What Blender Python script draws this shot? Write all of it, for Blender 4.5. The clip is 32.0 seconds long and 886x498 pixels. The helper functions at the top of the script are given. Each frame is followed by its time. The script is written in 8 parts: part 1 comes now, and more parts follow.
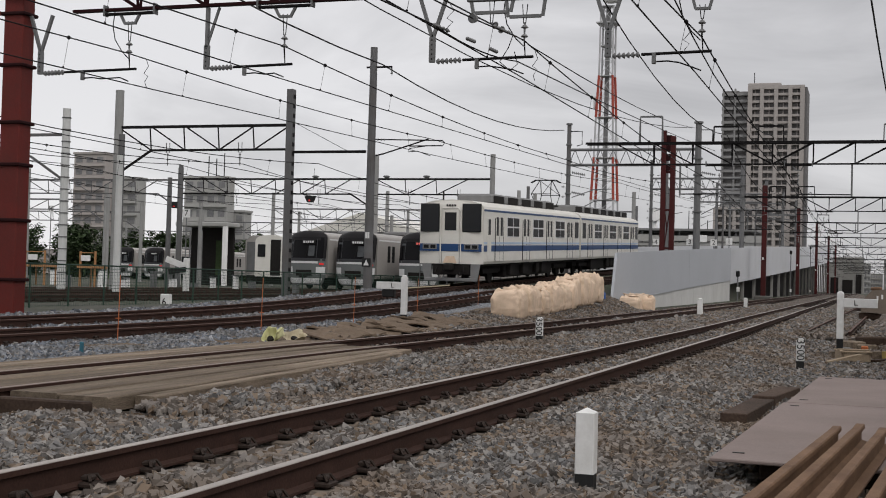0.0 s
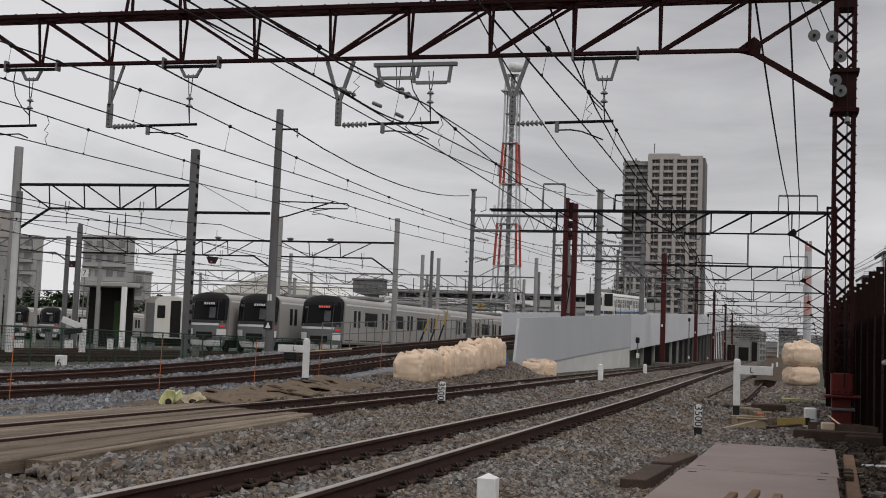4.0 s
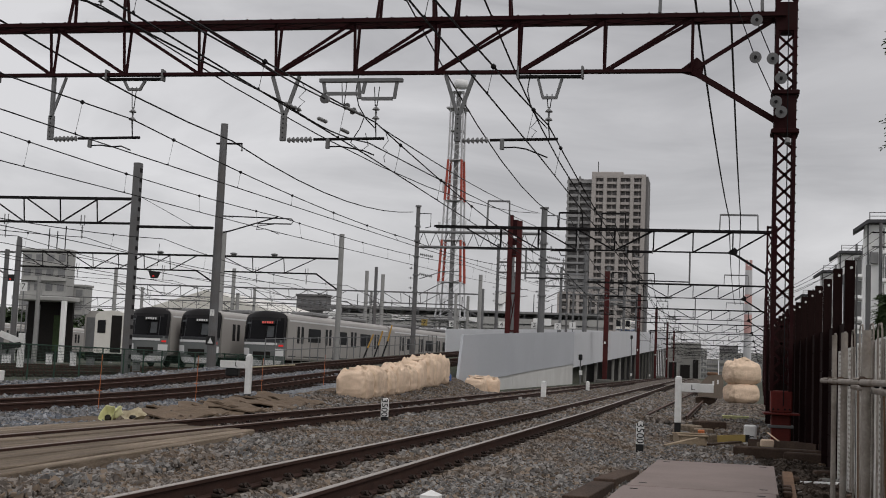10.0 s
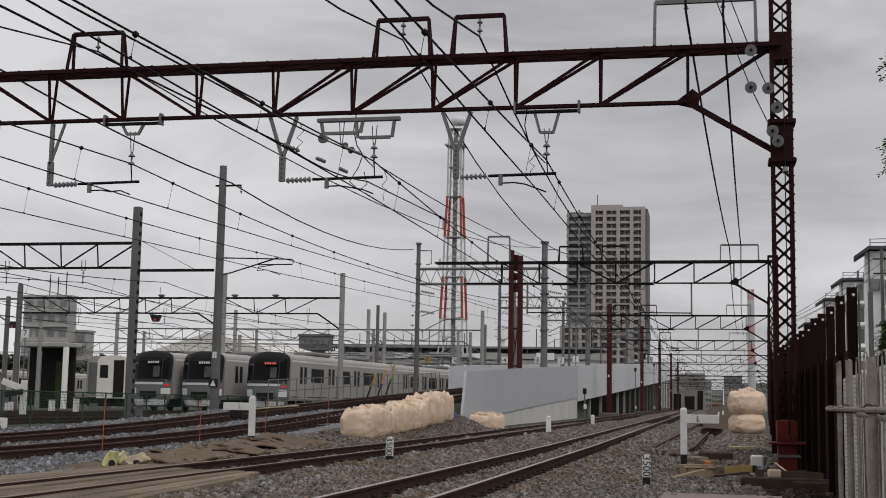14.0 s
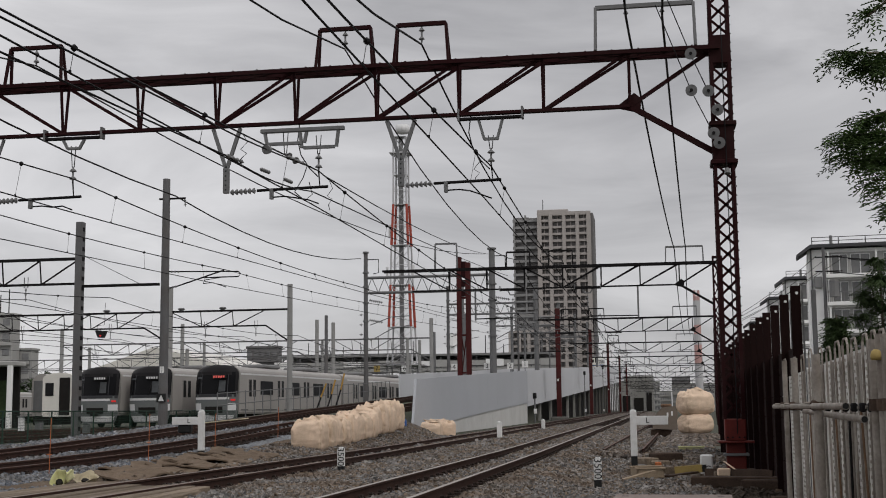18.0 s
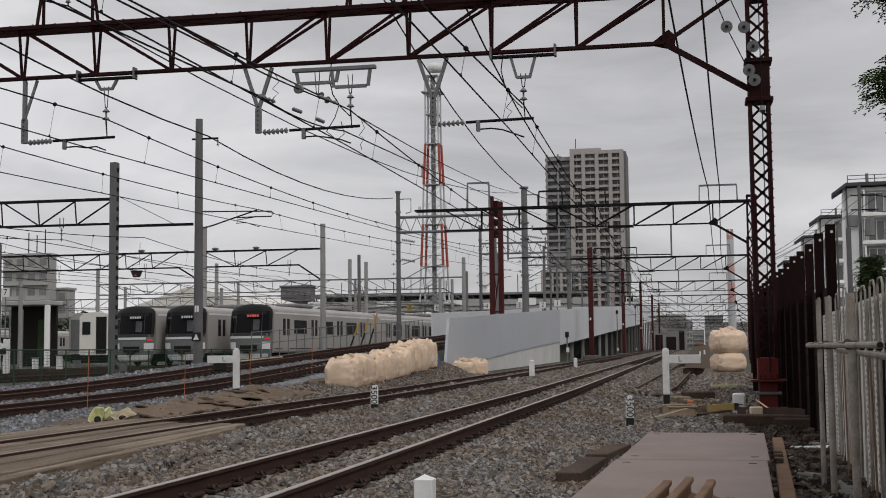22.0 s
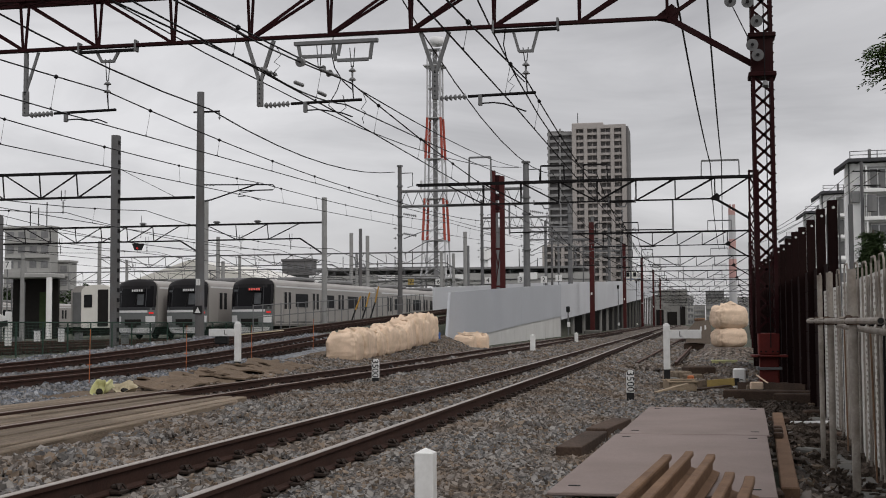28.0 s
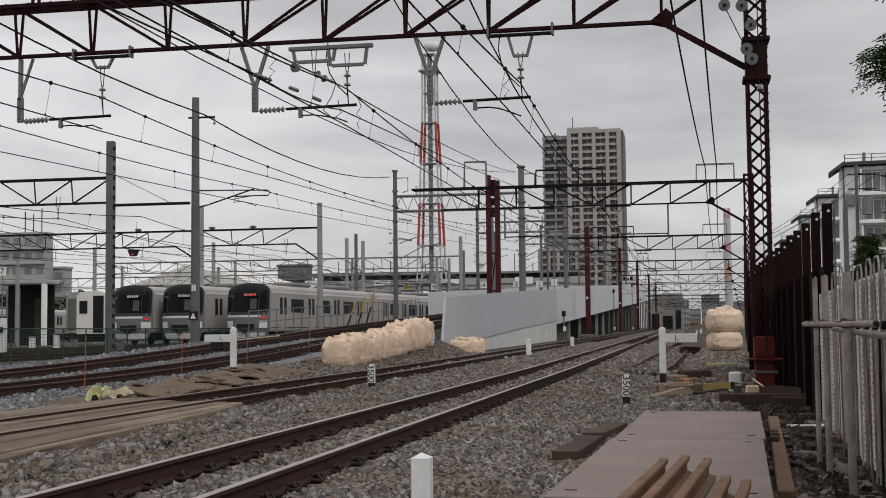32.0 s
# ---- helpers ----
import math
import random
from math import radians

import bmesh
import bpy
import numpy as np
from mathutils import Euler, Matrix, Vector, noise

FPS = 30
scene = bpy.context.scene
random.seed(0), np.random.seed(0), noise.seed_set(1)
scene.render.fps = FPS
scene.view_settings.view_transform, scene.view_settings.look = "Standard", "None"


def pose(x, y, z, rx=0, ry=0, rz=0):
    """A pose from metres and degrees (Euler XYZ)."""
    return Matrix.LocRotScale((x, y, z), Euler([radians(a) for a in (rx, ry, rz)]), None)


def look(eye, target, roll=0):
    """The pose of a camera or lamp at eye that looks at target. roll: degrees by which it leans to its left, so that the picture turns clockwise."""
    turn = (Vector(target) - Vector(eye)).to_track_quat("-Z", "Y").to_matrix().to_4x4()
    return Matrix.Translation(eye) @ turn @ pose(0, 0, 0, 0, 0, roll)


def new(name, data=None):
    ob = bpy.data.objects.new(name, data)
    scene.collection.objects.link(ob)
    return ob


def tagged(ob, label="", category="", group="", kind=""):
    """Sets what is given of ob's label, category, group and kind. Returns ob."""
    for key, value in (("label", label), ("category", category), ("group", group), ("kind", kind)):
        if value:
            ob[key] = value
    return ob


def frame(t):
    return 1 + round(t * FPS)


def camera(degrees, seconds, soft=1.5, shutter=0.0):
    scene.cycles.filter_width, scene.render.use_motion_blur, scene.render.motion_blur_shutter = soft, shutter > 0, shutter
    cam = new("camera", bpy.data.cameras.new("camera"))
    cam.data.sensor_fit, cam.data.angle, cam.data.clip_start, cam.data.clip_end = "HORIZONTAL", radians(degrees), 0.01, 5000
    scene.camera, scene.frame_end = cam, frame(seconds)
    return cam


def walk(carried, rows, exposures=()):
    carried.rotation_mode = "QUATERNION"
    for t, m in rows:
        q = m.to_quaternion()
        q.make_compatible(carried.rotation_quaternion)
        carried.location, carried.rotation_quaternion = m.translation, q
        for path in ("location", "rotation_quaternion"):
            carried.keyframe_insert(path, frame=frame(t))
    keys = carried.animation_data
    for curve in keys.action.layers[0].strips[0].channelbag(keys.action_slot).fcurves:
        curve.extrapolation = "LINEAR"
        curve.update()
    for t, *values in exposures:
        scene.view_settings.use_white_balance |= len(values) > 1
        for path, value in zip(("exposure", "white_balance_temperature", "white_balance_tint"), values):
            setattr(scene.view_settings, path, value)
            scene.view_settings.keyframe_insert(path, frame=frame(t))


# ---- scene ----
cam = camera(38.40, 32.0, soft=1.0)
EYE = (0.0, 0.0, 1.02)
# the camera stands in one place and only turns: seconds, tilt, roll, pan
TURNS = [
    (0.0, 91.440, -1.566, 18.486),
    (0.5, 91.610, -1.596, 16.795),
    (1.0, 92.413, -1.685, 16.474),
    (1.5, 92.917, -1.796, 15.986),
    (2.0, 92.938, -1.877, 15.908),
    (2.5, 93.268, -1.972, 15.837),
    (3.0, 93.976, -2.004, 15.180),
    (3.5, 94.322, -2.083, 14.511),
    (4.0, 94.456, -2.128, 14.111),
    (4.5, 94.535, -2.152, 13.401),
    (6.5, 94.631, -2.358, 12.022),
    (7.0, 94.700, -2.327, 11.812),
    (7.5, 94.752, -2.272, 11.426),
    (8.0, 94.880, -2.347, 11.231),
    (8.5, 95.160, -2.487, 11.227),
    (9.0, 95.246, -2.475, 11.323),
    (9.5, 95.285, -2.443, 11.473),
    (10.0, 95.290, -2.346, 11.580),
    (10.5, 95.420, -2.139, 11.673),
    (11.0, 95.550, -2.054, 11.759),
    (11.5, 95.801, -1.923, 11.829),
    (12.0, 96.122, -1.733, 11.886),
    (12.5, 96.408, -1.554, 11.905),
    (13.0, 96.638, -1.373, 11.927),
    (13.5, 96.792, -1.217, 11.888),
    (14.0, 96.939, -1.002, 11.758),
    (14.5, 97.032, -0.808, 11.478),
    (16.5, 97.342, 0.056, 10.429),
    (17.0, 97.384, 0.274, 10.042),
    (17.5, 97.423, 0.446, 9.734),
    (18.0, 97.299, 0.619, 9.555),
    (18.5, 97.370, 0.792, 9.641),
    (19.0, 96.807, 0.889, 10.251),
    (19.5, 96.256, 0.969, 10.659),
    (20.0, 96.305, 1.048, 10.955),
    (20.5, 96.504, 1.048, 10.926),
    (21.0, 96.093, 1.050, 10.838),
    (21.5, 95.089, 0.481, 11.013),
    (22.0, 94.583, 0.595, 11.015),
    (22.5, 94.543, 0.801, 10.784),
    (23.0, 94.259, 0.794, 10.795),
    (23.5, 93.965, 0.609, 11.008),
    (24.0, 93.754, 0.535, 11.059),
    (24.5, 93.517, 0.358, 11.051),
    (25.0, 93.603, 0.226, 10.878),
    (25.5, 93.523, 0.102, 10.840),
    (27.5, 93.318, 0.242, 10.982),
    (28.0, 93.424, 0.359, 11.065),
    (28.5, 93.323, 0.505, 11.360),
    (29.0, 93.247, 0.659, 11.356),
    (29.5, 93.294, 0.807, 11.258),
    (30.0, 93.372, 0.761, 11.164),
    (30.5, 93.455, 0.921, 10.984),
    (31.0, 93.545, 0.838, 10.891),
    (31.5, 93.626, 0.901, 10.909),
    (32.0, 93.637, 0.590, 10.877),
]
walk(cam, [(t, pose(*EYE, a, b, c)) for t, a, b, c in TURNS], [(0.0, 0.05), (1.0, 0.02), (3.0, -0.08), (5.0, -0.09), (9.0, -0.11), (18.0, -0.12), (22.0, -0.07), (28.0, 0.0), (32.0, 0.0)])

# ---- world and light: a bright overcast sky ----
world = bpy.data.worlds.new("overcast_sky")
scene.world = world
world.use_nodes = True
wn, wl = world.node_tree.nodes, world.node_tree.links
wn.clear()
w_out = wn.new("ShaderNodeOutputWorld")
w_bg = wn.new("ShaderNodeBackground")
w_sky = wn.new("ShaderNodeTexSky")
w_sky.sky_type, w_sky.sun_disc = "NISHITA", False
w_sky.sun_elevation, w_sky.sun_rotation = radians(45), radians(133)
w_tc = wn.new("ShaderNodeTexCoord")
w_map = wn.new("ShaderNodeMapping")
w_map.inputs["Scale"].default_value = (1.6, 1.6, 5.5)
w_no = wn.new("ShaderNodeTexNoise")
w_no.inputs["Scale"].default_value, w_no.inputs["Detail"].default_value, w_no.inputs["Roughness"].default_value = 2.3, 7.0, 0.55
w_no.inputs["Distortion"].default_value = 0.7
w_sep = wn.new("ShaderNodeSeparateXYZ")
# thinner, brighter cloud on both sides of a darker bank to the north
w_off = wn.new("ShaderNodeMath")
w_off.operation = "MULTIPLY_ADD"
w_off.inputs[1].default_value, w_off.inputs[2].default_value = 0.5, 0.5
w_west = wn.new("ShaderNodeValToRGB")
w_west.color_ramp.interpolation = "EASE"
w_west.color_ramp.elements[0].position, w_west.color_ramp.elements[0].color = 0.18, (0.58, 0.58, 0.58, 1)
w_west.color_ramp.elements[1].position, w_west.color_ramp.elements[1].color = 0.9, (0.02, 0.02, 0.02, 1)
for w_at, w_val in ((0.32, 0.19), (0.42, 0.0), (0.50, 0.02), (0.58, 0.12)):
    w_west.color_ramp.elements.new(w_at).color = (w_val, w_val, w_val, 1)
w_add = wn.new("ShaderNodeMath")
w_add.operation = "ADD"
w_ramp = wn.new("ShaderNodeValToRGB")
w_ramp.color_ramp.elements[0].position, w_ramp.color_ramp.elements[0].color = 0.28, (3.55, 3.5, 3.63, 1)
w_ramp.color_ramp.elements[1].position, w_ramp.color_ramp.elements[1].color = 0.86, (7.9, 7.8, 7.95, 1)
# an overcast sky grows brighter towards the zenith
w_zen = wn.new("ShaderNodeMapRange")
w_zen.interpolation_type = "SMOOTHSTEP"
w_zen.inputs["From Min"].default_value, w_zen.inputs["From Max"].default_value = 0.32, 1.0
w_zen.inputs["To Min"].default_value, w_zen.inputs["To Max"].default_value = 1.0, 1.7
w_scale = wn.new("ShaderNodeVectorMath")
w_scale.operation = "SCALE"
# and is thinner low over the horizon
w_low = wn.new("ShaderNodeMapRange")
w_low.interpolation_type = "SMOOTHSTEP"
w_low.inputs["From Min"].default_value, w_low.inputs["From Max"].default_value = 0.02, 0.17
w_low.inputs["To Min"].default_value, w_low.inputs["To Max"].default_value = 1.05, 0.98
w_both = wn.new("ShaderNodeMath")
w_both.operation = "MULTIPLY"
w_mix = wn.new("ShaderNodeMix")
w_mix.data_type = "RGBA"
w_mix.inputs[0].default_value = 0.94
wl.new(w_tc.outputs["Generated"], w_map.inputs["Vector"])
wl.new(w_tc.outputs["Generated"], w_sep.inputs["Vector"])
wl.new(w_map.outputs["Vector"], w_no.inputs["Vector"])
wl.new(w_sep.outputs["X"], w_off.inputs[0])
wl.new(w_off.outputs[0], w_west.inputs["Fac"])
wl.new(w_no.outputs["Fac"], w_add.inputs[0])
wl.new(w_west.outputs[0], w_add.inputs[1])
wl.new(w_add.outputs[0], w_ramp.inputs["Fac"])
wl.new(w_sep.outputs["Z"], w_zen.inputs["Value"])
wl.new(w_ramp.outputs["Color"], w_scale.inputs[0])
wl.new(w_sep.outputs["Z"], w_low.inputs["Value"])
wl.new(w_zen.outputs[0], w_both.inputs[0])
wl.new(w_low.outputs[0], w_both.inputs[1])
wl.new(w_both.outputs[0], w_scale.inputs["Scale"])
wl.new(w_sky.outputs["Color"], w_mix.inputs[6])
wl.new(w_scale.outputs[0], w_mix.inputs[7])
wl.new(w_mix.outputs[2], w_bg.inputs["Color"])
wl.new(w_bg.outputs["Background"], w_out.inputs["Surface"])
w_bg.inputs["Strength"].default_value = 0.1
sun_data = bpy.data.lights.new("sun", "SUN")
sun_data.energy, sun_data.angle, sun_data.color = 1.1, radians(28), (1.0, 0.96, 0.91)
sun = new("sun", sun_data)
sun.matrix_world = look((26, -24, 36), (0, 0, 0))

# ---- materials ----


def mat(name, col, rough=0.7, metal=0.0, var=0.15, scale=3.0, fine=40.0, bump=0.0, dirt=None, dirt_amount=0.5, dirt_scale=0.8, per_object=0.0, per_island=0.0, spec=0.2, stretch=(1, 1, 1)):
    """A procedural surface: colour with coarse and fine variation, dirt patches and fine relief, at real-world size."""
    m = bpy.data.materials.new(name)
    m.use_nodes = True
    nt = m.node_tree
    n, l = nt.nodes, nt.links
    b = n["Principled BSDF"]
    b.inputs["Roughness"].default_value, b.inputs["Metallic"].default_value = rough, metal
    b.inputs["Specular IOR Level"].default_value = spec
    geo = n.new("ShaderNodeNewGeometry")
    mp = n.new("ShaderNodeMapping")
    mp.inputs["Scale"].default_value = stretch
    l.new(geo.outputs["Position"], mp.inputs["Vector"])
    n1, n2 = n.new("ShaderNodeTexNoise"), n.new("ShaderNodeTexNoise")
    n1.inputs["Scale"].default_value, n1.inputs["Detail"].default_value = scale, 6
    n2.inputs["Scale"].default_value, n2.inputs["Detail"].default_value = fine, 3
    l.new(mp.outputs[0], n1.inputs["Vector"])
    l.new(mp.outputs[0], n2.inputs["Vector"])
    add = n.new("ShaderNodeMath")
    add.operation = "ADD"
    l.new(n1.outputs["Fac"], add.inputs[0])
    l.new(n2.outputs["Fac"], add.inputs[1])
    last = add.outputs[0]
    rng = n.new("ShaderNodeMapRange")
    rng.inputs["From Min"].default_value, rng.inputs["From Max"].default_value = 0.6, 1.4
    rng.inputs["To Min"].default_value, rng.inputs["To Max"].default_value = 1 - var, 1 + var
    l.new(last, rng.inputs["Value"])
    value = rng.outputs[0]
    if per_object or per_island:
        src = n.new("ShaderNodeObjectInfo").outputs["Random"] if per_object else geo.outputs["Random Per Island"]
        amount = per_object or per_island
        r2 = n.new("ShaderNodeMapRange")
        r2.inputs["To Min"].default_value, r2.inputs["To Max"].default_value = 1 - amount, 1 + amount
        l.new(src, r2.inputs["Value"])
        mul = n.new("ShaderNodeMath")
        mul.operation = "MULTIPLY"
        l.new(value, mul.inputs[0])
        l.new(r2.outputs[0], mul.inputs[1])
        value = mul.outputs[0]
    vm = n.new("ShaderNodeVectorMath")
    vm.operation = "SCALE"
    vm.inputs[0].default_value = col
    l.new(value, vm.inputs["Scale"])
    colour = vm.outputs[0]
    if dirt:
        n3 = n.new("ShaderNodeTexNoise")
        n3.inputs["Scale"].default_value, n3.inputs["Detail"].default_value, n3.inputs["Roughness"].default_value = dirt_scale, 8, 0.65
        l.new(mp.outputs[0], n3.inputs["Vector"])
        r3 = n.new("ShaderNodeMapRange")
        r3.inputs["From Min"].default_value, r3.inputs["From Max"].default_value = 0.42, 0.68
        r3.inputs["To Max"].default_value = dirt_amount
        l.new(n3.outputs["Fac"], r3.inputs["Value"])
        mx = n.new("ShaderNodeMix")
        mx.data_type = "RGBA"
        mx.inputs[7].default_value = (*dirt, 1)
        l.new(r3.outputs[0], mx.inputs[0])
        l.new(colour, mx.inputs[6])
        colour = mx.outputs[2]
    l.new(colour, b.inputs["Base Color"])
    if bump:
        bp = n.new("ShaderNodeBump")
        bp.inputs["Strength"].default_value, bp.inputs["Distance"].default_value = 1.0, bump
        l.new(add.outputs[0], bp.inputs["Height"])
        l.new(bp.outputs[0], b.inputs["Normal"])
    return m


def stone_mat(name, tones, cell=16.0, bump=0.05):
    """Loose stones told apart by tone, for ground that stays too far off for single stones."""
    m = bpy.data.materials.new(name)
    m.use_nodes = True
    n, l = m.node_tree.nodes, m.node_tree.links
    b = n["Principled BSDF"]
    b.inputs["Roughness"].default_value, b.inputs["Specular IOR Level"].default_value = 0.9, 0.2
    geo = n.new("ShaderNodeNewGeometry")
    vo = n.new("ShaderNodeTexVoronoi")
    vo.inputs["Scale"].default_value = cell
    l.new(geo.outputs["Position"], vo.inputs["Vector"])
    sep = n.new("ShaderNodeSeparateColor")
    l.new(vo.outputs["Color"], sep.inputs[0])
    ramp = n.new("ShaderNodeValToRGB")
    e = ramp.color_ramp.elements
    e[0].color, e[1].color = (*tones[0], 1), (*tones[-1], 1)
    for i, c in enumerate(tones[1:-1]):
        e.new((i + 1) / (len(tones) - 1)).color = (*c, 1)
    l.new(sep.outputs[0], ramp.inputs["Fac"])
    no = n.new("ShaderNodeTexNoise")
    no.inputs["Scale"].default_value, no.inputs["Detail"].default_value = 0.35, 6
    l.new(geo.outputs["Position"], no.inputs["Vector"])
    rr = n.new("ShaderNodeMapRange")
    rr.inputs["From Min"].default_value, rr.inputs["From Max"].default_value = 0.3, 0.7
    rr.inputs["To Min"].default_value, rr.inputs["To Max"].default_value = 0.7, 1.25
    l.new(no.outputs["Fac"], rr.inputs["Value"])
    vm = n.new("ShaderNodeVectorMath")
    vm.operation = "SCALE"
    l.new(ramp.outputs["Color"], vm.inputs[0])
    l.new(rr.outputs[0], vm.inputs["Scale"])
    l.new(vm.outputs[0], b.inputs["Base Color"])
    bp = n.new("ShaderNodeBump")
    bp.inputs["Strength"].default_value, bp.inputs["Distance"].default_value = 1.0, bump
    bp.invert = True
    l.new(vo.outputs["Distance"], bp.inputs["Height"])
    l.new(bp.outputs[0], b.inputs["Normal"])
    return m


def glow_mat(name, col, strength):
    m = bpy.data.materials.new(name)
    m.use_nodes = True
    b = m.node_tree.nodes["Principled BSDF"]
    b.inputs["Base Color"].default_value = (*col, 1)
    b.inputs["Emission Color"].default_value = (*col, 1)
    b.inputs["Emission Strength"].default_value = strength
    return m


# bed tones lowered to hold the shade in the gaps between loose stones
STONES = [(0.034, 0.028, 0.023), (0.088, 0.072, 0.061), (0.15, 0.13, 0.116), (0.12, 0.088, 0.066), (0.25, 0.226, 0.205)]
BLUE_STONES = [(0.09, 0.097, 0.108), (0.15, 0.16, 0.175), (0.22, 0.23, 0.245), (0.30, 0.31, 0.32)]
M_ballast = stone_mat("grey_brown_ballast", STONES, 10.0, 0.08)
M_ballast_blue = stone_mat("fresh_blue_grey_ballast", BLUE_STONES)
M_earth = mat("brown_earth", (0.105, 0.074, 0.05), 0.95, var=0.4, scale=2.5, fine=30, bump=0.04, dirt=(0.165, 0.128, 0.095), dirt_amount=0.7)
M_case = mat("dusty_grey_sheet_metal", (0.165, 0.135, 0.11), 0.7, var=0.2, scale=2, fine=20)
M_sheet = mat("mud_brown_ground_sheet", (0.155, 0.115, 0.083), 0.9, var=0.35, scale=3, fine=40, bump=0.02, dirt=(0.12, 0.088, 0.062), dirt_amount=0.7, dirt_scale=1.6)
M_ground = mat("grey_yard_ground", (0.075, 0.074, 0.062), 0.95, var=0.35, scale=0.4, fine=9, bump=0.03, dirt=(0.035, 0.05, 0.022), dirt_amount=0.8, dirt_scale=0.12)


def island_stone_mat(name, tones, dust):
    """Loose stones, each with its own tone, dusted in patches."""
    m = mat(name, (0.5, 0.5, 0.5), 0.9, var=0.22, scale=9, fine=120, spec=0.2)
    n, l = m.node_tree.nodes, m.node_tree.links
    b = n["Principled BSDF"]
    geo = n.new("ShaderNodeNewGeometry")
    ramp = n.new("ShaderNodeValToRGB")
    ramp.color_ramp.interpolation = "CONSTANT"
    e = ramp.color_ramp.elements
    e[0].color, e[1].color = (*tones[0], 1), (*tones[-1], 1)
    e[1].position = 1 - 1 / len(tones)
    for i, c in enumerate(tones[1:-1]):
        e.new((i + 1) / len(tones)).color = (*c, 1)
    l.new(geo.outputs["Random Per Island"], ramp.inputs["Fac"])
    mul = n.new("ShaderNodeMix")
    mul.data_type, mul.blend_type = "RGBA", "MULTIPLY"
    mul.inputs[0].default_value = 1.0
    grain = b.inputs["Base Color"].links[0].from_socket
    twice = n.new("ShaderNodeVectorMath")
    twice.operation = "SCALE"
    twice.inputs["Scale"].default_value = 2.0
    l.new(grain, twice.inputs[0])
    l.new(ramp.outputs["Color"], mul.inputs[6])
    l.new(twice.outputs[0], mul.inputs[7])
    no = n.new("ShaderNodeTexNoise")
    no.inputs["Scale"].default_value, no.inputs["Detail"].default_value = 0.55, 5
    l.new(geo.outputs["Position"], no.inputs["Vector"])
    rr = n.new("ShaderNodeMapRange")
    rr.inputs["From Min"].default_value, rr.inputs["From Max"].default_value = 0.44, 0.66
    rr.inputs["To Max"].default_value = 0.75
    l.new(no.outputs["Fac"], rr.inputs["Value"])
    mx = n.new("ShaderNodeMix")
    mx.data_type = "RGBA"
    mx.inputs[7].default_value = (*dust, 1)
    l.new(rr.outputs[0], mx.inputs[0])
    l.new(mul.outputs[2], mx.inputs[6])
    l.new(mx.outputs[2], b.inputs["Base Color"])
    return m


STONE_TONES = [(0.085, 0.075, 0.068), (0.15, 0.143, 0.137), (0.185, 0.174, 0.165), (0.168, 0.128, 0.096), (0.205, 0.196, 0.188), (0.118, 0.114, 0.114), (0.19, 0.15, 0.116), (0.225, 0.211, 0.197), (0.16, 0.156, 0.154), (0.25, 0.236, 0.22)]
BLUE_TONES = [(0.109, 0.118, 0.134), (0.166, 0.179, 0.201), (0.218, 0.23, 0.25), (0.128, 0.141, 0.166), (0.282, 0.288, 0.301), (0.192, 0.179, 0.166)]
M_stone = island_stone_mat("loose_ballast_stone", STONE_TONES, (0.158, 0.116, 0.084))
M_stone_blue = island_stone_mat("fresh_loose_ballast_stone", BLUE_TONES, (0.15, 0.14, 0.13))
M_rail_side = mat("rusty_rail_flank", (0.042, 0.021, 0.0155), 0.8, var=0.35, scale=4, fine=60, bump=0.002)
M_rail_head = mat("worn_steel_rail_head", (0.37, 0.33, 0.3), 0.45, 0.6, var=0.15, scale=3, fine=40)
M_rail_dull = mat("rust_red_rail_head", (0.085, 0.045, 0.032), 0.6, 0.2, var=0.3, scale=3, fine=40)
M_rail_worn = mat("dull_brown_rail_head", (0.20, 0.15, 0.125), 0.5, 0.4, var=0.25, scale=3, fine=40)
M_clip = mat("oily_rail_clip", (0.03, 0.021, 0.017), 0.8, var=0.3, scale=20)
M_sleeper = mat("dusty_concrete_sleeper", (0.17, 0.14, 0.115), 0.9, var=0.3, scale=5, fine=60, bump=0.004, per_object=0.2)
M_oldwood = mat("weathered_grey_timber", (0.20, 0.158, 0.118), 0.9, var=0.6, scale=2.5, fine=34, bump=0.008, per_object=0.3, stretch=(5, 0.35, 5), dirt=(0.085, 0.063, 0.044), dirt_amount=0.85, dirt_scale=0.9)
M_darkwood = mat("dark_damp_timber", (0.058, 0.039, 0.029), 0.9, var=0.45, scale=3, fine=40, bump=0.005, per_object=0.25, stretch=(1, 0.3, 1))
M_red = mat("dark_red_painted_steel", (0.021, 0.0042, 0.0052), 0.65, spec=0.08, var=0.25, scale=1.5, fine=30, dirt=(0.024, 0.013, 0.012), dirt_amount=0.6, dirt_scale=1.2)
M_red_bright = mat("rust_red_primer_steel", (0.12, 0.0175, 0.014), 0.6, var=0.2, scale=1.2, fine=25, dirt=(0.07, 0.022, 0.018), dirt_amount=0.5, dirt_scale=1.0)
M_red_mid = mat("dull_red_oxide_steel", (0.062, 0.0105, 0.0105), 0.65, var=0.25, scale=1.2, fine=25, dirt=(0.045, 0.02, 0.018), dirt_amount=0.5, dirt_scale=0.8)
M_galv = mat("galvanised_steel", (0.16, 0.162, 0.165), 0.6, 0.2, var=0.18, scale=2, fine=40, dirt=(0.14, 0.135, 0.13), dirt_amount=0.4)
M_conc_pole = mat("pale_concrete_pole", (0.29, 0.29, 0.285), 0.9, var=0.15, scale=1.5, fine=50, bump=0.002, dirt=(0.20, 0.195, 0.185), dirt_amount=0.5, dirt_scale=0.7)
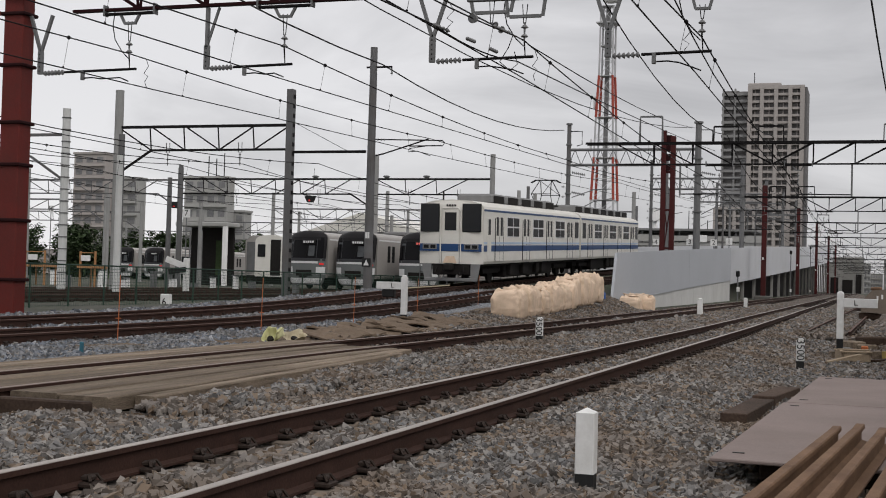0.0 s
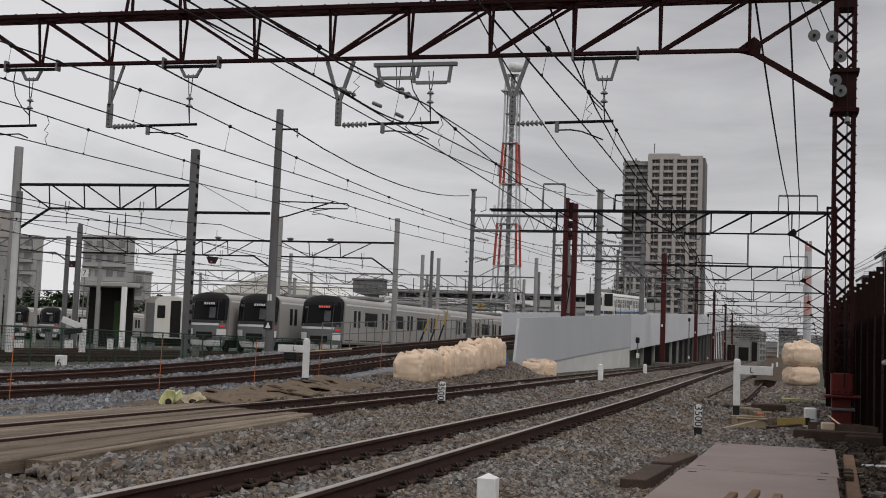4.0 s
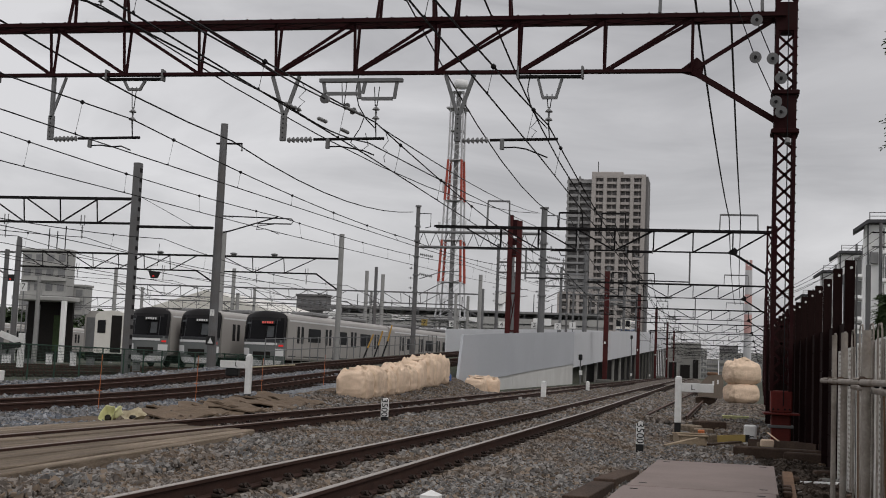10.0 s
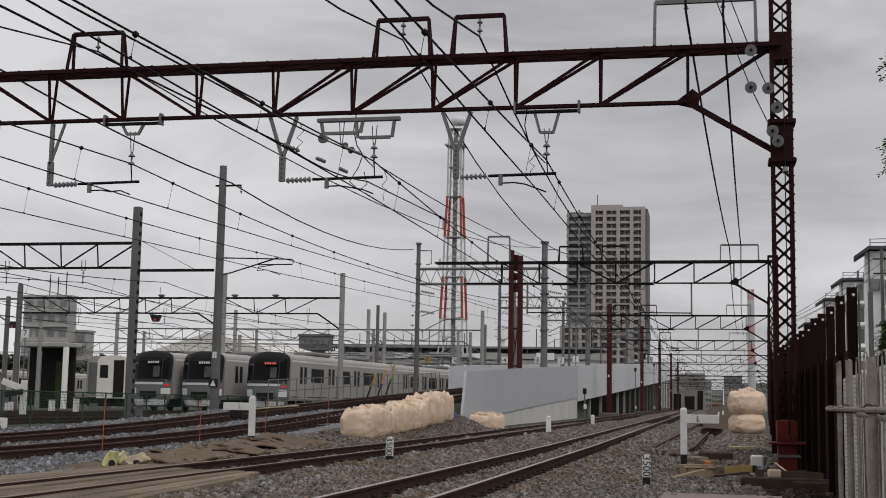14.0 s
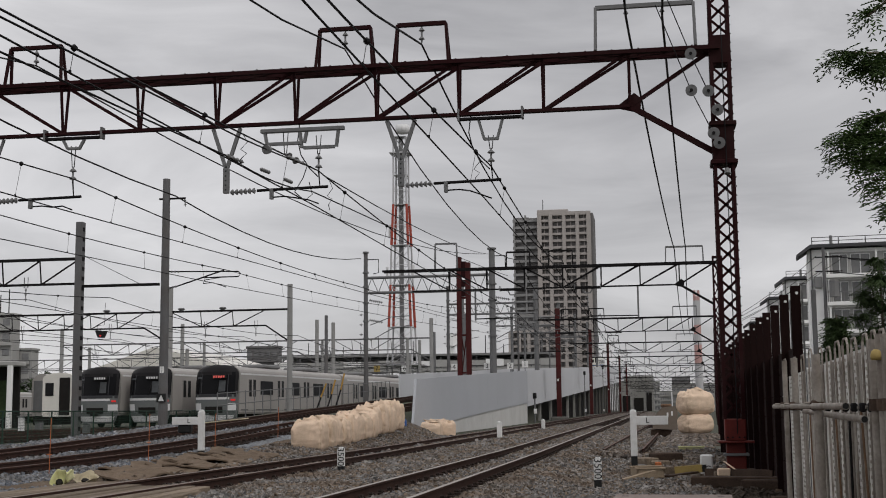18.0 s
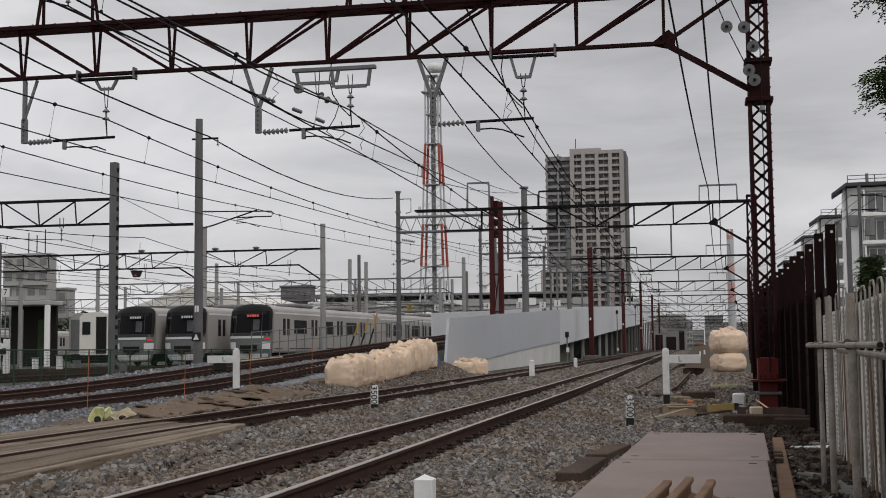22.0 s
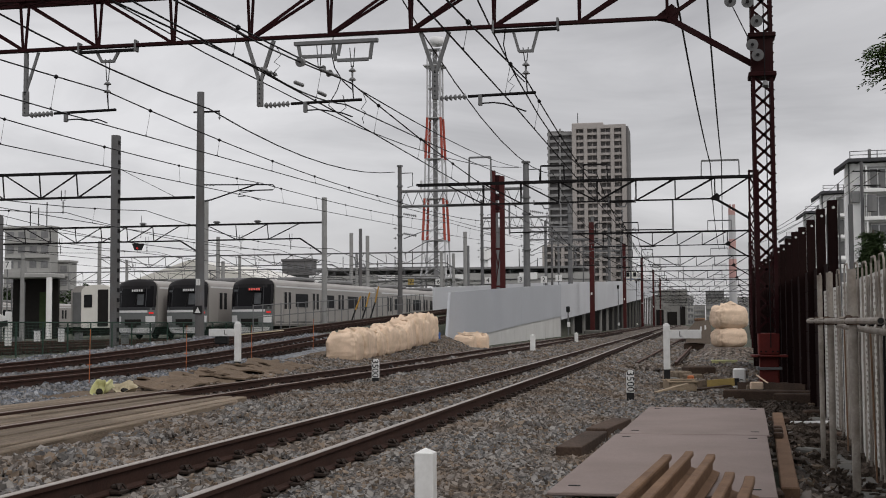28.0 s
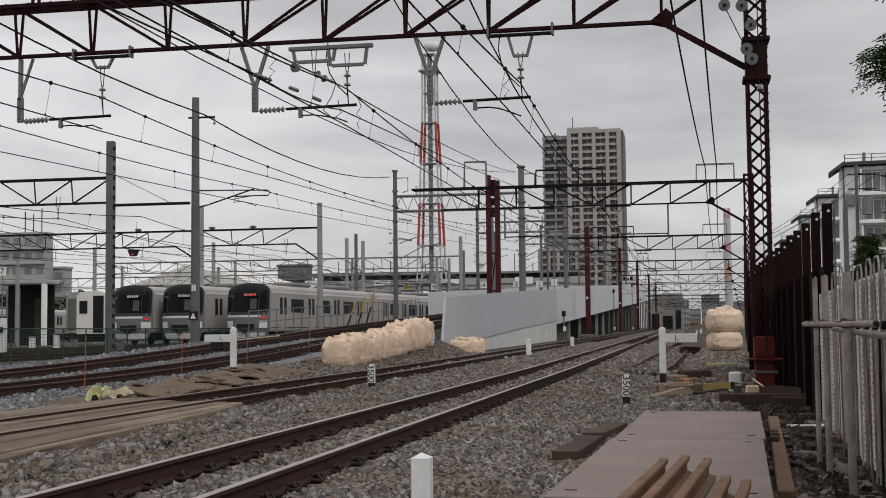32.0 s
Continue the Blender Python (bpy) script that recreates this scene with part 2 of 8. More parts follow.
M_white_pole = mat("whitish_new_concrete_pole", (0.55, 0.555, 0.55), 0.9, var=0.1, scale=1.5, fine=50, bump=0.002, dirt=(0.40, 0.40, 0.38), dirt_amount=0.4, dirt_scale=0.9)
M_steel_pole = mat("dull_grey_steel_pole", (0.13, 0.13, 0.134), 0.65, 0.1, var=0.18, scale=1.0, fine=30, dirt=(0.10, 0.085, 0.075), dirt_amount=0.5)
M_dark_steel = mat("dark_weathered_steel", (0.012, 0.011, 0.0115), 0.7, 0.0, spec=0.1, var=0.25, scale=2, fine=30)
M_wire = mat("dark_overhead_wire", (0.012, 0.011, 0.012), 0.6, 0.0, var=0.1, spec=0.1)
M_porcelain = mat("grey_porcelain_insulator", (0.17, 0.17, 0.172), 0.35, var=0.15, scale=5)
M_panel = mat("pale_grey_barrier_panel", (0.57, 0.58, 0.605), 0.5, var=0.05, scale=0.25, fine=6, dirt=(0.50, 0.512, 0.535), dirt_amount=0.5, dirt_scale=0.15)
M_panel_blue = mat("blue_grey_barrier_panel", (0.44, 0.455, 0.485), 0.55, var=0.05, scale=0.25, fine=6, dirt=(0.395, 0.41, 0.435), dirt_amount=0.5, dirt_scale=0.15)
M_concrete = mat("grey_concrete", (0.56, 0.555, 0.54), 0.9, var=0.10, scale=0.7, fine=14, bump=0.003, dirt=(0.46, 0.45, 0.43), dirt_amount=0.5, dirt_scale=0.4)
M_dark_conc = mat("stained_dark_concrete", (0.14, 0.135, 0.125), 0.95, var=0.25, scale=0.8, fine=14, dirt=(0.07, 0.068, 0.062), dirt_amount=0.6)
M_white = mat("white_painted_post", (0.72, 0.72, 0.71), 0.6, var=0.06, scale=6, fine=60, dirt=(0.45, 0.44, 0.42), dirt_amount=0.35, dirt_scale=5)
M_black = mat("black_painted_post", (0.018, 0.018, 0.018), 0.6, var=0.2, scale=8)
M_bag = mat("cream_woven_bag", (0.71, 0.545, 0.41), 0.85, var=0.14, scale=3, fine=70, bump=0.008, dirt=(0.40, 0.305, 0.21), dirt_amount=0.5, dirt_scale=1.8)
M_plate = mat("rusty_steel_road_plate", (0.215, 0.172, 0.158), 0.75, 0.1, var=0.12, scale=1.2, fine=45, bump=0.0015, dirt=(0.155, 0.118, 0.104), dirt_amount=0.5, dirt_scale=0.9)
# a darker brown than the earth of the bank
M_darkearth = mat("dark_brown_earth", (0.042, 0.032, 0.025), 0.95, var=0.45, scale=3, fine=35, bump=0.03, dirt=(0.095, 0.075, 0.06), dirt_amount=0.6, dirt_scale=1.3)
M_rust = mat("orange_brown_rusty_steel", (0.165, 0.10, 0.062), 0.85, var=0.3, scale=4, fine=60, bump=0.002, dirt=(0.09, 0.052, 0.034), dirt_amount=0.7, dirt_scale=2.2)
M_pile = mat("dark_rust_brown_pile", (0.012, 0.0052, 0.0048), 0.85, var=0.3, scale=2, fine=30, spec=0.08, dirt=(0.02, 0.010, 0.009), dirt_amount=0.6, stretch=(1, 1, 0.3))
M_scaf = mat("worn_galvanised_tube", (0.281, 0.256, 0.227), 0.6, 0.15, var=0.25, scale=4, fine=40, dirt=(0.10, 0.072, 0.053), dirt_amount=0.7, dirt_scale=3)
M_mesh_strip = mat("pale_punched_strip", (0.58, 0.575, 0.545), 0.65, var=0.3, scale=8, dirt=(0.28, 0.26, 0.22), dirt_amount=0.5, dirt_scale=3)
M_cream = mat("cream_white_car_body", (0.7, 0.68, 0.63), 0.4, var=0.04, scale=0.8, fine=12, dirt=(0.52, 0.50, 0.45), dirt_amount=0.35, dirt_scale=0.7)
M_blue = mat("deep_blue_stripe", (0.024, 0.062, 0.165), 0.4, var=0.06, scale=2)
M_lightblue = mat("pale_blue_stripe", (0.42, 0.52, 0.66), 0.4, var=0.06, scale=2)
M_glass = mat("dark_window_glass", (0.012, 0.013, 0.015), 0.18, var=0.1, spec=0.35)
M_pane = mat("grey_train_window_glass", (0.13, 0.13, 0.13), 0.15, var=0.2, scale=2, spec=0.6)
M_trainwin = mat("dark_train_window", (0.013, 0.0135, 0.015), 0.3, var=0.4, scale=1.5, spec=0.12)
M_under = mat("black_underframe_gear", (0.014, 0.012, 0.011), 0.8, var=0.3, scale=4)
M_roofgrey = mat("grey_roof_equipment", (0.20, 0.20, 0.20), 0.7, var=0.15, scale=3)
M_silver = mat("brushed_silver_car_body", (0.36, 0.34, 0.322), 0.4, 0.1, var=0.08, scale=0.8, fine=20)
M_facegrey = mat("dark_grey_train_face", (0.042, 0.043, 0.047), 0.45, var=0.08)
M_nose = mat("charcoal_train_dome", (0.015, 0.014, 0.015), 0.5, var=0.1, spec=0.1)
M_screen = mat("black_windscreen_glass", (0.006, 0.006, 0.007), 0.16, var=0.1, spec=0.1)
M_slate = mat("slate_grey_train_nose", (0.15, 0.16, 0.158), 0.4, var=0.1)
M_seat = mat("grey_cab_interior", (0.075, 0.08, 0.085), 0.7, var=0.3, scale=3)
M_facewhite = mat("white_train_trim", (0.66, 0.66, 0.66), 0.4, var=0.05)
M_beige = mat("beige_tiled_facade", (0.36, 0.332, 0.315), 0.85, var=0.08, scale=0.06, fine=1.5)
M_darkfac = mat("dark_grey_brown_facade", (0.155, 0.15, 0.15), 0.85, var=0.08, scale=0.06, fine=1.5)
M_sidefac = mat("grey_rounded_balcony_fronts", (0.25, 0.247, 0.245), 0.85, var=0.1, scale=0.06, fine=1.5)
# glazing grey that includes the shade behind the balconies
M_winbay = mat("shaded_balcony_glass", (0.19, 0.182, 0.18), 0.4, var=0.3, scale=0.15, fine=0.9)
M_whitewall = mat("off_white_render_wall", (0.82, 0.82, 0.81), 0.9, var=0.05, scale=0.3, fine=8, dirt=(0.68, 0.68, 0.67), dirt_amount=0.5, dirt_scale=0.3)
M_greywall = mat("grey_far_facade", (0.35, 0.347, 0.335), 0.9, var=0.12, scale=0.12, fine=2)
M_roof = mat("dark_roof", (0.07, 0.07, 0.075), 0.8, var=0.15, scale=0.5)
M_farwin = mat("grey_far_window", (0.2, 0.2, 0.205), 0.4, var=0.3, scale=0.3, fine=1.5)
M_leaf = mat("dark_green_leaf", (0.05, 0.088, 0.022), 0.6, var=0.35, scale=1.5, fine=10, per_island=0.35, spec=0.3)
M_leaf_far = mat("deep_green_far_foliage", (0.035, 0.055, 0.022), 0.8, var=0.4, scale=0.6, fine=5, per_island=0.3)
M_conifer = mat("mid_green_conifer", (0.045, 0.07, 0.026), 0.75, var=0.4, scale=1.2, fine=8, per_island=0.35)
M_bark = mat("grey_brown_bark", (0.10, 0.08, 0.062), 0.95, var=0.3, scale=6, bump=0.01)
M_towred = mat("signal_red_tower_steel", (0.34, 0.07, 0.05), 0.6, var=0.12, scale=0.5)
M_towwhite = mat("white_tower_steel", (0.45, 0.45, 0.46), 0.6, var=0.1, scale=0.5)
# chimney red with the distance haze mixed into the colour
M_hazed_red = mat("haze_paled_chimney_red", (0.47, 0.29, 0.27), 0.8, var=0.15, scale=0.5)
M_abutment = mat("weathered_abutment_concrete", (0.29, 0.285, 0.27), 0.9, var=0.2, scale=0.15, fine=2, dirt=(0.17, 0.165, 0.155), dirt_amount=0.6, dirt_scale=0.1)
M_green = mat("green_mesh_fence", (0.028, 0.055, 0.041), 0.7, var=0.15, scale=2)
M_orange = mat("orange_marker_rod", (0.42, 0.13, 0.05), 0.6, var=0.1)
M_yellow = mat("yellow_plastic", (0.34, 0.25, 0.085), 0.6, var=0.15, scale=4, dirt=(0.2, 0.15, 0.08), dirt_amount=0.4, dirt_scale=6)
M_lime = mat("pale_yellow_green_plastic", (0.58, 0.58, 0.29), 0.6, var=0.25, scale=6, dirt=(0.62, 0.58, 0.40), dirt_amount=0.6, dirt_scale=4)
M_paleboard = mat("pale_sawn_board", (0.30, 0.235, 0.165), 0.9, var=0.35, scale=4, fine=40, bump=0.003, stretch=(3, 0.6, 3), dirt=(0.16, 0.12, 0.085), dirt_amount=0.5, dirt_scale=2)
M_buff = mat("dirty_buff_plastic", (0.50, 0.44, 0.31), 0.7, var=0.2, scale=6, dirt=(0.25, 0.20, 0.14), dirt_amount=0.6, dirt_scale=4)
M_teal = mat("faded_teal_paint", (0.035, 0.12, 0.16), 0.7, var=0.2, scale=6)
M_stay = mat("orange_yellow_tube_guard", (0.45, 0.27, 0.07), 0.6, var=0.15, scale=5)
M_platform = mat("worn_orange_yellow_paint", (0.36, 0.19, 0.085), 0.6, var=0.2, scale=3)
M_tarp = mat("blue_tarpaulin", (0.03, 0.10, 0.32), 0.6, var=0.15, scale=5)
M_redlamp = glow_mat("red_tail_lamp", (0.7, 0.02, 0.02), 0.3)
M_ledred = glow_mat("red_destination_letters", (0.75, 0.12, 0.10), 0.25)

# ---- shape helpers ----


class Geo:
    """Collects plain solids into one mesh."""

    def __init__(self):
        self.v, self.f = [], []

    def add(self, verts, faces):
        o = len(self.v)
        self.v.extend(tuple(p) for p in verts)
        self.f.extend(tuple(i + o for i in face) for face in faces)
        return self

    def box(self, c, s, rz=0.0, chamfer=0.0):
        x, y, z = s[0] / 2, s[1] / 2, s[2] / 2
        ca, sa = math.cos(rz), math.sin(rz)
        if chamfer:
            k = chamfer
            ring = [(-x + k, -y), (x - k, -y), (x, -y + k), (x, y - k), (x - k, y), (-x + k, y), (-x, y - k), (-x, -y + k)]
            inner = [(px * (1 - k / x), py * (1 - k / y)) for px, py in ring]
            layers = [(inner, -z), (ring, -z + k), (ring, z - k), (inner, z)]
            vs = [(c[0] + ca * px - sa * py, c[1] + sa * px + ca * py, c[2] + pz) for r, pz in layers for px, py in r]
            fs = [(j * 8 + i, j * 8 + (i + 1) % 8, j * 8 + 8 + (i + 1) % 8, j * 8 + 8 + i) for j in range(3) for i in range(8)]
            return self.add(vs, fs + [tuple(range(7, -1, -1)), tuple(range(24, 32))])
        vs = [(c[0] + ca * px - sa * py, c[1] + sa * px + ca * py, c[2] + pz) for pz in (-z, z) for px, py in ((-x, -y), (x, -y), (x, y), (-x, y))]
        return self.add(vs, [(3, 2, 1, 0), (4, 5, 6, 7), (0, 1, 5, 4), (1, 2, 6, 5), (2, 3, 7, 6), (3, 0, 4, 7)])

    def _frame(self, p, q, up=(0, 0, 1)):
        d = (Vector(q) - Vector(p)).normalized()
        u = Vector(up)
        if abs(d.dot(u)) > 0.98:
            u = Vector((1, 0, 0))
        a = d.cross(u).normalized()
        return d, a, a.cross(d).normalized()

    def beam(self, p, q, w, h, up=(0, 0, 1)):
        d, a, b = self._frame(p, q, up)
        vs = [Vector(e) + a * sx * w / 2 + b * sz * h / 2 for e in (p, q) for sx, sz in ((-1, -1), (1, -1), (1, 1), (-1, 1))]
        return self.add(vs, [(0, 1, 2, 3), (7, 6, 5, 4), (0, 4, 5, 1), (1, 5, 6, 2), (2, 6, 7, 3), (3, 7, 4, 0)])

    def angle(self, p, q, w, t=0.012, up=(0, 0, 1), flip=1):
        """An angle iron: two thin legs along one edge, one solid."""
        d, a, b = self._frame(p, q, up)
        a = a * flip
        prof = [(0, 0), (w, 0), (w, t), (t, t), (t, w), (0, w)]
        vs = [Vector(e) + a * x + b * z for e in (p, q) for x, z in prof]
        return self.add(vs, [(0, 1, 2, 3, 4, 5), (11, 10, 9, 8, 7, 6)] + [(i, 6 + i, 6 + (i + 1) % 6, (i + 1) % 6) for i in range(6)])

    def cyl(self, p, q, r, r2=None, n=10, cap=True):
        r2 = r if r2 is None else r2
        d, a, b = self._frame(p, q)
        vs = [Vector(e) + (a * math.cos(2 * math.pi * i / n) + b * math.sin(2 * math.pi * i / n)) * rr for e, rr in ((p, r), (q, r2)) for i in range(n)]
        fs = [(i, (i + 1) % n, n + (i + 1) % n, n + i) for i in range(n)]
        return self.add(vs, fs + ([tuple(range(n - 1, -1, -1)), tuple(range(n, 2 * n))] if cap else []))

    def tube(self, pts, r, n=5):
        pts = [Vector(p) for p in pts]
        vs, fs = [], []
        for i, p in enumerate(pts):
            t = pts[min(i + 1, len(pts) - 1)] - pts[max(i - 1, 0)]
            _, a, b = self._frame((0, 0, 0), t)
            vs += [p + (a * math.cos(2 * math.pi * k / n) + b * math.sin(2 * math.pi * k / n)) * r for k in range(n)]
        for i in range(len(pts) - 1):
            fs += [(i * n + k, i * n + (k + 1) % n, (i + 1) * n + (k + 1) % n, (i + 1) * n + k) for k in range(n)]
        return self.add(vs, fs + [tuple(range(n - 1, -1, -1)), tuple(range((len(pts) - 1) * n, len(pts) * n))])

    def sweep(self, profile, path, closed=True):
        """A profile (across, up) carried along a path of points, upright."""
        n, vs, fs = len(profile), [], []
        for i, p in enumerate(path):
            p = Vector(p)
            t = Vector(path[min(i + 1, len(path) - 1)]) - Vector(path[max(i - 1, 0)])
            side = Vector((t.y, -t.x, 0)).normalized()
            vs += [p + side * a + Vector((0, 0, b)) for a, b in profile]
        m = n if closed else n - 1
        for i in range(len(path) - 1):
            fs += [(i * n + k, i * n + (k + 1) % n, (i + 1) * n + (k + 1) % n, (i + 1) * n + k) for k in range(m)]
        if closed:
            fs += [tuple(range(n - 1, -1, -1)), tuple(range((len(path) - 1) * n, len(path) * n))]
        return self.add(vs, fs)

    def lathe(self, c, rings, n=12):
        """Rings of (radius, height) round an upright axis at c."""
        vs = [(c[0] + r * math.cos(2 * math.pi * i / n), c[1] + r * math.sin(2 * math.pi * i / n), c[2] + h) for r, h in rings for i in range(n)]
        fs = [(j * n + i, j * n + (i + 1) % n, (j + 1) * n + (i + 1) % n, (j + 1) * n + i) for j in range(len(rings) - 1) for i in range(n)]
        return self.add(vs, fs + [tuple(range(n - 1, -1, -1)), tuple(range((len(rings) - 1) * n, len(rings) * n))])

    def data(self, name, material, smooth=False):
        me = bpy.data.meshes.new(name)
        me.from_pydata(self.v, [], self.f)
        for x in material if isinstance(material, (list, tuple)) else [material]:
            me.materials.append(x)
        if smooth:
            me.polygons.foreach_set("use_smooth", [True] * len(me.polygons))
        me.update()
        return me


def part(name, geo, material, parent=None, label="", smooth=False):
    """One mesh object under a thing or a part (or on its own)."""
    ob = new(name, geo.data(name, material, smooth))
    if parent:
        ob.parent = parent
    return tagged(ob, label)


def thing(name, at, label, category, group="", rz=0.0):
    """An Empty at the base of a thing; its parts are built round the origin."""
    ob = new(name)
    ob.empty_display_size = 0.3
    ob.matrix_basis = pose(*at, 0, 0, rz)
    return tagged(ob, label, category, group)


def solid(name, geo, material, label, category, group="", kind="", smooth=False):
    return tagged(part(name, geo, material, None, "", smooth), label, category, group, kind)


def spread(a, b, n):
    return [a + (b - a) * i / (n - 1) for i in range(n)]


# ---- the lie of the land ----
GAUGE = 1.132
X1, X2 = -3.57, -7.64


def ramp_z(y):
    """Rail height on the two tracks that climb to the viaduct."""
    if y < 20.5:
        return 0.0
    if y < 40.5:
        return 0.0009 * (y - 20.5) ** 2
    return 0.36 + 0.036 * (y - 40.5)


def x3(y):
    u = min(1.0, max(0.0, (y - 50) / 70))
    return -13.55 - 0.02 * (min(y, 50) - 28) + 0.7 * u * u * (3 - 2 * u)


def x4(y):
    return x3(y) - 3.6


def wall_x(y):
    return -11.0


def wall_top(y):
    return 2.50 + 0.0366 * (min(y, 182) - 56) + 0.0328 * max(0, y - 182)

# ---- ground ----


def rise(y):
    """The main tracks climb very gently in the distance."""
    return 0.0031 * max(0.0, min(y, 230.0) - 34.0)


def smooth_step(a, b, x):
    t = min(1.0, max(0.0, (x - a) / (b - a)))
    return t * t * (3 - 2 * t)


def ground_z(x, y):
    """Height of the ground: track beds, the ditch side, and the bank of the ramp."""
    z = -0.22
    z -= (0.10 + 0.12 * smooth_step(18, 23, y)) * smooth_step(-2.4, -1.0, x) + 0.11 * smooth_step(0.5, 1.1, x) * (1 - smooth_step(18, 23, y))
    z += rise(y) * smooth_step(-13.0, -10.6, x) * (1 - smooth_step(3, 8, x))
    bank = ramp_z(min(y, 110)) - 0.22
    if x < -9.0 and y < 57:
        z += (max(bank, -0.22) + 0.22) * smooth_step(-9.2, -12.2, x) * smooth_step(-26, -20, x)
    elif x < -11.6 and y < 130:
        z += (max(bank, -0.22) + 0.22) * smooth_step(-26, -20, x) * smooth_step(wall_x(y) - 0.6, wall_x(y) - 1.6, x)
    if x < -20:
        z += 0.25 * smooth_step(-22, -30, x)
    return z


def ground_sheet(name, xs, ys, material, label, lift=0.0, rough=0.03):
    g = Geo()
    for y in ys:
        for x in xs:
            n = noise.noise(Vector((x * 0.9, y * 0.9, 3.1))) * rough + noise.noise(Vector((x * 3.1, y * 3.1, 1.7))) * rough * 0.6
            g.v.append((x, y, ground_z(x, y) + n + lift))
    w = len(xs)
    g.f = [(j * w + i, j * w + i + 1, (j + 1) * w + i + 1, (j + 1) * w + i) for j in range(len(ys) - 1) for i in range(w - 1)]
    return solid(name, g, material, label, "ground", kind="structure", smooth=True)


gx = [-1500, -600, -250, -120, -80, -60, -50, -42, -36] + spread(-32, 4, 90) + [6, 9, 14, 25, 50, 120, 300, 900, 1500]
gy = [-60, -20, -6] + spread(0, 70, 130) + spread(71, 150, 60) + [160, 180, 210, 260, 330, 450, 700, 1200, 2500, 4500]
ground_sheet("ground", gx, gy, M_ground, "level grey railway yard ground with patchy weeds")
ground_sheet("ballast_bed", spread(-9.4, -0.7, 40), spread(-26, 1, 20) + spread(2, 70, 120) + spread(72, 400, 60), M_ballast, "grey brown crushed stone ballast under the main tracks", 0.02)
ground_sheet("ballast_bed", spread(-19.6, -10.6, 34), spread(-26, 1, 20) + spread(2, 54, 90), M_ballast_blue, "fresh blue grey ballast under the ramp tracks", 0.02)
ground_sheet("earth_strip", spread(-11.9, -9.3, 14), spread(17, 56, 70), M_earth, "brown bare earth bank beside the ramp track", 0.045, 0.06)

ground_sheet("ballast_bed", spread(-0.72, 1.95, 14), spread(27, 60, 40) + spread(62, 260, 30), M_ballast, "grey ballast and gravel round the side track", 0.025)
ground_sheet("earth_strip", spread(0.85, 2.6, 12), spread(6, 27, 50), M_darkearth, "dark trodden earth along the pipe fence", 0.03, 0.05)

# ---- tracks ----
RAIL = [(-0.063, -0.17), (0.063, -0.17), (0.063, -0.155), (0.01, -0.14), (0.01, -0.045), (0.0325, -0.035), (0.0325, -0.006), (-0.0325, -0.006), (-0.0325, -0.035), (-0.01, -0.045), (-0.01, -0.14), (-0.063, -0.155)]
HEAD = [(-0.0325, -0.006), (0.0325, -0.006), (0.0325, -0.003), (0.026, 0.0), (-0.026, 0.0), (-0.0325, -0.003)]


def sleeper_mesh(height):
    g = Geo()
    g.sweep([(-0.13, -0.34), (0.13, -0.34), (0.115, -0.19), (0.10, -0.178), (-0.10, -0.178), (-0.115, -0.19)], [(-1.0, 0, 0), (1.0, 0, 0)])
    return g.data("sleeper", M_sleeper)


def clip_mesh():
    g = Geo()
    for s in (-1, 1):
        for o in (-1, 1):
            x = s * GAUGE / 2 + o * 0.105
            g.box((x, 0, -0.150), (0.09, 0.14, 0.03), chamfer=0.008)
            g.box((x - o * 0.02, 0.0, -0.115), (0.07, 0.07, 0.03), 0.2 * o, chamfer=0.008)
            g.tube([(x + o * 0.03, -0.055, -0.13), (x, -0.03, -0.098), (x - o * 0.03, 0.01, -0.105), (x, 0.05, -0.10), (x + o * 0.03, 0.06, -0.135)], 0.010, 5)
    return g.data("rail_clip", M_clip)


SLEEPER, CLIPS = sleeper_mesh(0), clip_mesh()


def track(xf, zf, y0, y1, head, label, singles, pitch=0.62, step=3.0):
    t = thing("track", (0, 0, 0), label, "railway track")
    tagged(t, kind="structure")
    n = max(2, int((y1 - y0) / step))
    for s in (-1, 1):
        path = [(xf(y) + s * GAUGE / 2, y, zf(y)) for y in spread(y0, y1, n)]
        r = part("rail", Geo().sweep(RAIL, path), M_rail_side, t, "rust brown rail flank")
        part("rail_head", Geo().sweep(HEAD, path), head, r, "worn running surface")
    k, y, rest = 0, y0 + 0.3, Geo()
    while y < min(y1, 130):
        if k < singles:
            s = new("sleeper", SLEEPER)
            s.parent, s.location = t, (xf(y), y, zf(y))
            c = new("rail_clip", CLIPS)
            c.parent, c.location = t, (xf(y), y, zf(y))
        else:
            rest.box((xf(y), y, zf(y) - 0.26), (2.0, 0.22, 0.17))
            for q in (-0.67, -0.46, 0.46, 0.67):
                rest.box((xf(y) + q, y, zf(y) - 0.14), (0.10, 0.15, 0.06))
        k, y = k + 1, y + pitch
    if rest.v:
        tagged(part("far_sleepers", rest, M_clip, t), kind="stuff")
    return t


track(lambda y: X1, rise, -24.0, 420, M_rail_head, "main line track with shiny rail heads on ballast", 125)
track(lambda y: X2, rise, -24.0, 420, M_rail_worn, "second main line track running through a plank crossing", 100)
track(x3, ramp_z, -24.0, 470, M_rail_dull, "rusty track climbing the ramp towards the viaduct", 90)
track(x4, ramp_z, -24.0, 470, M_rail_dull, "rusty track climbing beside its twin to the viaduct", 90)
track(lambda y: -0.95 + 0.0195 * (y - 44), lambda y: rise(y) - 0.12, 38.0, 180, M_rail_dull, "disused rusty side track ending behind a sign post", 30)

# ---- ramp wall and viaduct ----


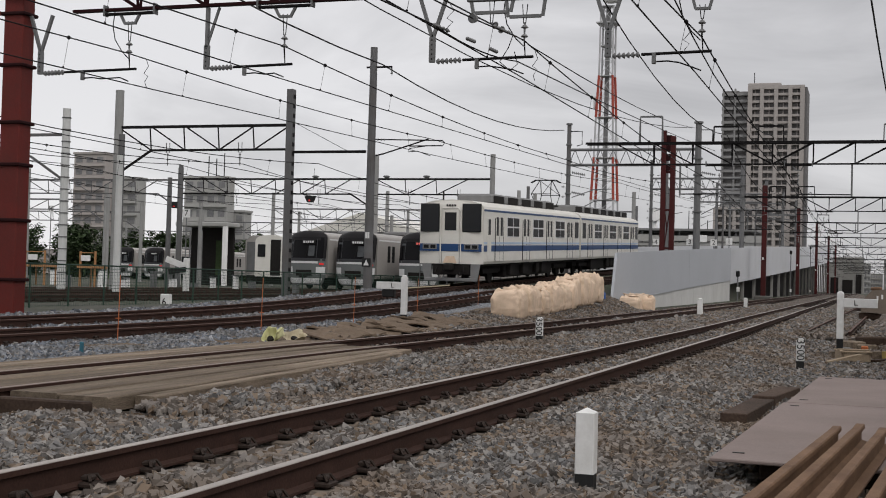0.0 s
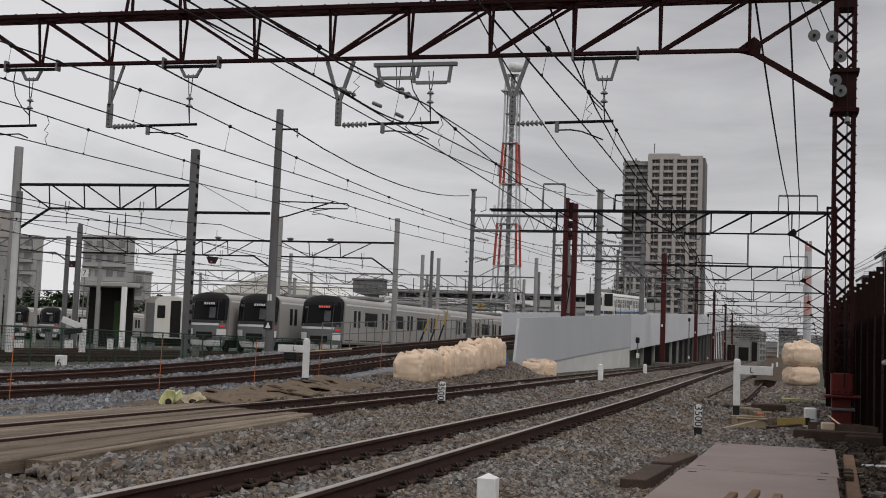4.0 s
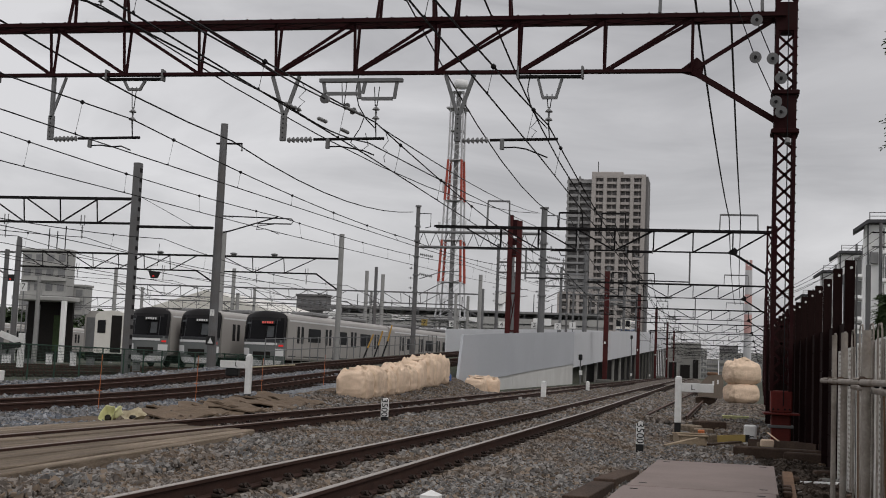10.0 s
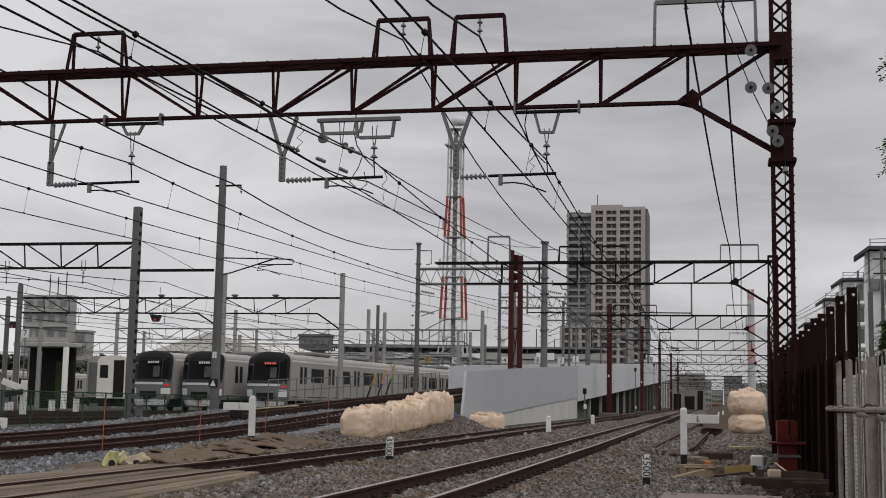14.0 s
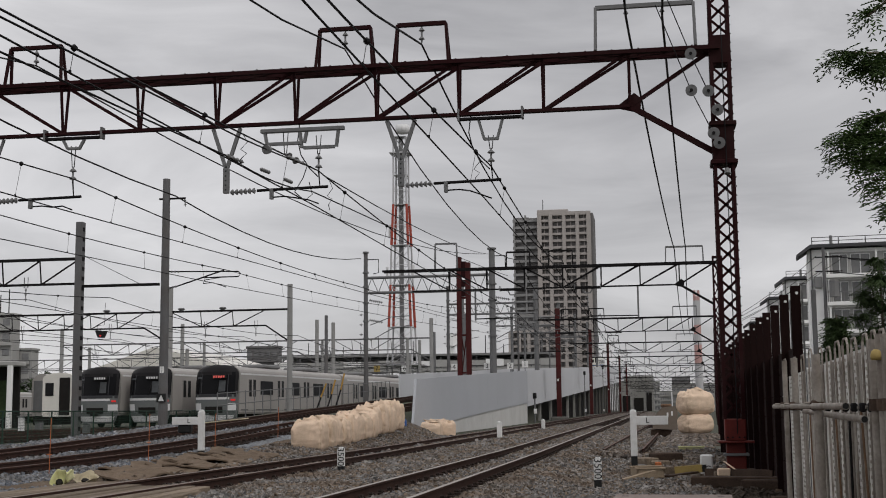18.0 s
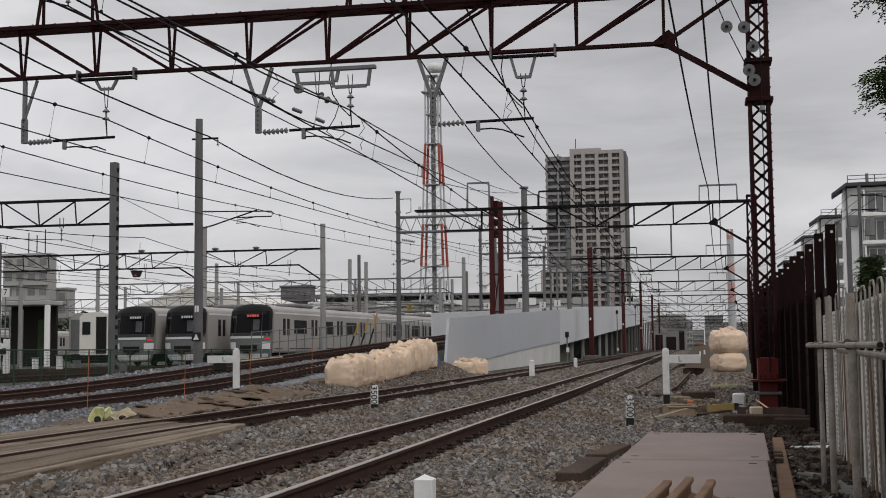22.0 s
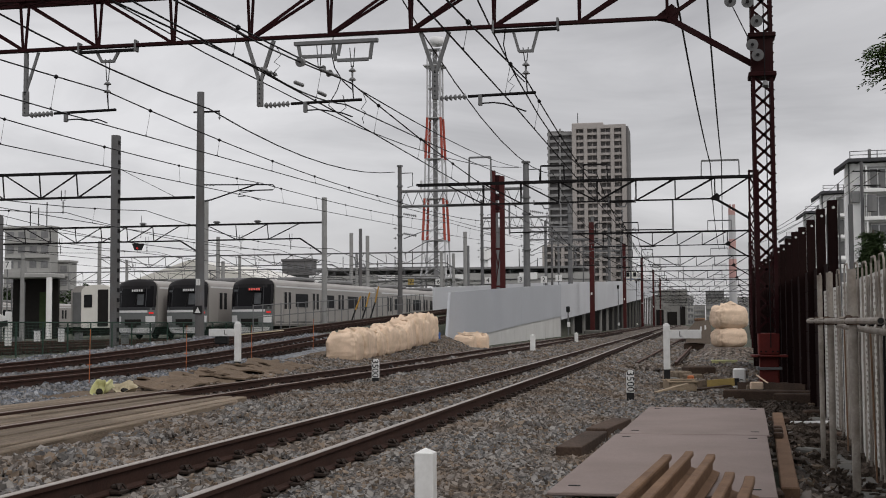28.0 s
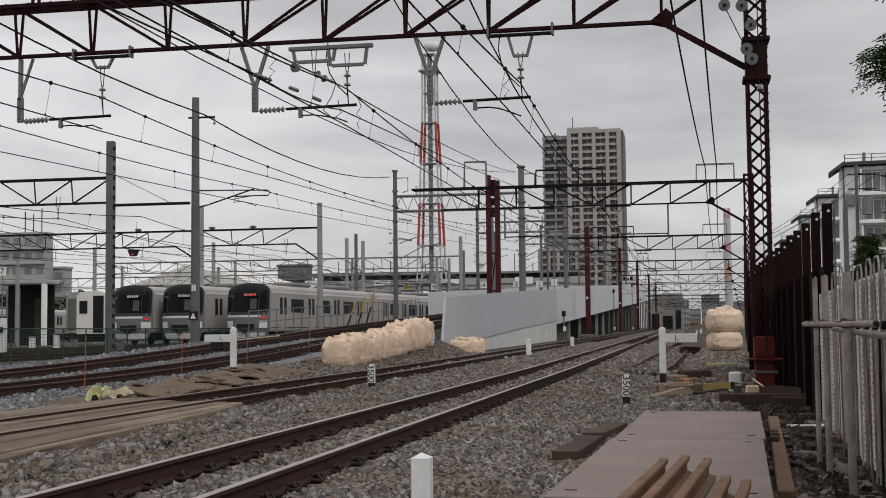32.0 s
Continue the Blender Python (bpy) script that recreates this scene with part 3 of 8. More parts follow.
def wall_and_viaduct():
    t = tagged(thing("ramp_wall", (0, 0, 0), "pale grey noise barrier panels on a concrete retaining wall", "retaining wall"), kind="structure")

    def low(y):
        return 0.33 + 0.0266 * (y - 57.2) if y < 109.0 else 1.43 + 0.0288 * (y - 109.7)
    # retaining wall below, barrier panels above
    ys = spread(57.2, 109, 10)
    g = Geo()
    for y0, y1 in zip(ys[:-1], ys[1:]):
        g.add([(wall_x(y) - dx, y, z) for y in (y0 + 0.02, y1 - 0.02) for dx, z in ((0.06, -0.6), (0.36, -0.6), (0.36, low(y) + 0.02), (0.06, low(y) + 0.02))],
              [(0, 1, 2, 3), (7, 6, 5, 4), (0, 4, 5, 1), (1, 5, 6, 2), (2, 6, 7, 3), (3, 7, 4, 0)])
    part("retaining_wall", g, M_concrete, t, "light concrete retaining wall")
    y = 57.2
    while y < 410:
        step = 25.9 if y < 100 else 24.3
        y1 = y + step
        v = []
        for i, yy in enumerate((y + 0.01, y1 - 0.02)):
            top, bot = wall_top(yy), low(yy) if i or y > 58 else low(yy) - 0.12
            for dx, z in ((0.0, bot), (0.12, bot), (0.12, top), (0.0, top)):
                v.append((wall_x(yy) - dx, yy + (0.95 if i == 0 and y < 58 and z == top else 0.0), z))
        gp = Geo().add(v, [(0, 1, 2, 3), (7, 6, 5, 4), (0, 4, 5, 1), (1, 5, 6, 2), (2, 6, 7, 3), (3, 7, 4, 0)])
        part("barrier_panel", gp, M_panel_blue if y < 100 else M_panel, t)
        y = y1
    # far side barrier, seen across the tracks
    gf = Geo()
    for y0, y1 in zip(spread(97, 470, 22)[:-1], spread(97, 470, 22)[1:]):
        v = [(x4(y) - 2.6 - dx, y, z) for y in (y0, y1 - 0.02) for dx, z in ((0, ramp_z(y) - 0.3), (0.12, ramp_z(y) - 0.3), (0.12, wall_top(y) - 0.05), (0, wall_top(y) - 0.05))]
        gf.add(v, [(0, 1, 2, 3), (7, 6, 5, 4), (0, 4, 5, 1), (1, 5, 6, 2), (2, 6, 7, 3), (3, 7, 4, 0)])
    part("far_barrier", gf, M_panel, t)
    # deck and columns of the viaduct
    gd = Geo()
    for y0, y1 in zip(spread(109, 470, 20)[:-1], spread(109, 470, 20)[1:]):
        v = [(x, y, z) for y in (y0, y1) for x, z in ((wall_x(y) - 0.14, ramp_z(y) - 1.45), (x4(y) - 2.5, ramp_z(y) - 1.45), (x4(y) - 2.5, ramp_z(y) - 0.36), (wall_x(y) - 0.14, ramp_z(y) - 0.36))]
        gd.add(v, [(0, 1, 2, 3), (7, 6, 5, 4), (0, 4, 5, 1), (1, 5, 6, 2), (2, 6, 7, 3), (3, 7, 4, 0)])
    part("deck", gd, M_dark_conc, t, "dark concrete viaduct deck")
    # columns from 190 m on take a darker concrete
    y = 112.0
    while y < 410:
        part("column", Geo().box((wall_x(y) - 0.5, y, (ramp_z(y) - 1.4 - 0.4) / 2), (0.34, 0.4, ramp_z(y) - 1.0), chamfer=0.05), M_abutment if y < 190 else M_dark_conc, t)
        y += 13.0
    # added black panels put the shade under the deck into solid shapes
    for y0, y1 in zip(spread(118, 410, 12)[:-1], spread(118, 410, 12)[1:]):
        h = ramp_z(y1) - 0.8
        part("dark_backing", Geo().box((wall_x(y0) - 4.5, (y0 + y1) / 2, h / 2 - 0.3), (0.4, y1 - y0 - 0.05, h)), M_under, t, "black backing added for the shade under the deck")
    # squat concrete building under the far end
    solid("viaduct_abutment", Geo().box((-9.7, 610, 8.2), (15.4, 20, 17.0), chamfer=0.15), M_abutment, "grey concrete viaduct abutment beside the far track", "viaduct", kind="structure")
    # black boxes on the front face stand for the shade in its openings
    for x, w, h in ((-14.6, 3.4, 7.5), (-9.0, 4.4, 6.5), (-4.2, 2.4, 9.0)):
        solid("opening_shade", Geo().box((x, 599.9, h / 2), (w, 0.5, h)), M_under, "black box standing for a shaded opening in the concrete abutment", "viaduct", kind="structure")
    return t


wall_and_viaduct()

# ---- overhead line portals ----


def stuff(name, geo, material, parent):
    return tagged(part(name, geo, material, parent), kind="stuff")


def lattice_mast(parent, x, y, z0, z1, wx=0.42, wy=0.42, pitch=0.42, leg=0.09, material=None):
    """Four angle legs with crossed lacing on each face, under one mast part."""
    material = material or M_red
    c = [(x + sx * wx / 2, y + sy * wy / 2) for sx, sy in ((-1, -1), (1, -1), (1, 1), (-1, 1))]
    m = part("mast", Geo().box((x, y, z1 - 0.05), (wx + 0.1, wy + 0.1, 0.08), chamfer=0.01), material, parent, "laced lattice mast")
    for px, py in c:
        part("leg", Geo().beam((px, py, z0), (px, py, z1), leg, leg), material, m)
    g, z = Geo(), z0 + 0.1
    while z + pitch < z1:
        for (ax, ay), (bx, by) in ((c[0], c[1]), (c[3], c[2])) if pitch > 0.5 else ((c[0], c[1]),):
            g.beam((ax, ay, z), (bx, by, z + pitch), 0.016, 0.055)
            g.beam((bx, by, z), (ax, ay, z + pitch), 0.016, 0.055)
        z += pitch
    stuff("lacing", g, material, m)
    return m


def insulator(parent, p, q, r=0.075, n=5, label=""):
    """A string of discs from p to q, turned as one shape."""
    p, q = Vector(p), Vector(q)
    g = Geo()
    d, a, b = g._frame(p, q)
    rings, length = [(0.016, 0.0)], (q - p).length
    for i in range(n):
        u = (i + 0.5) / n * length
        rings += [(0.02, u - 0.045), (r * 0.5, u - 0.04), (r, u + 0.012), (r * 0.9, u + 0.022), (0.025, u + 0.03)]
    rings.append((0.016, length))
    m = 10
    vs = [p + d * h + (a * math.cos(2 * math.pi * i / m) + b * math.sin(2 * math.pi * i / m)) * rr for rr, h in rings for i in range(m)]
    fs = [(j * m + i, j * m + (i + 1) % m, (j + 1) * m + (i + 1) % m, (j + 1) * m + i) for j in range(len(rings) - 1) for i in range(m)]
    g.add(vs, fs + [tuple(range(m - 1, -1, -1)), tuple(range((len(rings) - 1) * m, len(rings) * m))])
    return part("insulator", g, M_porcelain, parent, label)


def portal(y, xl, xr, zb=7.72, zt=8.9, full=True, material=None, bay=1.92, label="dark red lattice steel portal carrying overhead railway wires"):
    material = material or M_red
    t = thing("line_portal", (0, 0, 0), label, "catenary portal", "portals over the tracks")
    xb = xr - 1.98
    bays = int((xb - xl) / bay)
    xs = [xb - bay * i for i in range(bays, -1, -1)]
    xa = xs[0]
    dep = 0.42
    for sy in (-1, 1):
        part("top_chord", Geo().angle((xl, y + sy * dep / 2, zt - 0.05), (xr, y + sy * dep / 2, zt - 0.05), 0.12, 0.018, flip=-sy), material, t)
    part("bottom_chord", Geo().beam((xa, y, zb), (xb, y, zb), 0.16, 0.07), material, t)
    mid = (xl + xr) / 2
    for a, b in zip(xs[:-1], xs[1:]):
        lo, hi = (b, a) if (a + b) / 2 < mid else (a, b)
        for sy in (-1, 1):
            yt = y + sy * dep / 2
            part("diagonal", Geo().beam((lo, y + sy * 0.05, zb), (hi, yt, zt), 0.07, 0.03, (0, 1, 0)), material, t)
            part("upright", Geo().beam((b, y + sy * 0.05, zb), (b, yt, zt), 0.065, 0.03, (0, 1, 0)), material, t)
    if full:
        g = Geo()
        for x0, x1 in zip(spread(xl, xr, 26)[:-1], spread(xl, xr, 26)[1:]):
            g.beam((x0, y - dep / 2, zt - 0.02), (x1, y + dep / 2, zt - 0.02), 0.05, 0.012)
            g.beam((x1, y - dep / 2, zt - 0.02), (x0, y + dep / 2, zt - 0.02), 0.05, 0.012)
        for x in spread(xl, xr, 40):
            for sy in (-1, 1):
                g.box((x, y + sy * 0.2, zt + 0.075), (0.035, 0.035, 0.03))
        stuff("top_lacing", g, material, t)
    part("haunch", Geo().beam((xb, y, zb), (xr - 0.2, y, zb - 1.1), 0.09, 0.12), material, t)
    part("strut", Geo().beam((xb, y, zb), (xr - 0.25, y, zt - 0.06), 0.08, 0.08), material, t)
    part("gusset", Geo().add([(xb + a, y + s, zb + b) for s in (-0.03, 0.03) for a, b in ((-0.32, -0.02), (0.22, -0.16), (0.26, 0.16), (0.1, 0.3))],
                             [(0, 1, 2, 3), (7, 6, 5, 4), (0, 4, 5, 1), (1, 5, 6, 2), (2, 6, 7, 3), (3, 7, 4, 0)]), material, t)
    return t


def v_bracket(parent, x, y, zt, zb, spread_x=0.34, one=0):
    """A hanging galvanised bracket: two legs meeting in a punched foot, or one upright leg and a stay."""
    b = part("drop_bracket", Geo().box((x, y, zb + 0.3), (0.14, 0.10, 0.6), chamfer=0.01), M_galv, parent, "galvanised hanging bracket")
    if one:
        part("leg", Geo().beam((x, y, zb + 0.55), (x, y, zt), 0.10, 0.08), M_galv, b)
        part("leg", Geo().beam((x, y, zb + 0.6), (x + one, y, zt), 0.05, 0.06), M_galv, b)
    else:
        for s in (-1, 1):
            part("leg", Geo().beam((x, y, zb + 0.55), (x + s * spread_x, y, zt), 0.07, 0.08), M_galv, b)
    holes = Geo()
    for i in range(5):
        holes.box((x, y - 0.053, zb + 0.08 + i * 0.11), (0.03, 0.004, 0.03))
    stuff("bolt_holes", holes, M_dark_steel, b)
    return b


def hanger(parent, x, y, z, half=0.42, deep=0.32):
    """A clamp channel under the beam with a tapered stirrup for an insulator."""
    h = part("hanger", Geo().box((x, y, z - 0.07), (half * 3.4, 0.14, 0.06), chamfer=0.01), M_dark_steel, parent, "bolted hanger under the beam")
    for s in (-1, 1):
        part("clamp", Geo().box((x + s * half * 1.65, y, z + 0.02), (0.05, 0.2, 0.28), chamfer=0.01), M_galv, h)
        part("stirrup_leg", Geo().beam((x + s * half * 0.62, y, z - 0.1), (x + s * half * 0.34, y, z - deep), 0.06, 0.06), M_galv, h)
    part("stirrup_bar", Geo().beam((x - half * 0.36, y, z - deep), (x + half * 0.4, y, z - deep), 0.07, 0.06), M_galv, h)
    return h


def arm(parent, x0, x1, y, z, contact_x, contact_z):
    """Insulated steady arm with its curved register arm."""
    a = part("steady_arm", Geo().cyl((x0 + 0.75, y, z), (x1, y, z + 0.03), 0.034, n=8), M_dark_steel, parent, "dark steel steady arm")
    insulator(a, (x0 + 0.1, y, z - 0.02), (x0 + 0.72, y, z), 0.075, 6, "ribbed porcelain insulator")
    xm = x0 + 0.45 * (x1 - x0)
    part("arm_clamp", Geo().box((xm, y, z - 0.1), (0.09, 0.08, 0.24), chamfer=0.01), M_galv, a)
    part("register_arm", Geo().tube([(xm, y, z - 0.17), (xm + 0.3, y, z - 0.16), (xm + 0.55, y, z - 0.2), (contact_x - 0.25, y, contact_z + 0.12), (contact_x, y, contact_z + 0.02)], 0.018, 6), M_dark_steel, a)
    return a


def hoop(parent, xa, xb, y, z0, z1, material, lean=0.07):
    h = part("wire_hoop", Geo().beam((xa + lean, y, z1), (xb - lean, y, z1), 0.10, 0.09), material, parent, "frame standing on the beam for feeder wires")
    for x, s in ((xa, 1), (xb, -1)):
        for dy in (-0.16, 0.16):
            part("hoop_leg", Geo().beam((x, y + dy, z0), (x + s * lean, y + dy * 0.2, z1), 0.06, 0.06), material, h)
    return h


P1Y = 28.0
p1 = portal(P1Y, -21.3, 1.56)
m1 = lattice_mast(p1, 1.57, P1Y, 0.8, 11.5, 0.38, 0.38, 0.36, 0.075)
part("mast_foot", Geo().box((1.59, P1Y, 0.58), (0.44, 0.44, 0.46), chamfer=0.02), M_red_bright, m1, "rust red plated foot")
part("foot_flange", Geo().box((1.59, P1Y, 0.325), (0.74, 0.7, 0.045), chamfer=0.01), M_red_bright, m1)
part("foot_block", Geo().box((1.59, P1Y, 0.02), (0.40, 0.40, 0.56), chamfer=0.02), M_red_bright, m1, "rust red bolted base")
part("base_flange", Geo().box((1.59, P1Y, 0.06), (0.52, 0.5, 0.06), chamfer=0.01), M_galv, m1)
part("base_plate", Geo().box((1.59, P1Y, -0.36), (0.9, 0.8, 0.22), chamfer=0.02), M_darkwood, m1)
for x in (1.42, 1.52, 1.66, 1.76):
    part("foot_bolt", Geo().cyl((x, P1Y - 0.24, 0.42), (x, P1Y - 0.2, 0.42), 0.02, n=6), M_dark_steel, m1)
for z, h in ((6.76, 0.86), (8.86, 0.64)):
    part("splice_plate", Geo().box((1.57, P1Y, z), (0.46, 0.46, h), chamfer=0.015), M_red, m1)
for z in (6.34, 7.19):
    part("splice_flange", Geo().box((1.57, P1Y, z), (0.58, 0.58, 0.1), chamfer=0.015), M_red, m1)
rivets = Geo()
for z in spread(1.0, 11.2, 52):
    for sx in (-1, 1):
        rivets.box((1.57 + sx * 0.235, P1Y - 0.19, z), (0.03, 0.03, 0.03), chamfer=0.008)
stuff("rivets", rivets, M_red, m1)
col = part("column", Geo().box((-21.3, P1Y, 5.2), (0.60, 0.5, 11.2), chamfer=0.03), M_red_bright, p1, "rust red box column")
for z in (0.75, 2.3, 3.75, 4.85, 6.35, 7.7, 8.9):
    part("collar", Geo().box((-21.3, P1Y, z), (0.74, 0.62, 0.09), chamfer=0.02), M_red, col)
    part("stub_bracket", Geo().beam((-21.5, P1Y, z), (-22.9, P1Y, z + 0.25), 0.08, 0.10), M_red_bright, col)
for z in (8.3, 8.6):
    part("cross_arm", Geo().beam((-22.6, P1Y - 0.3, z), (-20.6, P1Y - 0.3, z - 0.25), 0.08, 0.08), M_dark_steel, col)

# brackets, arms and insulators over the four tracks
TRACK_WIRES = [(-3.55, -5.62, 0), (-7.56, -9.78, 0), (-13.6, -15.72, 0.32), (-17.95, -20.6, 0)]
for xw, xbk, one in TRACK_WIRES:
    v_bracket(p1, xbk, P1Y, 7.66, 6.12, 0.33, one)
    arm(p1, xbk, xw + 0.22, P1Y, 6.16, xw, {-3.55: 5.75, -7.56: 5.78}.get(xw, 5.86))
    if xw == -7.56:
        hg = part("hanger_frame", Geo().box((-7.95, P1Y, 7.55), (2.0, 0.12, 0.09), chamfer=0.01), M_galv, p1, "offset double hanger frame")
        for xa, xb, z0, z1 in ((-8.8, -7.9, 7.55, 7.24), (-7.96, -7.14, 7.6, 7.12)):
            part("frame_bar", Geo().beam((xa + 0.04, P1Y, z1), (xb - 0.04, P1Y, z1), 0.08, 0.07), M_galv, hg)
            for x, dx in ((xa, -0.06), (xb, 0.06)):
                part("frame_leg", Geo().beam((x + dx, P1Y, z0), (x, P1Y, z1), 0.07, 0.07), M_galv, hg)
        insulator(hg, (xw, P1Y, 6.98), (xw, P1Y, 6.56), 0.09, 2, "porcelain suspension insulator")
        insulator(hg, (-8.35, P1Y, 7.0), (-7.95, P1Y - 0.3, 6.72), 0.09, 2)
        for q in (-0.06, 0.06):
            part("link_rod", Geo().cyl((xw + q, P1Y, 7.4), (xw + q * 0.4, P1Y, 6.95), 0.011, n=5), M_dark_steel, hg)
            part("link_rod", Geo().cyl((-8.35 + q, P1Y, 7.52), (-8.35 + q * 0.4, P1Y, 6.98), 0.011, n=5), M_dark_steel, hg)
    else:
        hg = hanger(p1, xw, P1Y, 7.68, 0.44, 0.55 if xw == -3.55 else 0.32)
        insulator(hg, (xw, P1Y, 6.92), (xw, P1Y, 6.54), 0.09, 2, "porcelain suspension insulator")
        for q in (-0.06, 0.06):
            part("link_rod", Geo().cyl((xw + q, P1Y, 7.22 if xw == -3.55 else 7.42), (xw + q * 0.4, P1Y, 6.9), 0.011, n=5), M_dark_steel, hg)
    part("tie_rod", Geo().cyl((xw, P1Y, 6.56), (xw + 0.03, P1Y, 6.18), 0.02, 0.012, n=6), M_dark_steel, hg)
    if xw != -13.6:
        part("jumper", Geo().tube([(xw - 0.45, P1Y, 7.7), (xw - 0.5, P1Y, 7.3), (xw - 0.42, P1Y, 6.95), (xw - 0.24, P1Y + 0.05, 6.65), (xw - 0.04, P1Y + 0.1, 6.45)], 0.014, 5), M_wire, hg)
for xa, xb in ((-15.35, -13.9), (-7.6, -6.25), (-5.75, -4.48)):
    h = hoop(p1, xa, xb, P1Y, 8.93, 9.9, M_red)
    xm = (xa + xb) / 2
    insulator(h, (xm, P1Y, 9.86), (xm, P1Y, 9.46), 0.07, 2)
h = hoop(p1, -1.15, 1.06, P1Y, 9.0, 10.02, M_galv, 0.02)
for x in (-0.45, 0.35):
    insulator(h, (x, P1Y, 9.98), (x, P1Y, 9.76), 0.06, 1)
for i, (x, z) in enumerate(((0.93, 8.73), (0.92, 7.91), (1.28, 7.88), (1.46, 7.45), (1.36, 6.94), (1.47, 6.72))):
    part("strain_disc", Geo().cyl((x, P1Y - 0.42, z), (x + 0.02, P1Y - 0.30, z + 0.02), 0.13, 0.10, 16), M_porcelain, m1, "round grey porcelain disc")
    part("disc_cap", Geo().cyl((x, P1Y - 0.46, z), (x, P1Y - 0.42, z), 0.035, n=8), M_dark_steel, m1)
for a, b in (((0.93, 8.73), (1.28, 7.88)), ((0.92, 7.91), (1.36, 6.94)), ((0.4, 10.2), (0.93, 8.73)), ((0.2, 9.9), (0.92, 7.91))):
    part("guy_wire", Geo().tube([(a[0], P1Y - 0.36, a[1]), (b[0], P1Y - 0.36, b[1])], 0.012, 5), M_wire, m1)
part("guy_wire", Geo().tube([(1.6, P1Y - 0.3, 9.6), (1.62, P1Y - 0.3, 4.4), (1.62, P1Y - 0.3, 0.5)], 0.012, 5), M_wire, m1)
for z in (6.05,):
    part("strain_disc", Geo().cyl((1.62, P1Y - 0.34, z), (1.62, P1Y - 0.30, z + 0.12), 0.07, 0.05, 10), M_porcelain, m1)

# the next portals along the line
for i, y in enumerate((68, 108, 148, 188, 228, 268, 308, 348, 388, 428, 468)):
    xr = 1.57 + 0.0425 * (y - 28)
    xl = -14.7 if y == 68 else -9.9
    p = portal(float(y), xl, xr, 7.56, 8.68, False, M_dark_steel, 2.05, "dark steel lattice portal over the main tracks")
    lattice_mast(p, xr, float(y), -0.4, 10.2 if y > 68 else 9.0, 0.44, 0.44, 0.9, 0.08, M_red)
    for xa, xb in ((-7.9, -6.6), (-5.6, -4.3)):
        hoop(p, xa, xb, float(y), 8.68, 9.55, M_dark_steel, 0.03)
    hoop(p, 0.6 + 0.02 * (y - 68), 2.56 + 0.02 * (y - 68), float(y), 8.68, 9.57, M_galv, 0.02)
    if y == 68:
        hoop(p, -11.8, -10.58, 68.0, 8.68, 10.13, M_galv, 0.02)
    for xw, xbk in ((-3.55, -0.9), (-7.56, -9.6)):
        b = part("drop_bracket", Geo().beam((xbk, y, 7.55), (xbk, y, 5.9), 0.1, 0.09), M_galv, p)
        part("steady_arm", Geo().cyl((xbk, y, 5.98), (xw, y, 6.0), 0.035, n=6), M_dark_steel, p)
        hg = hanger(p, xw, float(y), 7.56)
        insulator(hg, (xw, y, 7.1), (xw, y, 6.4), 0.08, 3)

# ---- overhead wires ----


def sagging(a, b, sag, n=9):
    return [Vector(a).lerp(Vector(b), i / (n - 1)) - Vector((0, 0, 4 * sag * (i / (n - 1)) * (1 - i / (n - 1)))) for i in range(n)]


def overhead_line(label, spans, drop=4.8, x=None, wire=0.017):
    """Messenger and contact wire. spans: (y0, x0, messenger0, contact0), ..., each with the messenger's sag up to the next."""
    t = thing("overhead_line", (0, 0, 0), label, "overhead wire", "wires over the tracks")
    for k, ((y0, x0, m0, c0, sg), (y1, x1, m1, c1, _)) in enumerate(zip(spans[:-1], spans[1:])):
        part("messenger_wire", Geo().tube(sagging((x0, y0, m0), (x1, y1, m1), sg, 13), wire, 5), M_wire, t)
        s = 0.14 if k % 2 else -0.14
        part("contact_wire", Geo().tube([(x0 - s, y0, c0), (x1 + s, y1, c1)], wire * 0.9, 5), M_wire, t)
        if y0 < 120:
            m = int((y1 - y0) / drop)
            for j in range(m):
                u = (j + 0.5) / m
                xm, y = x0 + (x1 - x0) * u, y0 + (y1 - y0) * u
                zt, zb = m0 + (m1 - m0) * u - 4 * sg * u * (1 - u), c0 + (c1 - c0) * u
                part("dropper", Geo().tube([(xm, y, zt), (xm + s * (2 * u - 1), y, zb)], 0.005, 4), M_wire, t)
                part("dropper_clip", Geo().box((xm, y, zt), (0.085, 0.1, 0.095), chamfer=0.03), M_wire, t)
                part("contact_clip", Geo().box((xm + s * (2 * u - 1), y, zb + 0.02), (0.03, 0.05, 0.05), chamfer=0.008), M_wire, t)
    return t


def plain_spans(xf, base, stops, zm=6.46, zc=5.43, slack=0.0005):
    """Spans of a line whose wires keep one height over its rails."""
    out = []
    for a, b in zip(stops, stops[1:] + stops[-1:]):
        out.append((a, xf(a), zm + base(a), zc + base(a), slack * (b - a) ** 2))
    return out


flat = lambda y: 0.0
FAR = [(68, 6.5, 5.8), (108, 6.48, 5.75), (148, 6.46, 5.72), (188, 6.46, 5.7), (228, 6.46, 5.7), (268, 6.46, 5.7), (308, 6.46, 5.7), (348, 6.46, 5.7)]
overhead_line("messenger and contact wires over the main track", [(-12, -3.55, 5.0, 4.75, 0.32), (28, -3.55, 6.5, 5.75, 0.3)] + [(y, -3.55, m, c, 0.5) for y, m, c in FAR])
overhead_line("messenger and contact wires over the crossing track", [(-12, -7.56, 5.2, 5.08, 0.27), (28, -7.56, 6.56, 5.78, 0.32)] + [(y, -7.56, m, c, 0.5) for y, m, c in FAR])
ramp_stops = [94.0, 120.8, 149, 174, 197, 217]
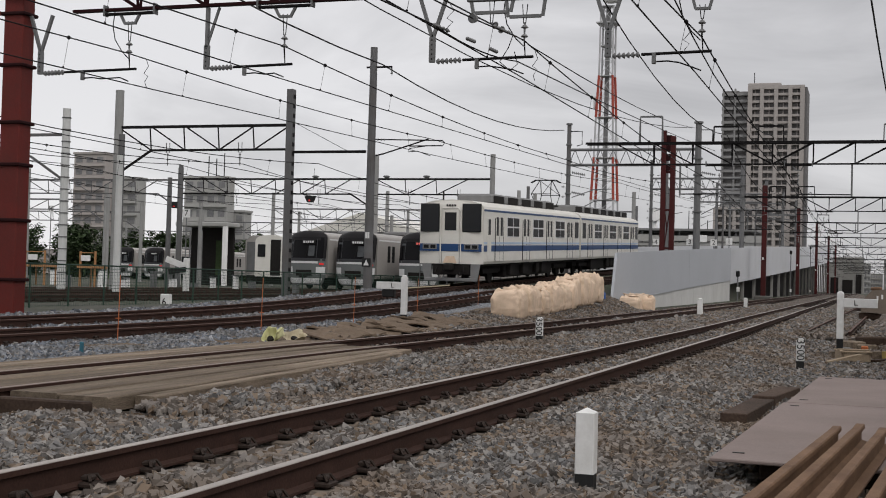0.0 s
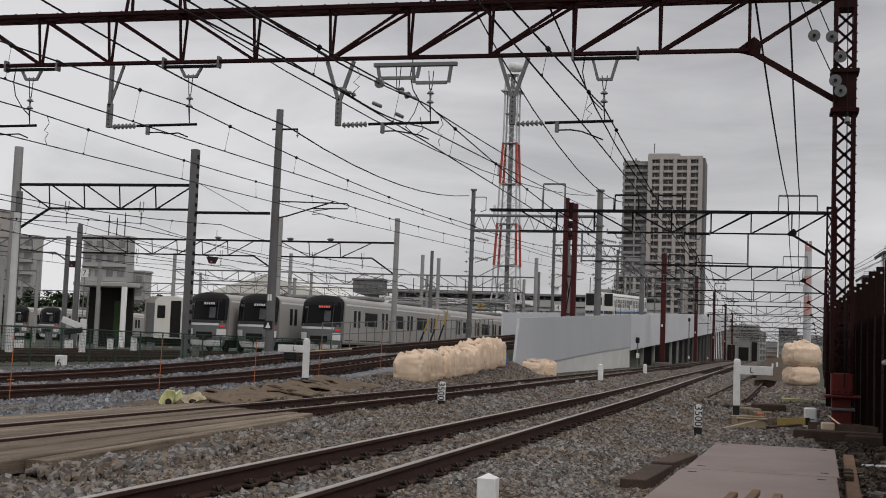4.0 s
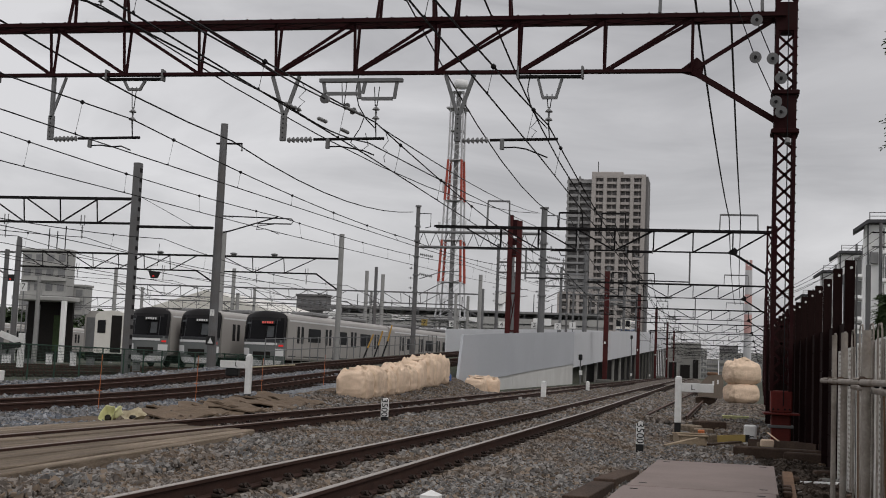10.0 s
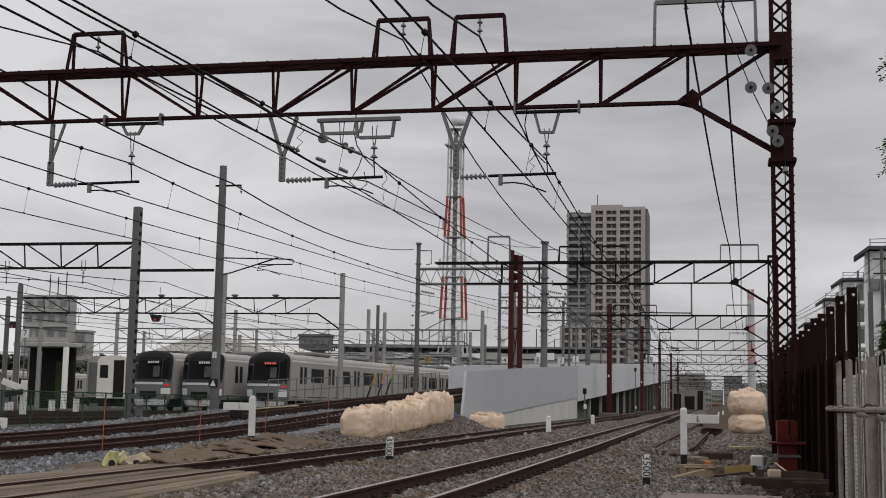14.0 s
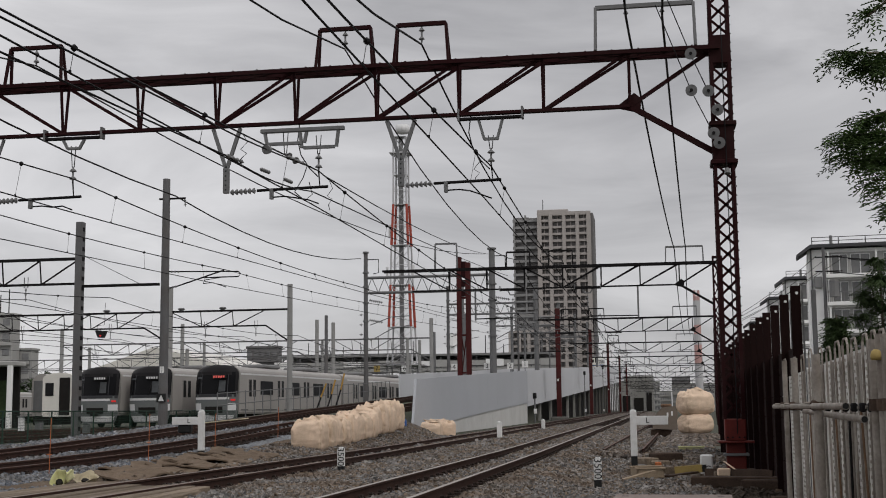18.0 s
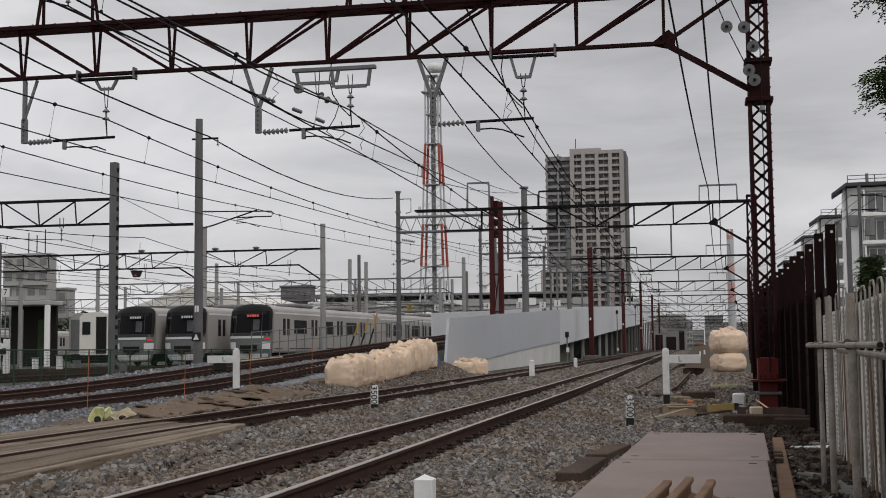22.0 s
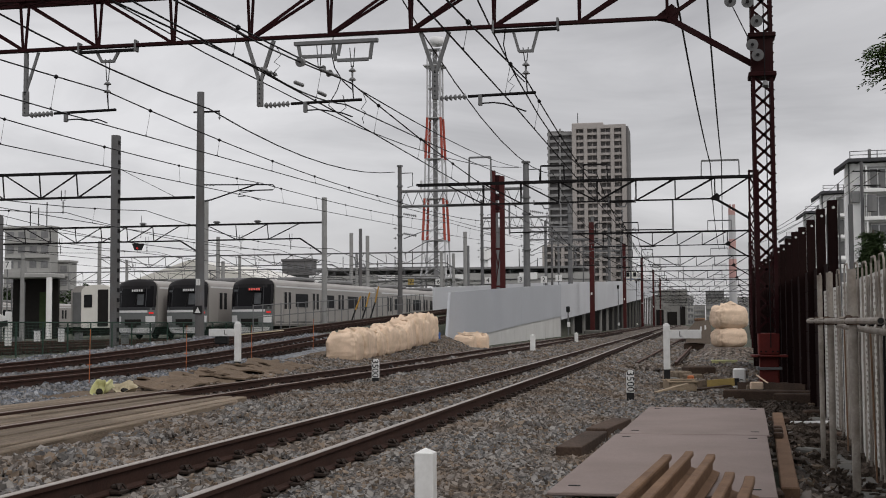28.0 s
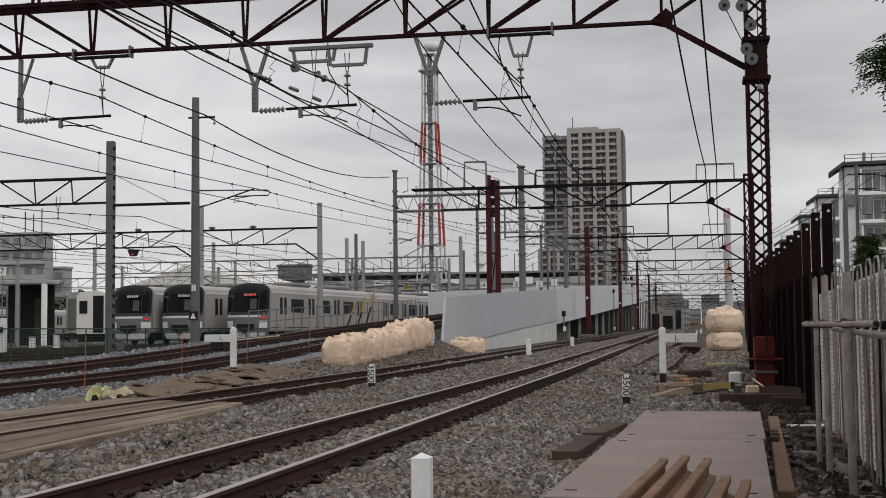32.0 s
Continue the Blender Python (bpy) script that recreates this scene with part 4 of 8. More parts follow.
overhead_line("wires following the climbing ramp track", [(-12, -13.6, 6.0, 4.85, 0.33), (28, -13.6, 6.63, 5.86, 0.23), (58, -13.85, 6.95, 6.68, 0.3)] + plain_spans(lambda y: x3(y) - 0.05, ramp_z, ramp_stops, 6.4, 5.5, 0.00017))
overhead_line("wires over the outer climbing ramp track", [(-12, -18.0, 5.7, 4.9, 0.1), (28, -18.0, 6.6, 5.86, 0.14), (51.7, -18.0, 7.13, 6.42, 0.25)] + plain_spans(lambda y: x4(y) - 0.6, ramp_z, ramp_stops, 6.4, 5.5, 0.00017))


def feeder(name, pts, r, label, sag=0.5, near=0):
    g = []
    for a, b in zip(pts[:-1], pts[1:]):
        g += sagging(a, b, near if near and a[1] < 0 else sag)[:-1]
    g.append(Vector(pts[-1]))
    return solid(name, Geo().tube(g, r, 6), M_wire, label, "overhead wire", "feeder wires")


PY = (-12, 28, 68, 108, 148, 188, 228)
feeder("feeder_wire", [(-5.12, -12, 9.45), (-5.12, 28, 9.42), (-4.87, 68, 9.04), (-4.6, 108, 9.1), (-4.4, 148, 9.1), (-4.4, 188, 9.1), (-4.4, 228, 9.1)], 0.024, "thick black feeder cable slung between the portals", 1.2, 1.95)
feeder("feeder_wire", [(-6.94, -12, 9.45), (-6.94, 28, 9.42), (-7.2, 68, 9.11), (-7.2, 108, 9.1), (-7.2, 148, 9.1), (-7.2, 188, 9.1), (-7.2, 228, 9.1)], 0.02, "black feeder cable on portal hoops", 1.2, 1.95)
feeder("feeder_wire", [(-14.62, -12, 9.45), (-14.62, 28, 9.45), (-12.26, 92, 12.5)], 0.02, "feeder wire above the ramp track", 1.25, 1.8)
feeder("feeder_wire", [(-0.45, -12, 9.76), (-0.45, 28, 9.76), (1.08, 68, 9.41), (2.0, 108, 9.41), (3.2, 148, 9.41)], 0.028, "heavy twisted feeder cable over the side track", 0.45)
feeder("feeder_wire", [(0.35, -12, 9.76), (0.35, 28, 9.76), (1.66, 68, 9.5), (2.6, 108, 9.41), (3.8, 148, 9.41)], 0.028, "heavy twisted feeder cable beside its twin", 0.45)
feeder("power_cable", [(-20.35, 12.8, 12.55), (-20.35, 51.7, 10.42), (-21.61, 92, 12.44)], 0.03, "thick sagging cable strung between tall grey poles", 0.9)
feeder("feeder_wire", [(-7.5, -12, 4.55), (-7.5, 21.9, 6.09), (-7.52, 27.2, 6.5)], 0.015, "second messenger wire tensioned above the crossing track", 0.02)
feeder("feeder_wire", [(-7.54, 28.6, 6.53), (-12.05, 92, 12.5)], 0.015, "tensioned branch wire rising to the ramp gantry", 0.35)
feeder("feeder_wire", [(-7.66, -12, 4.62), (-7.6, 21.8, 5.68), (-7.58, 27.5, 6.0), (-10.58, 92, 10.84)], 0.015, "branch wire with strain insulators leading to the ramp", 0.12)
sd = thing("strain_insulators", (0, 0, 0), "row of grey strain insulators on the branch wires", "insulator")
for a, b in (((-7.6, 21.7, 5.68), (-7.6, 22.7, 5.74)), ((-7.58, 23.7, 5.80), (-7.58, 24.3, 5.84)), ((-7.58, 25.3, 5.89), (-7.58, 25.9, 5.92)), ((-7.5, 25.2, 6.35), (-7.5, 26.6, 6.46))):
    insulator(sd, a, b, 0.042, 4)
part("strain_disc", Geo().cyl((-7.52, 23.86, 6.22), (-7.5, 23.96, 6.24), 0.095, 0.085, 16), M_porcelain, sd, "round grey porcelain disc")
for (x, y, z), (x1, y1, z1) in (((-7.56, 29.0, 6.5), (-7.56, 28.9, 5.79)), ((-3.55, 25.6, 6.3), (-3.55, 25.2, 5.67)), ((-18.0, 28.9, 6.6), (-18.0, 28.9, 5.86)), ((-7.56, 22.6, 6.24), (-7.56, 22.3, 5.7))):
    part("curled_jumper", Geo().tube([(x, y, z), (x + 0.07, y, z * 0.75 + z1 * 0.25), (x - 0.06, y, (z + z1) / 2), (x + 0.06, y, (z + z1) / 2 - 0.08), (x - 0.03, y, z * 0.2 + z1 * 0.8), (x1 + 0.03, y1, z1)], 0.009, 5), M_wire, sd, "thin curled jumper wire")
part("stay_jumper", Geo().tube([(-7.5, 26.8, 6.44), (-7.62, 26.9, 6.2), (-7.9, 27.2, 5.95), (-7.75, 27.5, 5.8), (-7.6, 27.6, 5.95), (-7.62, 27.4, 6.2)], 0.011, 5), M_wire, sd)

# ---- poles of the ramp and the yard ----


def pole(name, x, y, z0, z1, r0, r1, material, label, parent=None, n=12):
    g = Geo().cyl((x, y, z0), (x, y, z1), r0, r1, n)
    if parent:
        return part(name, g, material, parent, label)
    return solid(name, g, material, label, "line pole", "line poles")


def cable_pole():
    t = thing("cable_pole", (-20.76, 51.7, 0.36), "tall grey concrete pole with brackets and a sagging cable", "line pole")
    t.scale = (0.917, 0.917, 0.917)
    part("shaft", Geo().cyl((0, 0, -1.0), (0, 0, 11.8), 0.23, 0.17, 14), M_steel_pole, t)
    part("cable_arm", Geo().beam((-0.35, 0, 10.85), (0.95, 0, 10.85), 0.08, 0.08), M_dark_steel, t)
    insulator(t, (0.9, 0, 10.85), (0.95, 0, 10.45), 0.07, 2)
    a = part("hinged_cantilever", Geo().tube([(-0.03, 0, 6.55), (0.61, 0, 6.69), (2.88, 0, 7.38)], 0.035, 6), M_dark_steel, t, "hinged dark steel cantilever")
    part("top_tube", Geo().tube([(0.06, 0, 7.39), (2.88, 0, 7.32), (3.57, 0, 7.30), (3.69, 0, 7.19), (3.58, 0, 7.06), (2.83, 0, 7.06), (1.94, 0, 7.05)], 0.032, 6), M_dark_steel, a, "top tube bent back in a hairpin")
    part("register_arm", Geo().tube([(2.83, 0, 7.06), (1.95, 0, 6.94), (1.87, 0, 6.78), (2.34, 0, 6.81), (3.00, 0, 6.58)], 0.02, 6), M_dark_steel, a)
    insulator(t, (0.06, 0, 7.39), (0.74, 0, 7.36), 0.06, 4)
    insulator(t, (-0.03, 0, 6.55), (0.61, 0, 6.69), 0.06, 4)
    part("warning_sign", Geo().box((0, -0.24, 1.5), (0.45, 0.02, 0.4), chamfer=0.005), M_black, t, "small black warning sign")
    part("warning_mark", Geo().add([(-0.14, -0.256, 1.36), (0.14, -0.256, 1.36), (0, -0.256, 1.64)], [(0, 1, 2)]), M_white, t, "white triangle mark")
    part("number_plate", Geo().box((0, -0.2, 6.0 - 3.2), (0.2, 0.02, 0.3), chamfer=0.004), M_white, t)


cable_pole()


def ramp_gantry(y, dx=0.0):
    """Grey tube portal that stands on the ramp edges."""
    xa, xb, z = -20.35 - 0.02 * (y - 28), -11.25 - 0.0196 * (min(y, 200) - 56) - 0.004 * max(0, y - 200), ramp_z(y)
    k = 11.25 / -xb
    t = thing("ramp_gantry", (0, 0, 1.02 * (1 - k)), "grey tubular gantry over the ramp tracks with insulators", "catenary portal", "ramp gantries")
    t.scale = (k, k, k)
    for x, r, w in ((xa, 0.19, ""), (xb, 0.27, "stout pole with step bolts")):
        m = part("pole", Geo().cyl((x, y, z - 1.0), (x, y, z + 10.9), r, r * 0.82, 12), M_steel_pole if x == xa else M_galv, t, w)
        for h in (10.85, 9.3, 8.2, 7.0, 5.6, 4.3):
            part("collar", Geo().cyl((x, y, z + h - 0.06), (x, y, z + h + 0.06), r * 1.25, n=12), M_galv, m)
        part("cable_arm", Geo().tube([(x + 0.1, y, z + 10.3), (x + 1.0, y, z + 10.3), (x + 1.0, y, z + 9.3), (x + 0.6, y, z + 9.2)], 0.04, 5), M_dark_steel, m)
        for k in range(3):
            insulator(m, (x - 0.55, y, z + 6.1 - k * 0.75), (x - 0.2, y, z + 6.1 - k * 0.75), 0.11, 1)
        for k in range(2):
            insulator(m, (x + 0.25, y, z + 7.2 - 1.5 * k), (x + 1.3, y, z + 7.0 - 1.5 * k), 0.12, 7, "ribbed grey insulator")
            part("cantilever", Geo().tube([(x + 0.3, y, z + 5.3 - 1.2 * k), (x + 2.0, y, z + 5.9 - 0.9 * k), (x + 3.4, y, z + 5.95 - 0.7 * k)], 0.035, 5), M_galv, m)
    for h in (8.9, 7.75):
        part("beam_tube", Geo().cyl((xa, y, z + h), (xb, y, z + h), 0.11, n=10), M_galv, t)
    g = Geo()
    for a, b in zip(spread(xa, xb, 11)[:-1], spread(xa, xb, 11)[1:]):
        g.cyl((a, y, z + 7.75), ((a + b) / 2, y, z + 8.9), 0.03, n=5)
        g.cyl(((a + b) / 2, y, z + 8.9), (b, y, z + 7.75), 0.03, n=5)
    stuff("beam_lacing", g, M_galv, t)
    return t


for y in (94.0, 138.0, 182.0, 226.0, 270.0, 314.0):
    ramp_gantry(y)
for y, x in ((112, -17.0), (160, -18.0), (205, -21.0)):
    pole("line_pole", x, y, 2.0, 9.5 + ramp_z(y), 0.2, 0.17, M_galv, "grey steel line pole beyond the barrier")


def red_mast_pair():
    t = thing("steel_mast", (0, 0, 0), "new dark red twin steel mast with plated head", "line mast")
    y, z0, z1 = 78.0, 0.6, 10.6
    for x in (-12.02, -11.46):
        dz = 0 if x < -11.8 else -0.35
        part("post", Geo().box((x, y, (z0 + z1 + dz) / 2), (0.30, 0.34, z1 + dz - z0), chamfer=0.015), M_red_mid, t)
    for z in (10.1, 9.55, 8.95, 8.35):
        part("head_plate", Geo().box((-11.75, y - 0.02, z), (0.40, 0.26, 0.42), chamfer=0.012), M_red, t)
    part("tie", Geo().box((-11.74, y, 5.72), (0.34, 0.12, 0.12)), M_red_mid, t)
    part("tie", Geo().box((-11.74, y, 8.05), (0.34, 0.14, 0.14)), M_red_mid, t)
    part("brace", Geo().beam((-11.9, y, 3.45), (-11.6, y, 5.7), 0.06, 0.06), M_red_mid, t)
    part("brace", Geo().beam((-11.88, y, 5.5), (-11.73, y, 4.5), 0.06, 0.06), M_red_mid, t)
    part("tie", Geo().box((-11.74, y, 3.4), (0.34, 0.10, 0.10)), M_red_mid, t)


red_mast_pair()
for x, y, h in ((-9.54, 125.0, 11.3), (-9.22, 180.0, 12.6), (-8.9, 236.0, 13.4), (-8.7, 300.0, 13.9), (-8.7, 365.0, 14.2)):
    t = thing("red_column", (x, y, -0.3), "dark red steel column beside the viaduct", "line mast", "red columns")
    part("post", Geo().box((0, 0, h / 2), (0.46, 0.5, h), chamfer=0.02), M_red_mid, t)
    part("footing", Geo().box((0, 0, 0.35), (1.6, 1.6, 0.8), chamfer=0.1), M_dark_conc, t, "earth-stained concrete footing")
    part("plate", Geo().box((-0.05, -0.27, h * 0.38), (0.16, 0.02, 0.24)), M_white, t)
for x, y, z in ((-10.4, 109, 2.5), (-10.0, 238, 9.0), (-9.9, 176, 6.3)):
    t = thing("track_signal", (x, y, -0.2), "small black railway signal head on a post", "signal", "signals")
    part("post", Geo().cyl((0, 0, 0), (0, 0, z), 0.06, n=8), M_galv, t)
    part("head", Geo().box((0, -0.05, z), (0.32, 0.22, 0.5), chamfer=0.05), M_black, t)
    part("hood", Geo().cyl((0, -0.3, z + 0.1), (0, -0.15, z + 0.1), 0.12, n=10), M_black, t)
    part("box", Geo().box((0.05, -0.1, 1.2), (0.25, 0.2, 0.4), chamfer=0.01), M_white, t)

# rail plane of the yard
YZ = 0.05


def yard_portal(y, posts, zt, zb, material, cell=1.75, slim=0.0, labels="grey steel yard portal with a trussed beam"):
    """Poles and a trussed beam across the yard tracks."""
    t = thing("yard_portal", (0, 0, 0), labels, "catenary portal", "yard portals")
    for i, (x, top, r, m) in enumerate(posts):
        part("pole", Geo().cyl((x, y, YZ - 0.2), (x, y, top), r, r * 0.9, 12) if m != "H" else Geo().box((x, y, (top + YZ) / 2), (r * 1.7, r * 1.9, top - YZ), chamfer=0.02), {"C": M_conc_pole, "W": M_white_pole}.get(m, M_steel_pole), t)
        if m == "W":
            for k in range(14):
                part("step_band", Geo().cyl((x, y, 0.9 + k * 0.55), (x, y, 0.95 + k * 0.55), r + 0.012, n=12), M_steel_pole, t)
        if m == "H":
            g = Geo()
            for k in range(int(top / 0.45)):
                g.box((x + r * 0.86, y, YZ + 0.4 + k * 0.45), (0.03, r * 1.2, 0.18))
            stuff("punched_web", g, M_dark_steel, t)
    for (xa, ta, ra, _), (xb, tb, rb, _) in zip(posts[:-1], posts[1:]):
        part("top_chord", Geo().beam((xa, y, zt), (xb, y, zt), 0.13, 0.13), material, t)
        haunch = min(1.9, (xb - xa) * 0.2)
        a, b = xa + (haunch if ra > 0.22 else 0.0), xb - (0.0 if ra > 0.22 else haunch)
        part("bottom_chord", Geo().beam((a, y, zb), (b, y, zb), 0.11, 0.10), material, t)
        if ra > 0.22:
            part("haunch", Geo().beam((a, y, zb), (xa, y, zb - 1.15), 0.09, 0.10), material, t)
        else:
            part("haunch", Geo().beam((b, y, zb), (xb, y, zb - 1.15), 0.09, 0.10), material, t)
        n = max(2, int((b - a) / cell))
        xs = spread(a, b, n + 1)
        for k, (p, q) in enumerate(zip(xs[:-1], xs[1:])):
            lo, hi = (q, p) if (p + q) / 2 < (a + b) / 2 else (p, q)
            part("diagonal", Geo().beam((lo, y, zb), (hi, y, zt), 0.06, 0.06), material, t)
            part("upright", Geo().beam((p - 0.1, y, zt), (p, y, zb), 0.05, 0.05), material, t)
        part("end_strut", Geo().beam((a, y, zb), (xa, y, zt), 0.06, 0.06), material, t)
        for x in (xa + (xb - xa) * 0.3, xa + (xb - xa) * 0.72):
            hg = part("hanger", Geo().tube([(x - 0.09, y, zb + 0.35), (x - 0.09, y, zb - 0.12), (x + 0.09, y, zb - 0.12), (x + 0.09, y, zb + 0.35)], 0.025, 5), M_galv, t)
            insulator(hg, (x, y, zb - 0.12), (x, y, zb - 0.75), 0.06, 3)
    return t


yard_portal(54.0, [(-35.05, 9.95, 0.23, "C"), (-25.78, 9.8, 0.19, "H")], 8.12, 6.98, M_dark_steel)
solid("bracket_beam", Geo().box((-23.9, 54, 6.85), (3.9, 0.12, 0.12)).tube([(-25.7, 54, 8.3), (-22.9, 54, 6.9)], 0.012, 4), M_dark_steel, "dark bracket beam with a stay rod", "catenary arm")
yard_portal(50.0, [(-48.0, 8.6, 0.2, "C"), (-35.25, 8.5, 0.2, "W")], 7.3, 6.3, M_steel_pole)
yard_portal(84.0, [(-49.0, 9.0, 0.2, "S"), (-33.3, 9.86, 0.2, "C"), (-24.69, 9.83, 0.2, "C")], 8.12, 7.04, M_dark_steel)
yard_portal(84.6, [(-63.0, 9.0, 0.2, "C"), (-49.4, 9.0, 0.2, "C")], 8.1, 7.05, M_steel_pole)
yard_portal(118.0, [(-58.0, 9.6, 0.2, "C"), (-45.5, 9.8, 0.2, "C"), (-32.0, 9.9, 0.2, "C"), (-30.4, 9.6, 0.2, "C"), (-20.9, 9.8, 0.2, "C")], 7.95, 6.9, M_steel_pole)
yard_portal(150.0, [(-84.0, 9.6, 0.2, "C"), (-70.0, 9.5, 0.2, "C"), (-55.0, 9.8, 0.2, "C"), (-40.0, 9.9, 0.2, "C"), (-28.0, 9.6, 0.2, "C")], 8.0, 6.9, M_steel_pole)
yard_portal(185.0, [(-118.0, 9.6, 0.2, "C"), (-96.0, 9.5, 0.2, "C"), (-74.0, 9.8, 0.2, "C"), (-54.0, 9.9, 0.2, "C"), (-36.0, 9.6, 0.2, "C")], 8.0, 6.9, M_steel_pole, 2.4)
yard_portal(225.0, [(-150.0, 9.6, 0.2, "C"), (-124.0, 9.5, 0.2, "C"), (-98.0, 9.8, 0.2, "C"), (-72.0, 9.9, 0.2, "C"), (-48.0, 9.6, 0.2, "C")], 8.0, 6.9, M_steel_pole, 2.6)
yard_portal(120.5, [(-104.0, 8.8, 0.2, "C"), (-90.0, 8.7, 0.2, "C"), (-75.0, 8.8, 0.2, "C")], 7.6, 6.6, M_steel_pole)
yard_portal(97.0, [(-88.0, 8.8, 0.2, "C"), (-76.0, 8.7, 0.2, "C"), (-64.0, 8.8, 0.2, "C")], 7.4, 6.5, M_steel_pole)
for x, y, h, m in ((-32.6, 50.5, 7.35, M_steel_pole), (-31.95, 49.4, 6.3, M_white_pole), (-40.85, 70, 7.8, M_steel_pole), (-42.8, 72, 7.2, M_steel_pole), (-23.2, 118, 8.0, M_conc_pole), (-36.6, 96, 6.2, M_conc_pole), (-49.5, 88, 6.6, M_conc_pole), (-27.4, 104, 9.2, M_steel_pole), (-60.5, 92, 7.5, M_conc_pole), (-19.5, 130, 11, M_galv), (-24.8, 142, 10, M_galv)):
    pole("line_pole", x, y, -0.1, h, 0.17, 0.14, m, "plain grey line pole in the yard")
for k, (y0, y1, xa, xb) in enumerate(((14, 190, -24.5, -23.6), (14, 190, -28.5, -27.2), (14, 190, -32.0, -30.6), (30, 190, -38, -35.5), (30, 190, -43, -40))):
    stops = [y0, 54, 84, 118, 150, y1]
    overhead_line("thin wires over the yard tracks", plain_spans(lambda y, a=xa, b=xb: a + (b - a) * (y - 14) / 170, flat, stops, 6.3, 5.35), 9.0)
for x, y, z in ((-49.56, 84.2, 6.1), (-38.45, 84.2, 6.6)):
    t = thing("hanging_signal", (x, y, z), "dark repeater signal with a red lamp hung from wires", "signal", "hanging signals")
    part("case", Geo().add([(-0.42, -0.15, 0.32), (0.42, -0.15, 0.32), (0.2, -0.15, -0.15), (-0.2, -0.15, -0.15), (-0.42, 0.15, 0.32), (0.42, 0.15, 0.32), (0.2, 0.15, -0.15), (-0.2, 0.15, -0.15)],
                           [(3, 2, 1, 0), (4, 5, 6, 7), (0, 1, 5, 4), (1, 2, 6, 5), (2, 3, 7, 6), (3, 0, 4, 7)]), M_black, t)
    part("lamp", Geo().cyl((0, -0.19, -0.02), (0, -0.15, -0.02), 0.065, n=12), M_redlamp, t, "lit red lamp")
    part("hook", Geo().tube([(-0.3, 0, 0.3), (-0.3, 0, 0.7), (0.2, 0, 0.75), (0.25, 0, 2.3)], 0.02, 5), M_dark_steel, t)
for x, y, z, s in ((-29.5, 84, 8.3, 1), (-38.0, 84, 8.3, 1), (-32.5, 84, 8.3, 1)):
    t = thing("flood_lamp", (x, y, z), "small grey floodlamp clamped on the portal beam", "floodlight", "floodlights")
    part("housing", Geo().lathe((0, 0, 0.05), [(0.05, -0.1), (0.24, -0.09), (0.26, -0.04), (0.18, 0.02), (0.05, 0.04)], 12), M_galv, t)
    part("clamp", Geo().box((0, 0, -0.1), (0.3, 0.2, 0.1), chamfer=0.02), M_galv, t)
# yard rails, low and grey
for x in (-27.5, -31.5, -35.5, -39.5):
    track(lambda y, a=x: a, lambda y: 0.17, 14.0, 120, M_rail_dull, "rusty yard track in weedy ground", 0, 0.8, 12)


# ---- green mesh fence along the yard ----
def green_fence():
    t = thing("mesh_fence", (0, 0, 0), "low green mesh fence with tube posts beside the yard", "fence")

    def at(u):
        return (-24.4 - 0.6 * u, 29 + 45 * u)
    n = 22
    for i in range(n + 1):
        x, y = at(i / n)
        part("post", Geo().cyl((x, y, -0.3), (x, y, 1.24), 0.03, n=8), M_green, t)
        if i < n:
            x2, y2 = at((i + 1) / n)
            part("top_rail", Geo().cyl((x, y, 1.22), (x2, y2, 1.22), 0.028, n=6), M_green, t)
            g = Geo()
            for k in range(12):
                z = -0.1 + k * 0.11
                g.beam((x, y, z), (x2, y2, z), 0.005, 0.010)
            for k in range(20):
                u = k / 20
                g.beam((x + (x2 - x) * u, y + (y2 - y) * u, -0.15), (x + (x2 - x) * u, y + (y2 - y) * u, 1.22), 0.009, 0.005)
            stuff("mesh", g, M_green, t)


green_fence()


def ramp_railing():
    t = thing("site_railing", (0, 0, 0), "grey site railing of thin posts along the outer ramp track", "railing")
    ys = spread(56, 92, 28)
    for y in ys:
        x, z = x4(y) - 2.3, ramp_z(y) - 0.25
        part("post", Geo().cyl((x, y, z - 0.4), (x, y, z + 1.35), 0.025, n=6), M_galv, t)
    for h in (1.3, 0.75):
        part("rail", Geo().tube([(x4(y) - 2.3, y, ramp_z(y) - 0.25 + h) for y in spread(56, 92, 10)], 0.025, 6), M_galv, t)
    for xa, za, xb, zb in ((-19.41, 1.6, -18.97, 2.73), (-18.74, 1.75, -18.42, 2.95), (-18.19, 1.97, -17.88, 3.3)):
        q = Vector((xa, 72.0, za)).lerp(Vector((xb, 72.0, zb)), 0.3)
        part("stay", Geo().beam(q, (xb, 72.0, zb), 0.1, 0.07), M_stay, t, "orange-yellow warning stay with a black foot")
        part("stay_foot", Geo().beam((xa - 0.25, 72.0, za - 0.7), q, 0.1, 0.07), M_black, t)


ramp_railing()
def number_board(x, y, z, text, yellow=False):
    t = thing("stop_board", (x, y, z), "square %s board with a black number on a post" % ("yellow" if yellow else "white"), "sign", "car stop boards")
    part("post", Geo().cyl((0, 0.05, -z), (0, 0.05, 0.3), 0.05, n=6), M_galv, t)
    part("board", Geo().box((0, 0, 0), (0.75, 0.04, 0.75), chamfer=0.01), M_yellow if yellow else M_white, t)
    lettering(t, text, (0, -0.03, 0), 0.75)


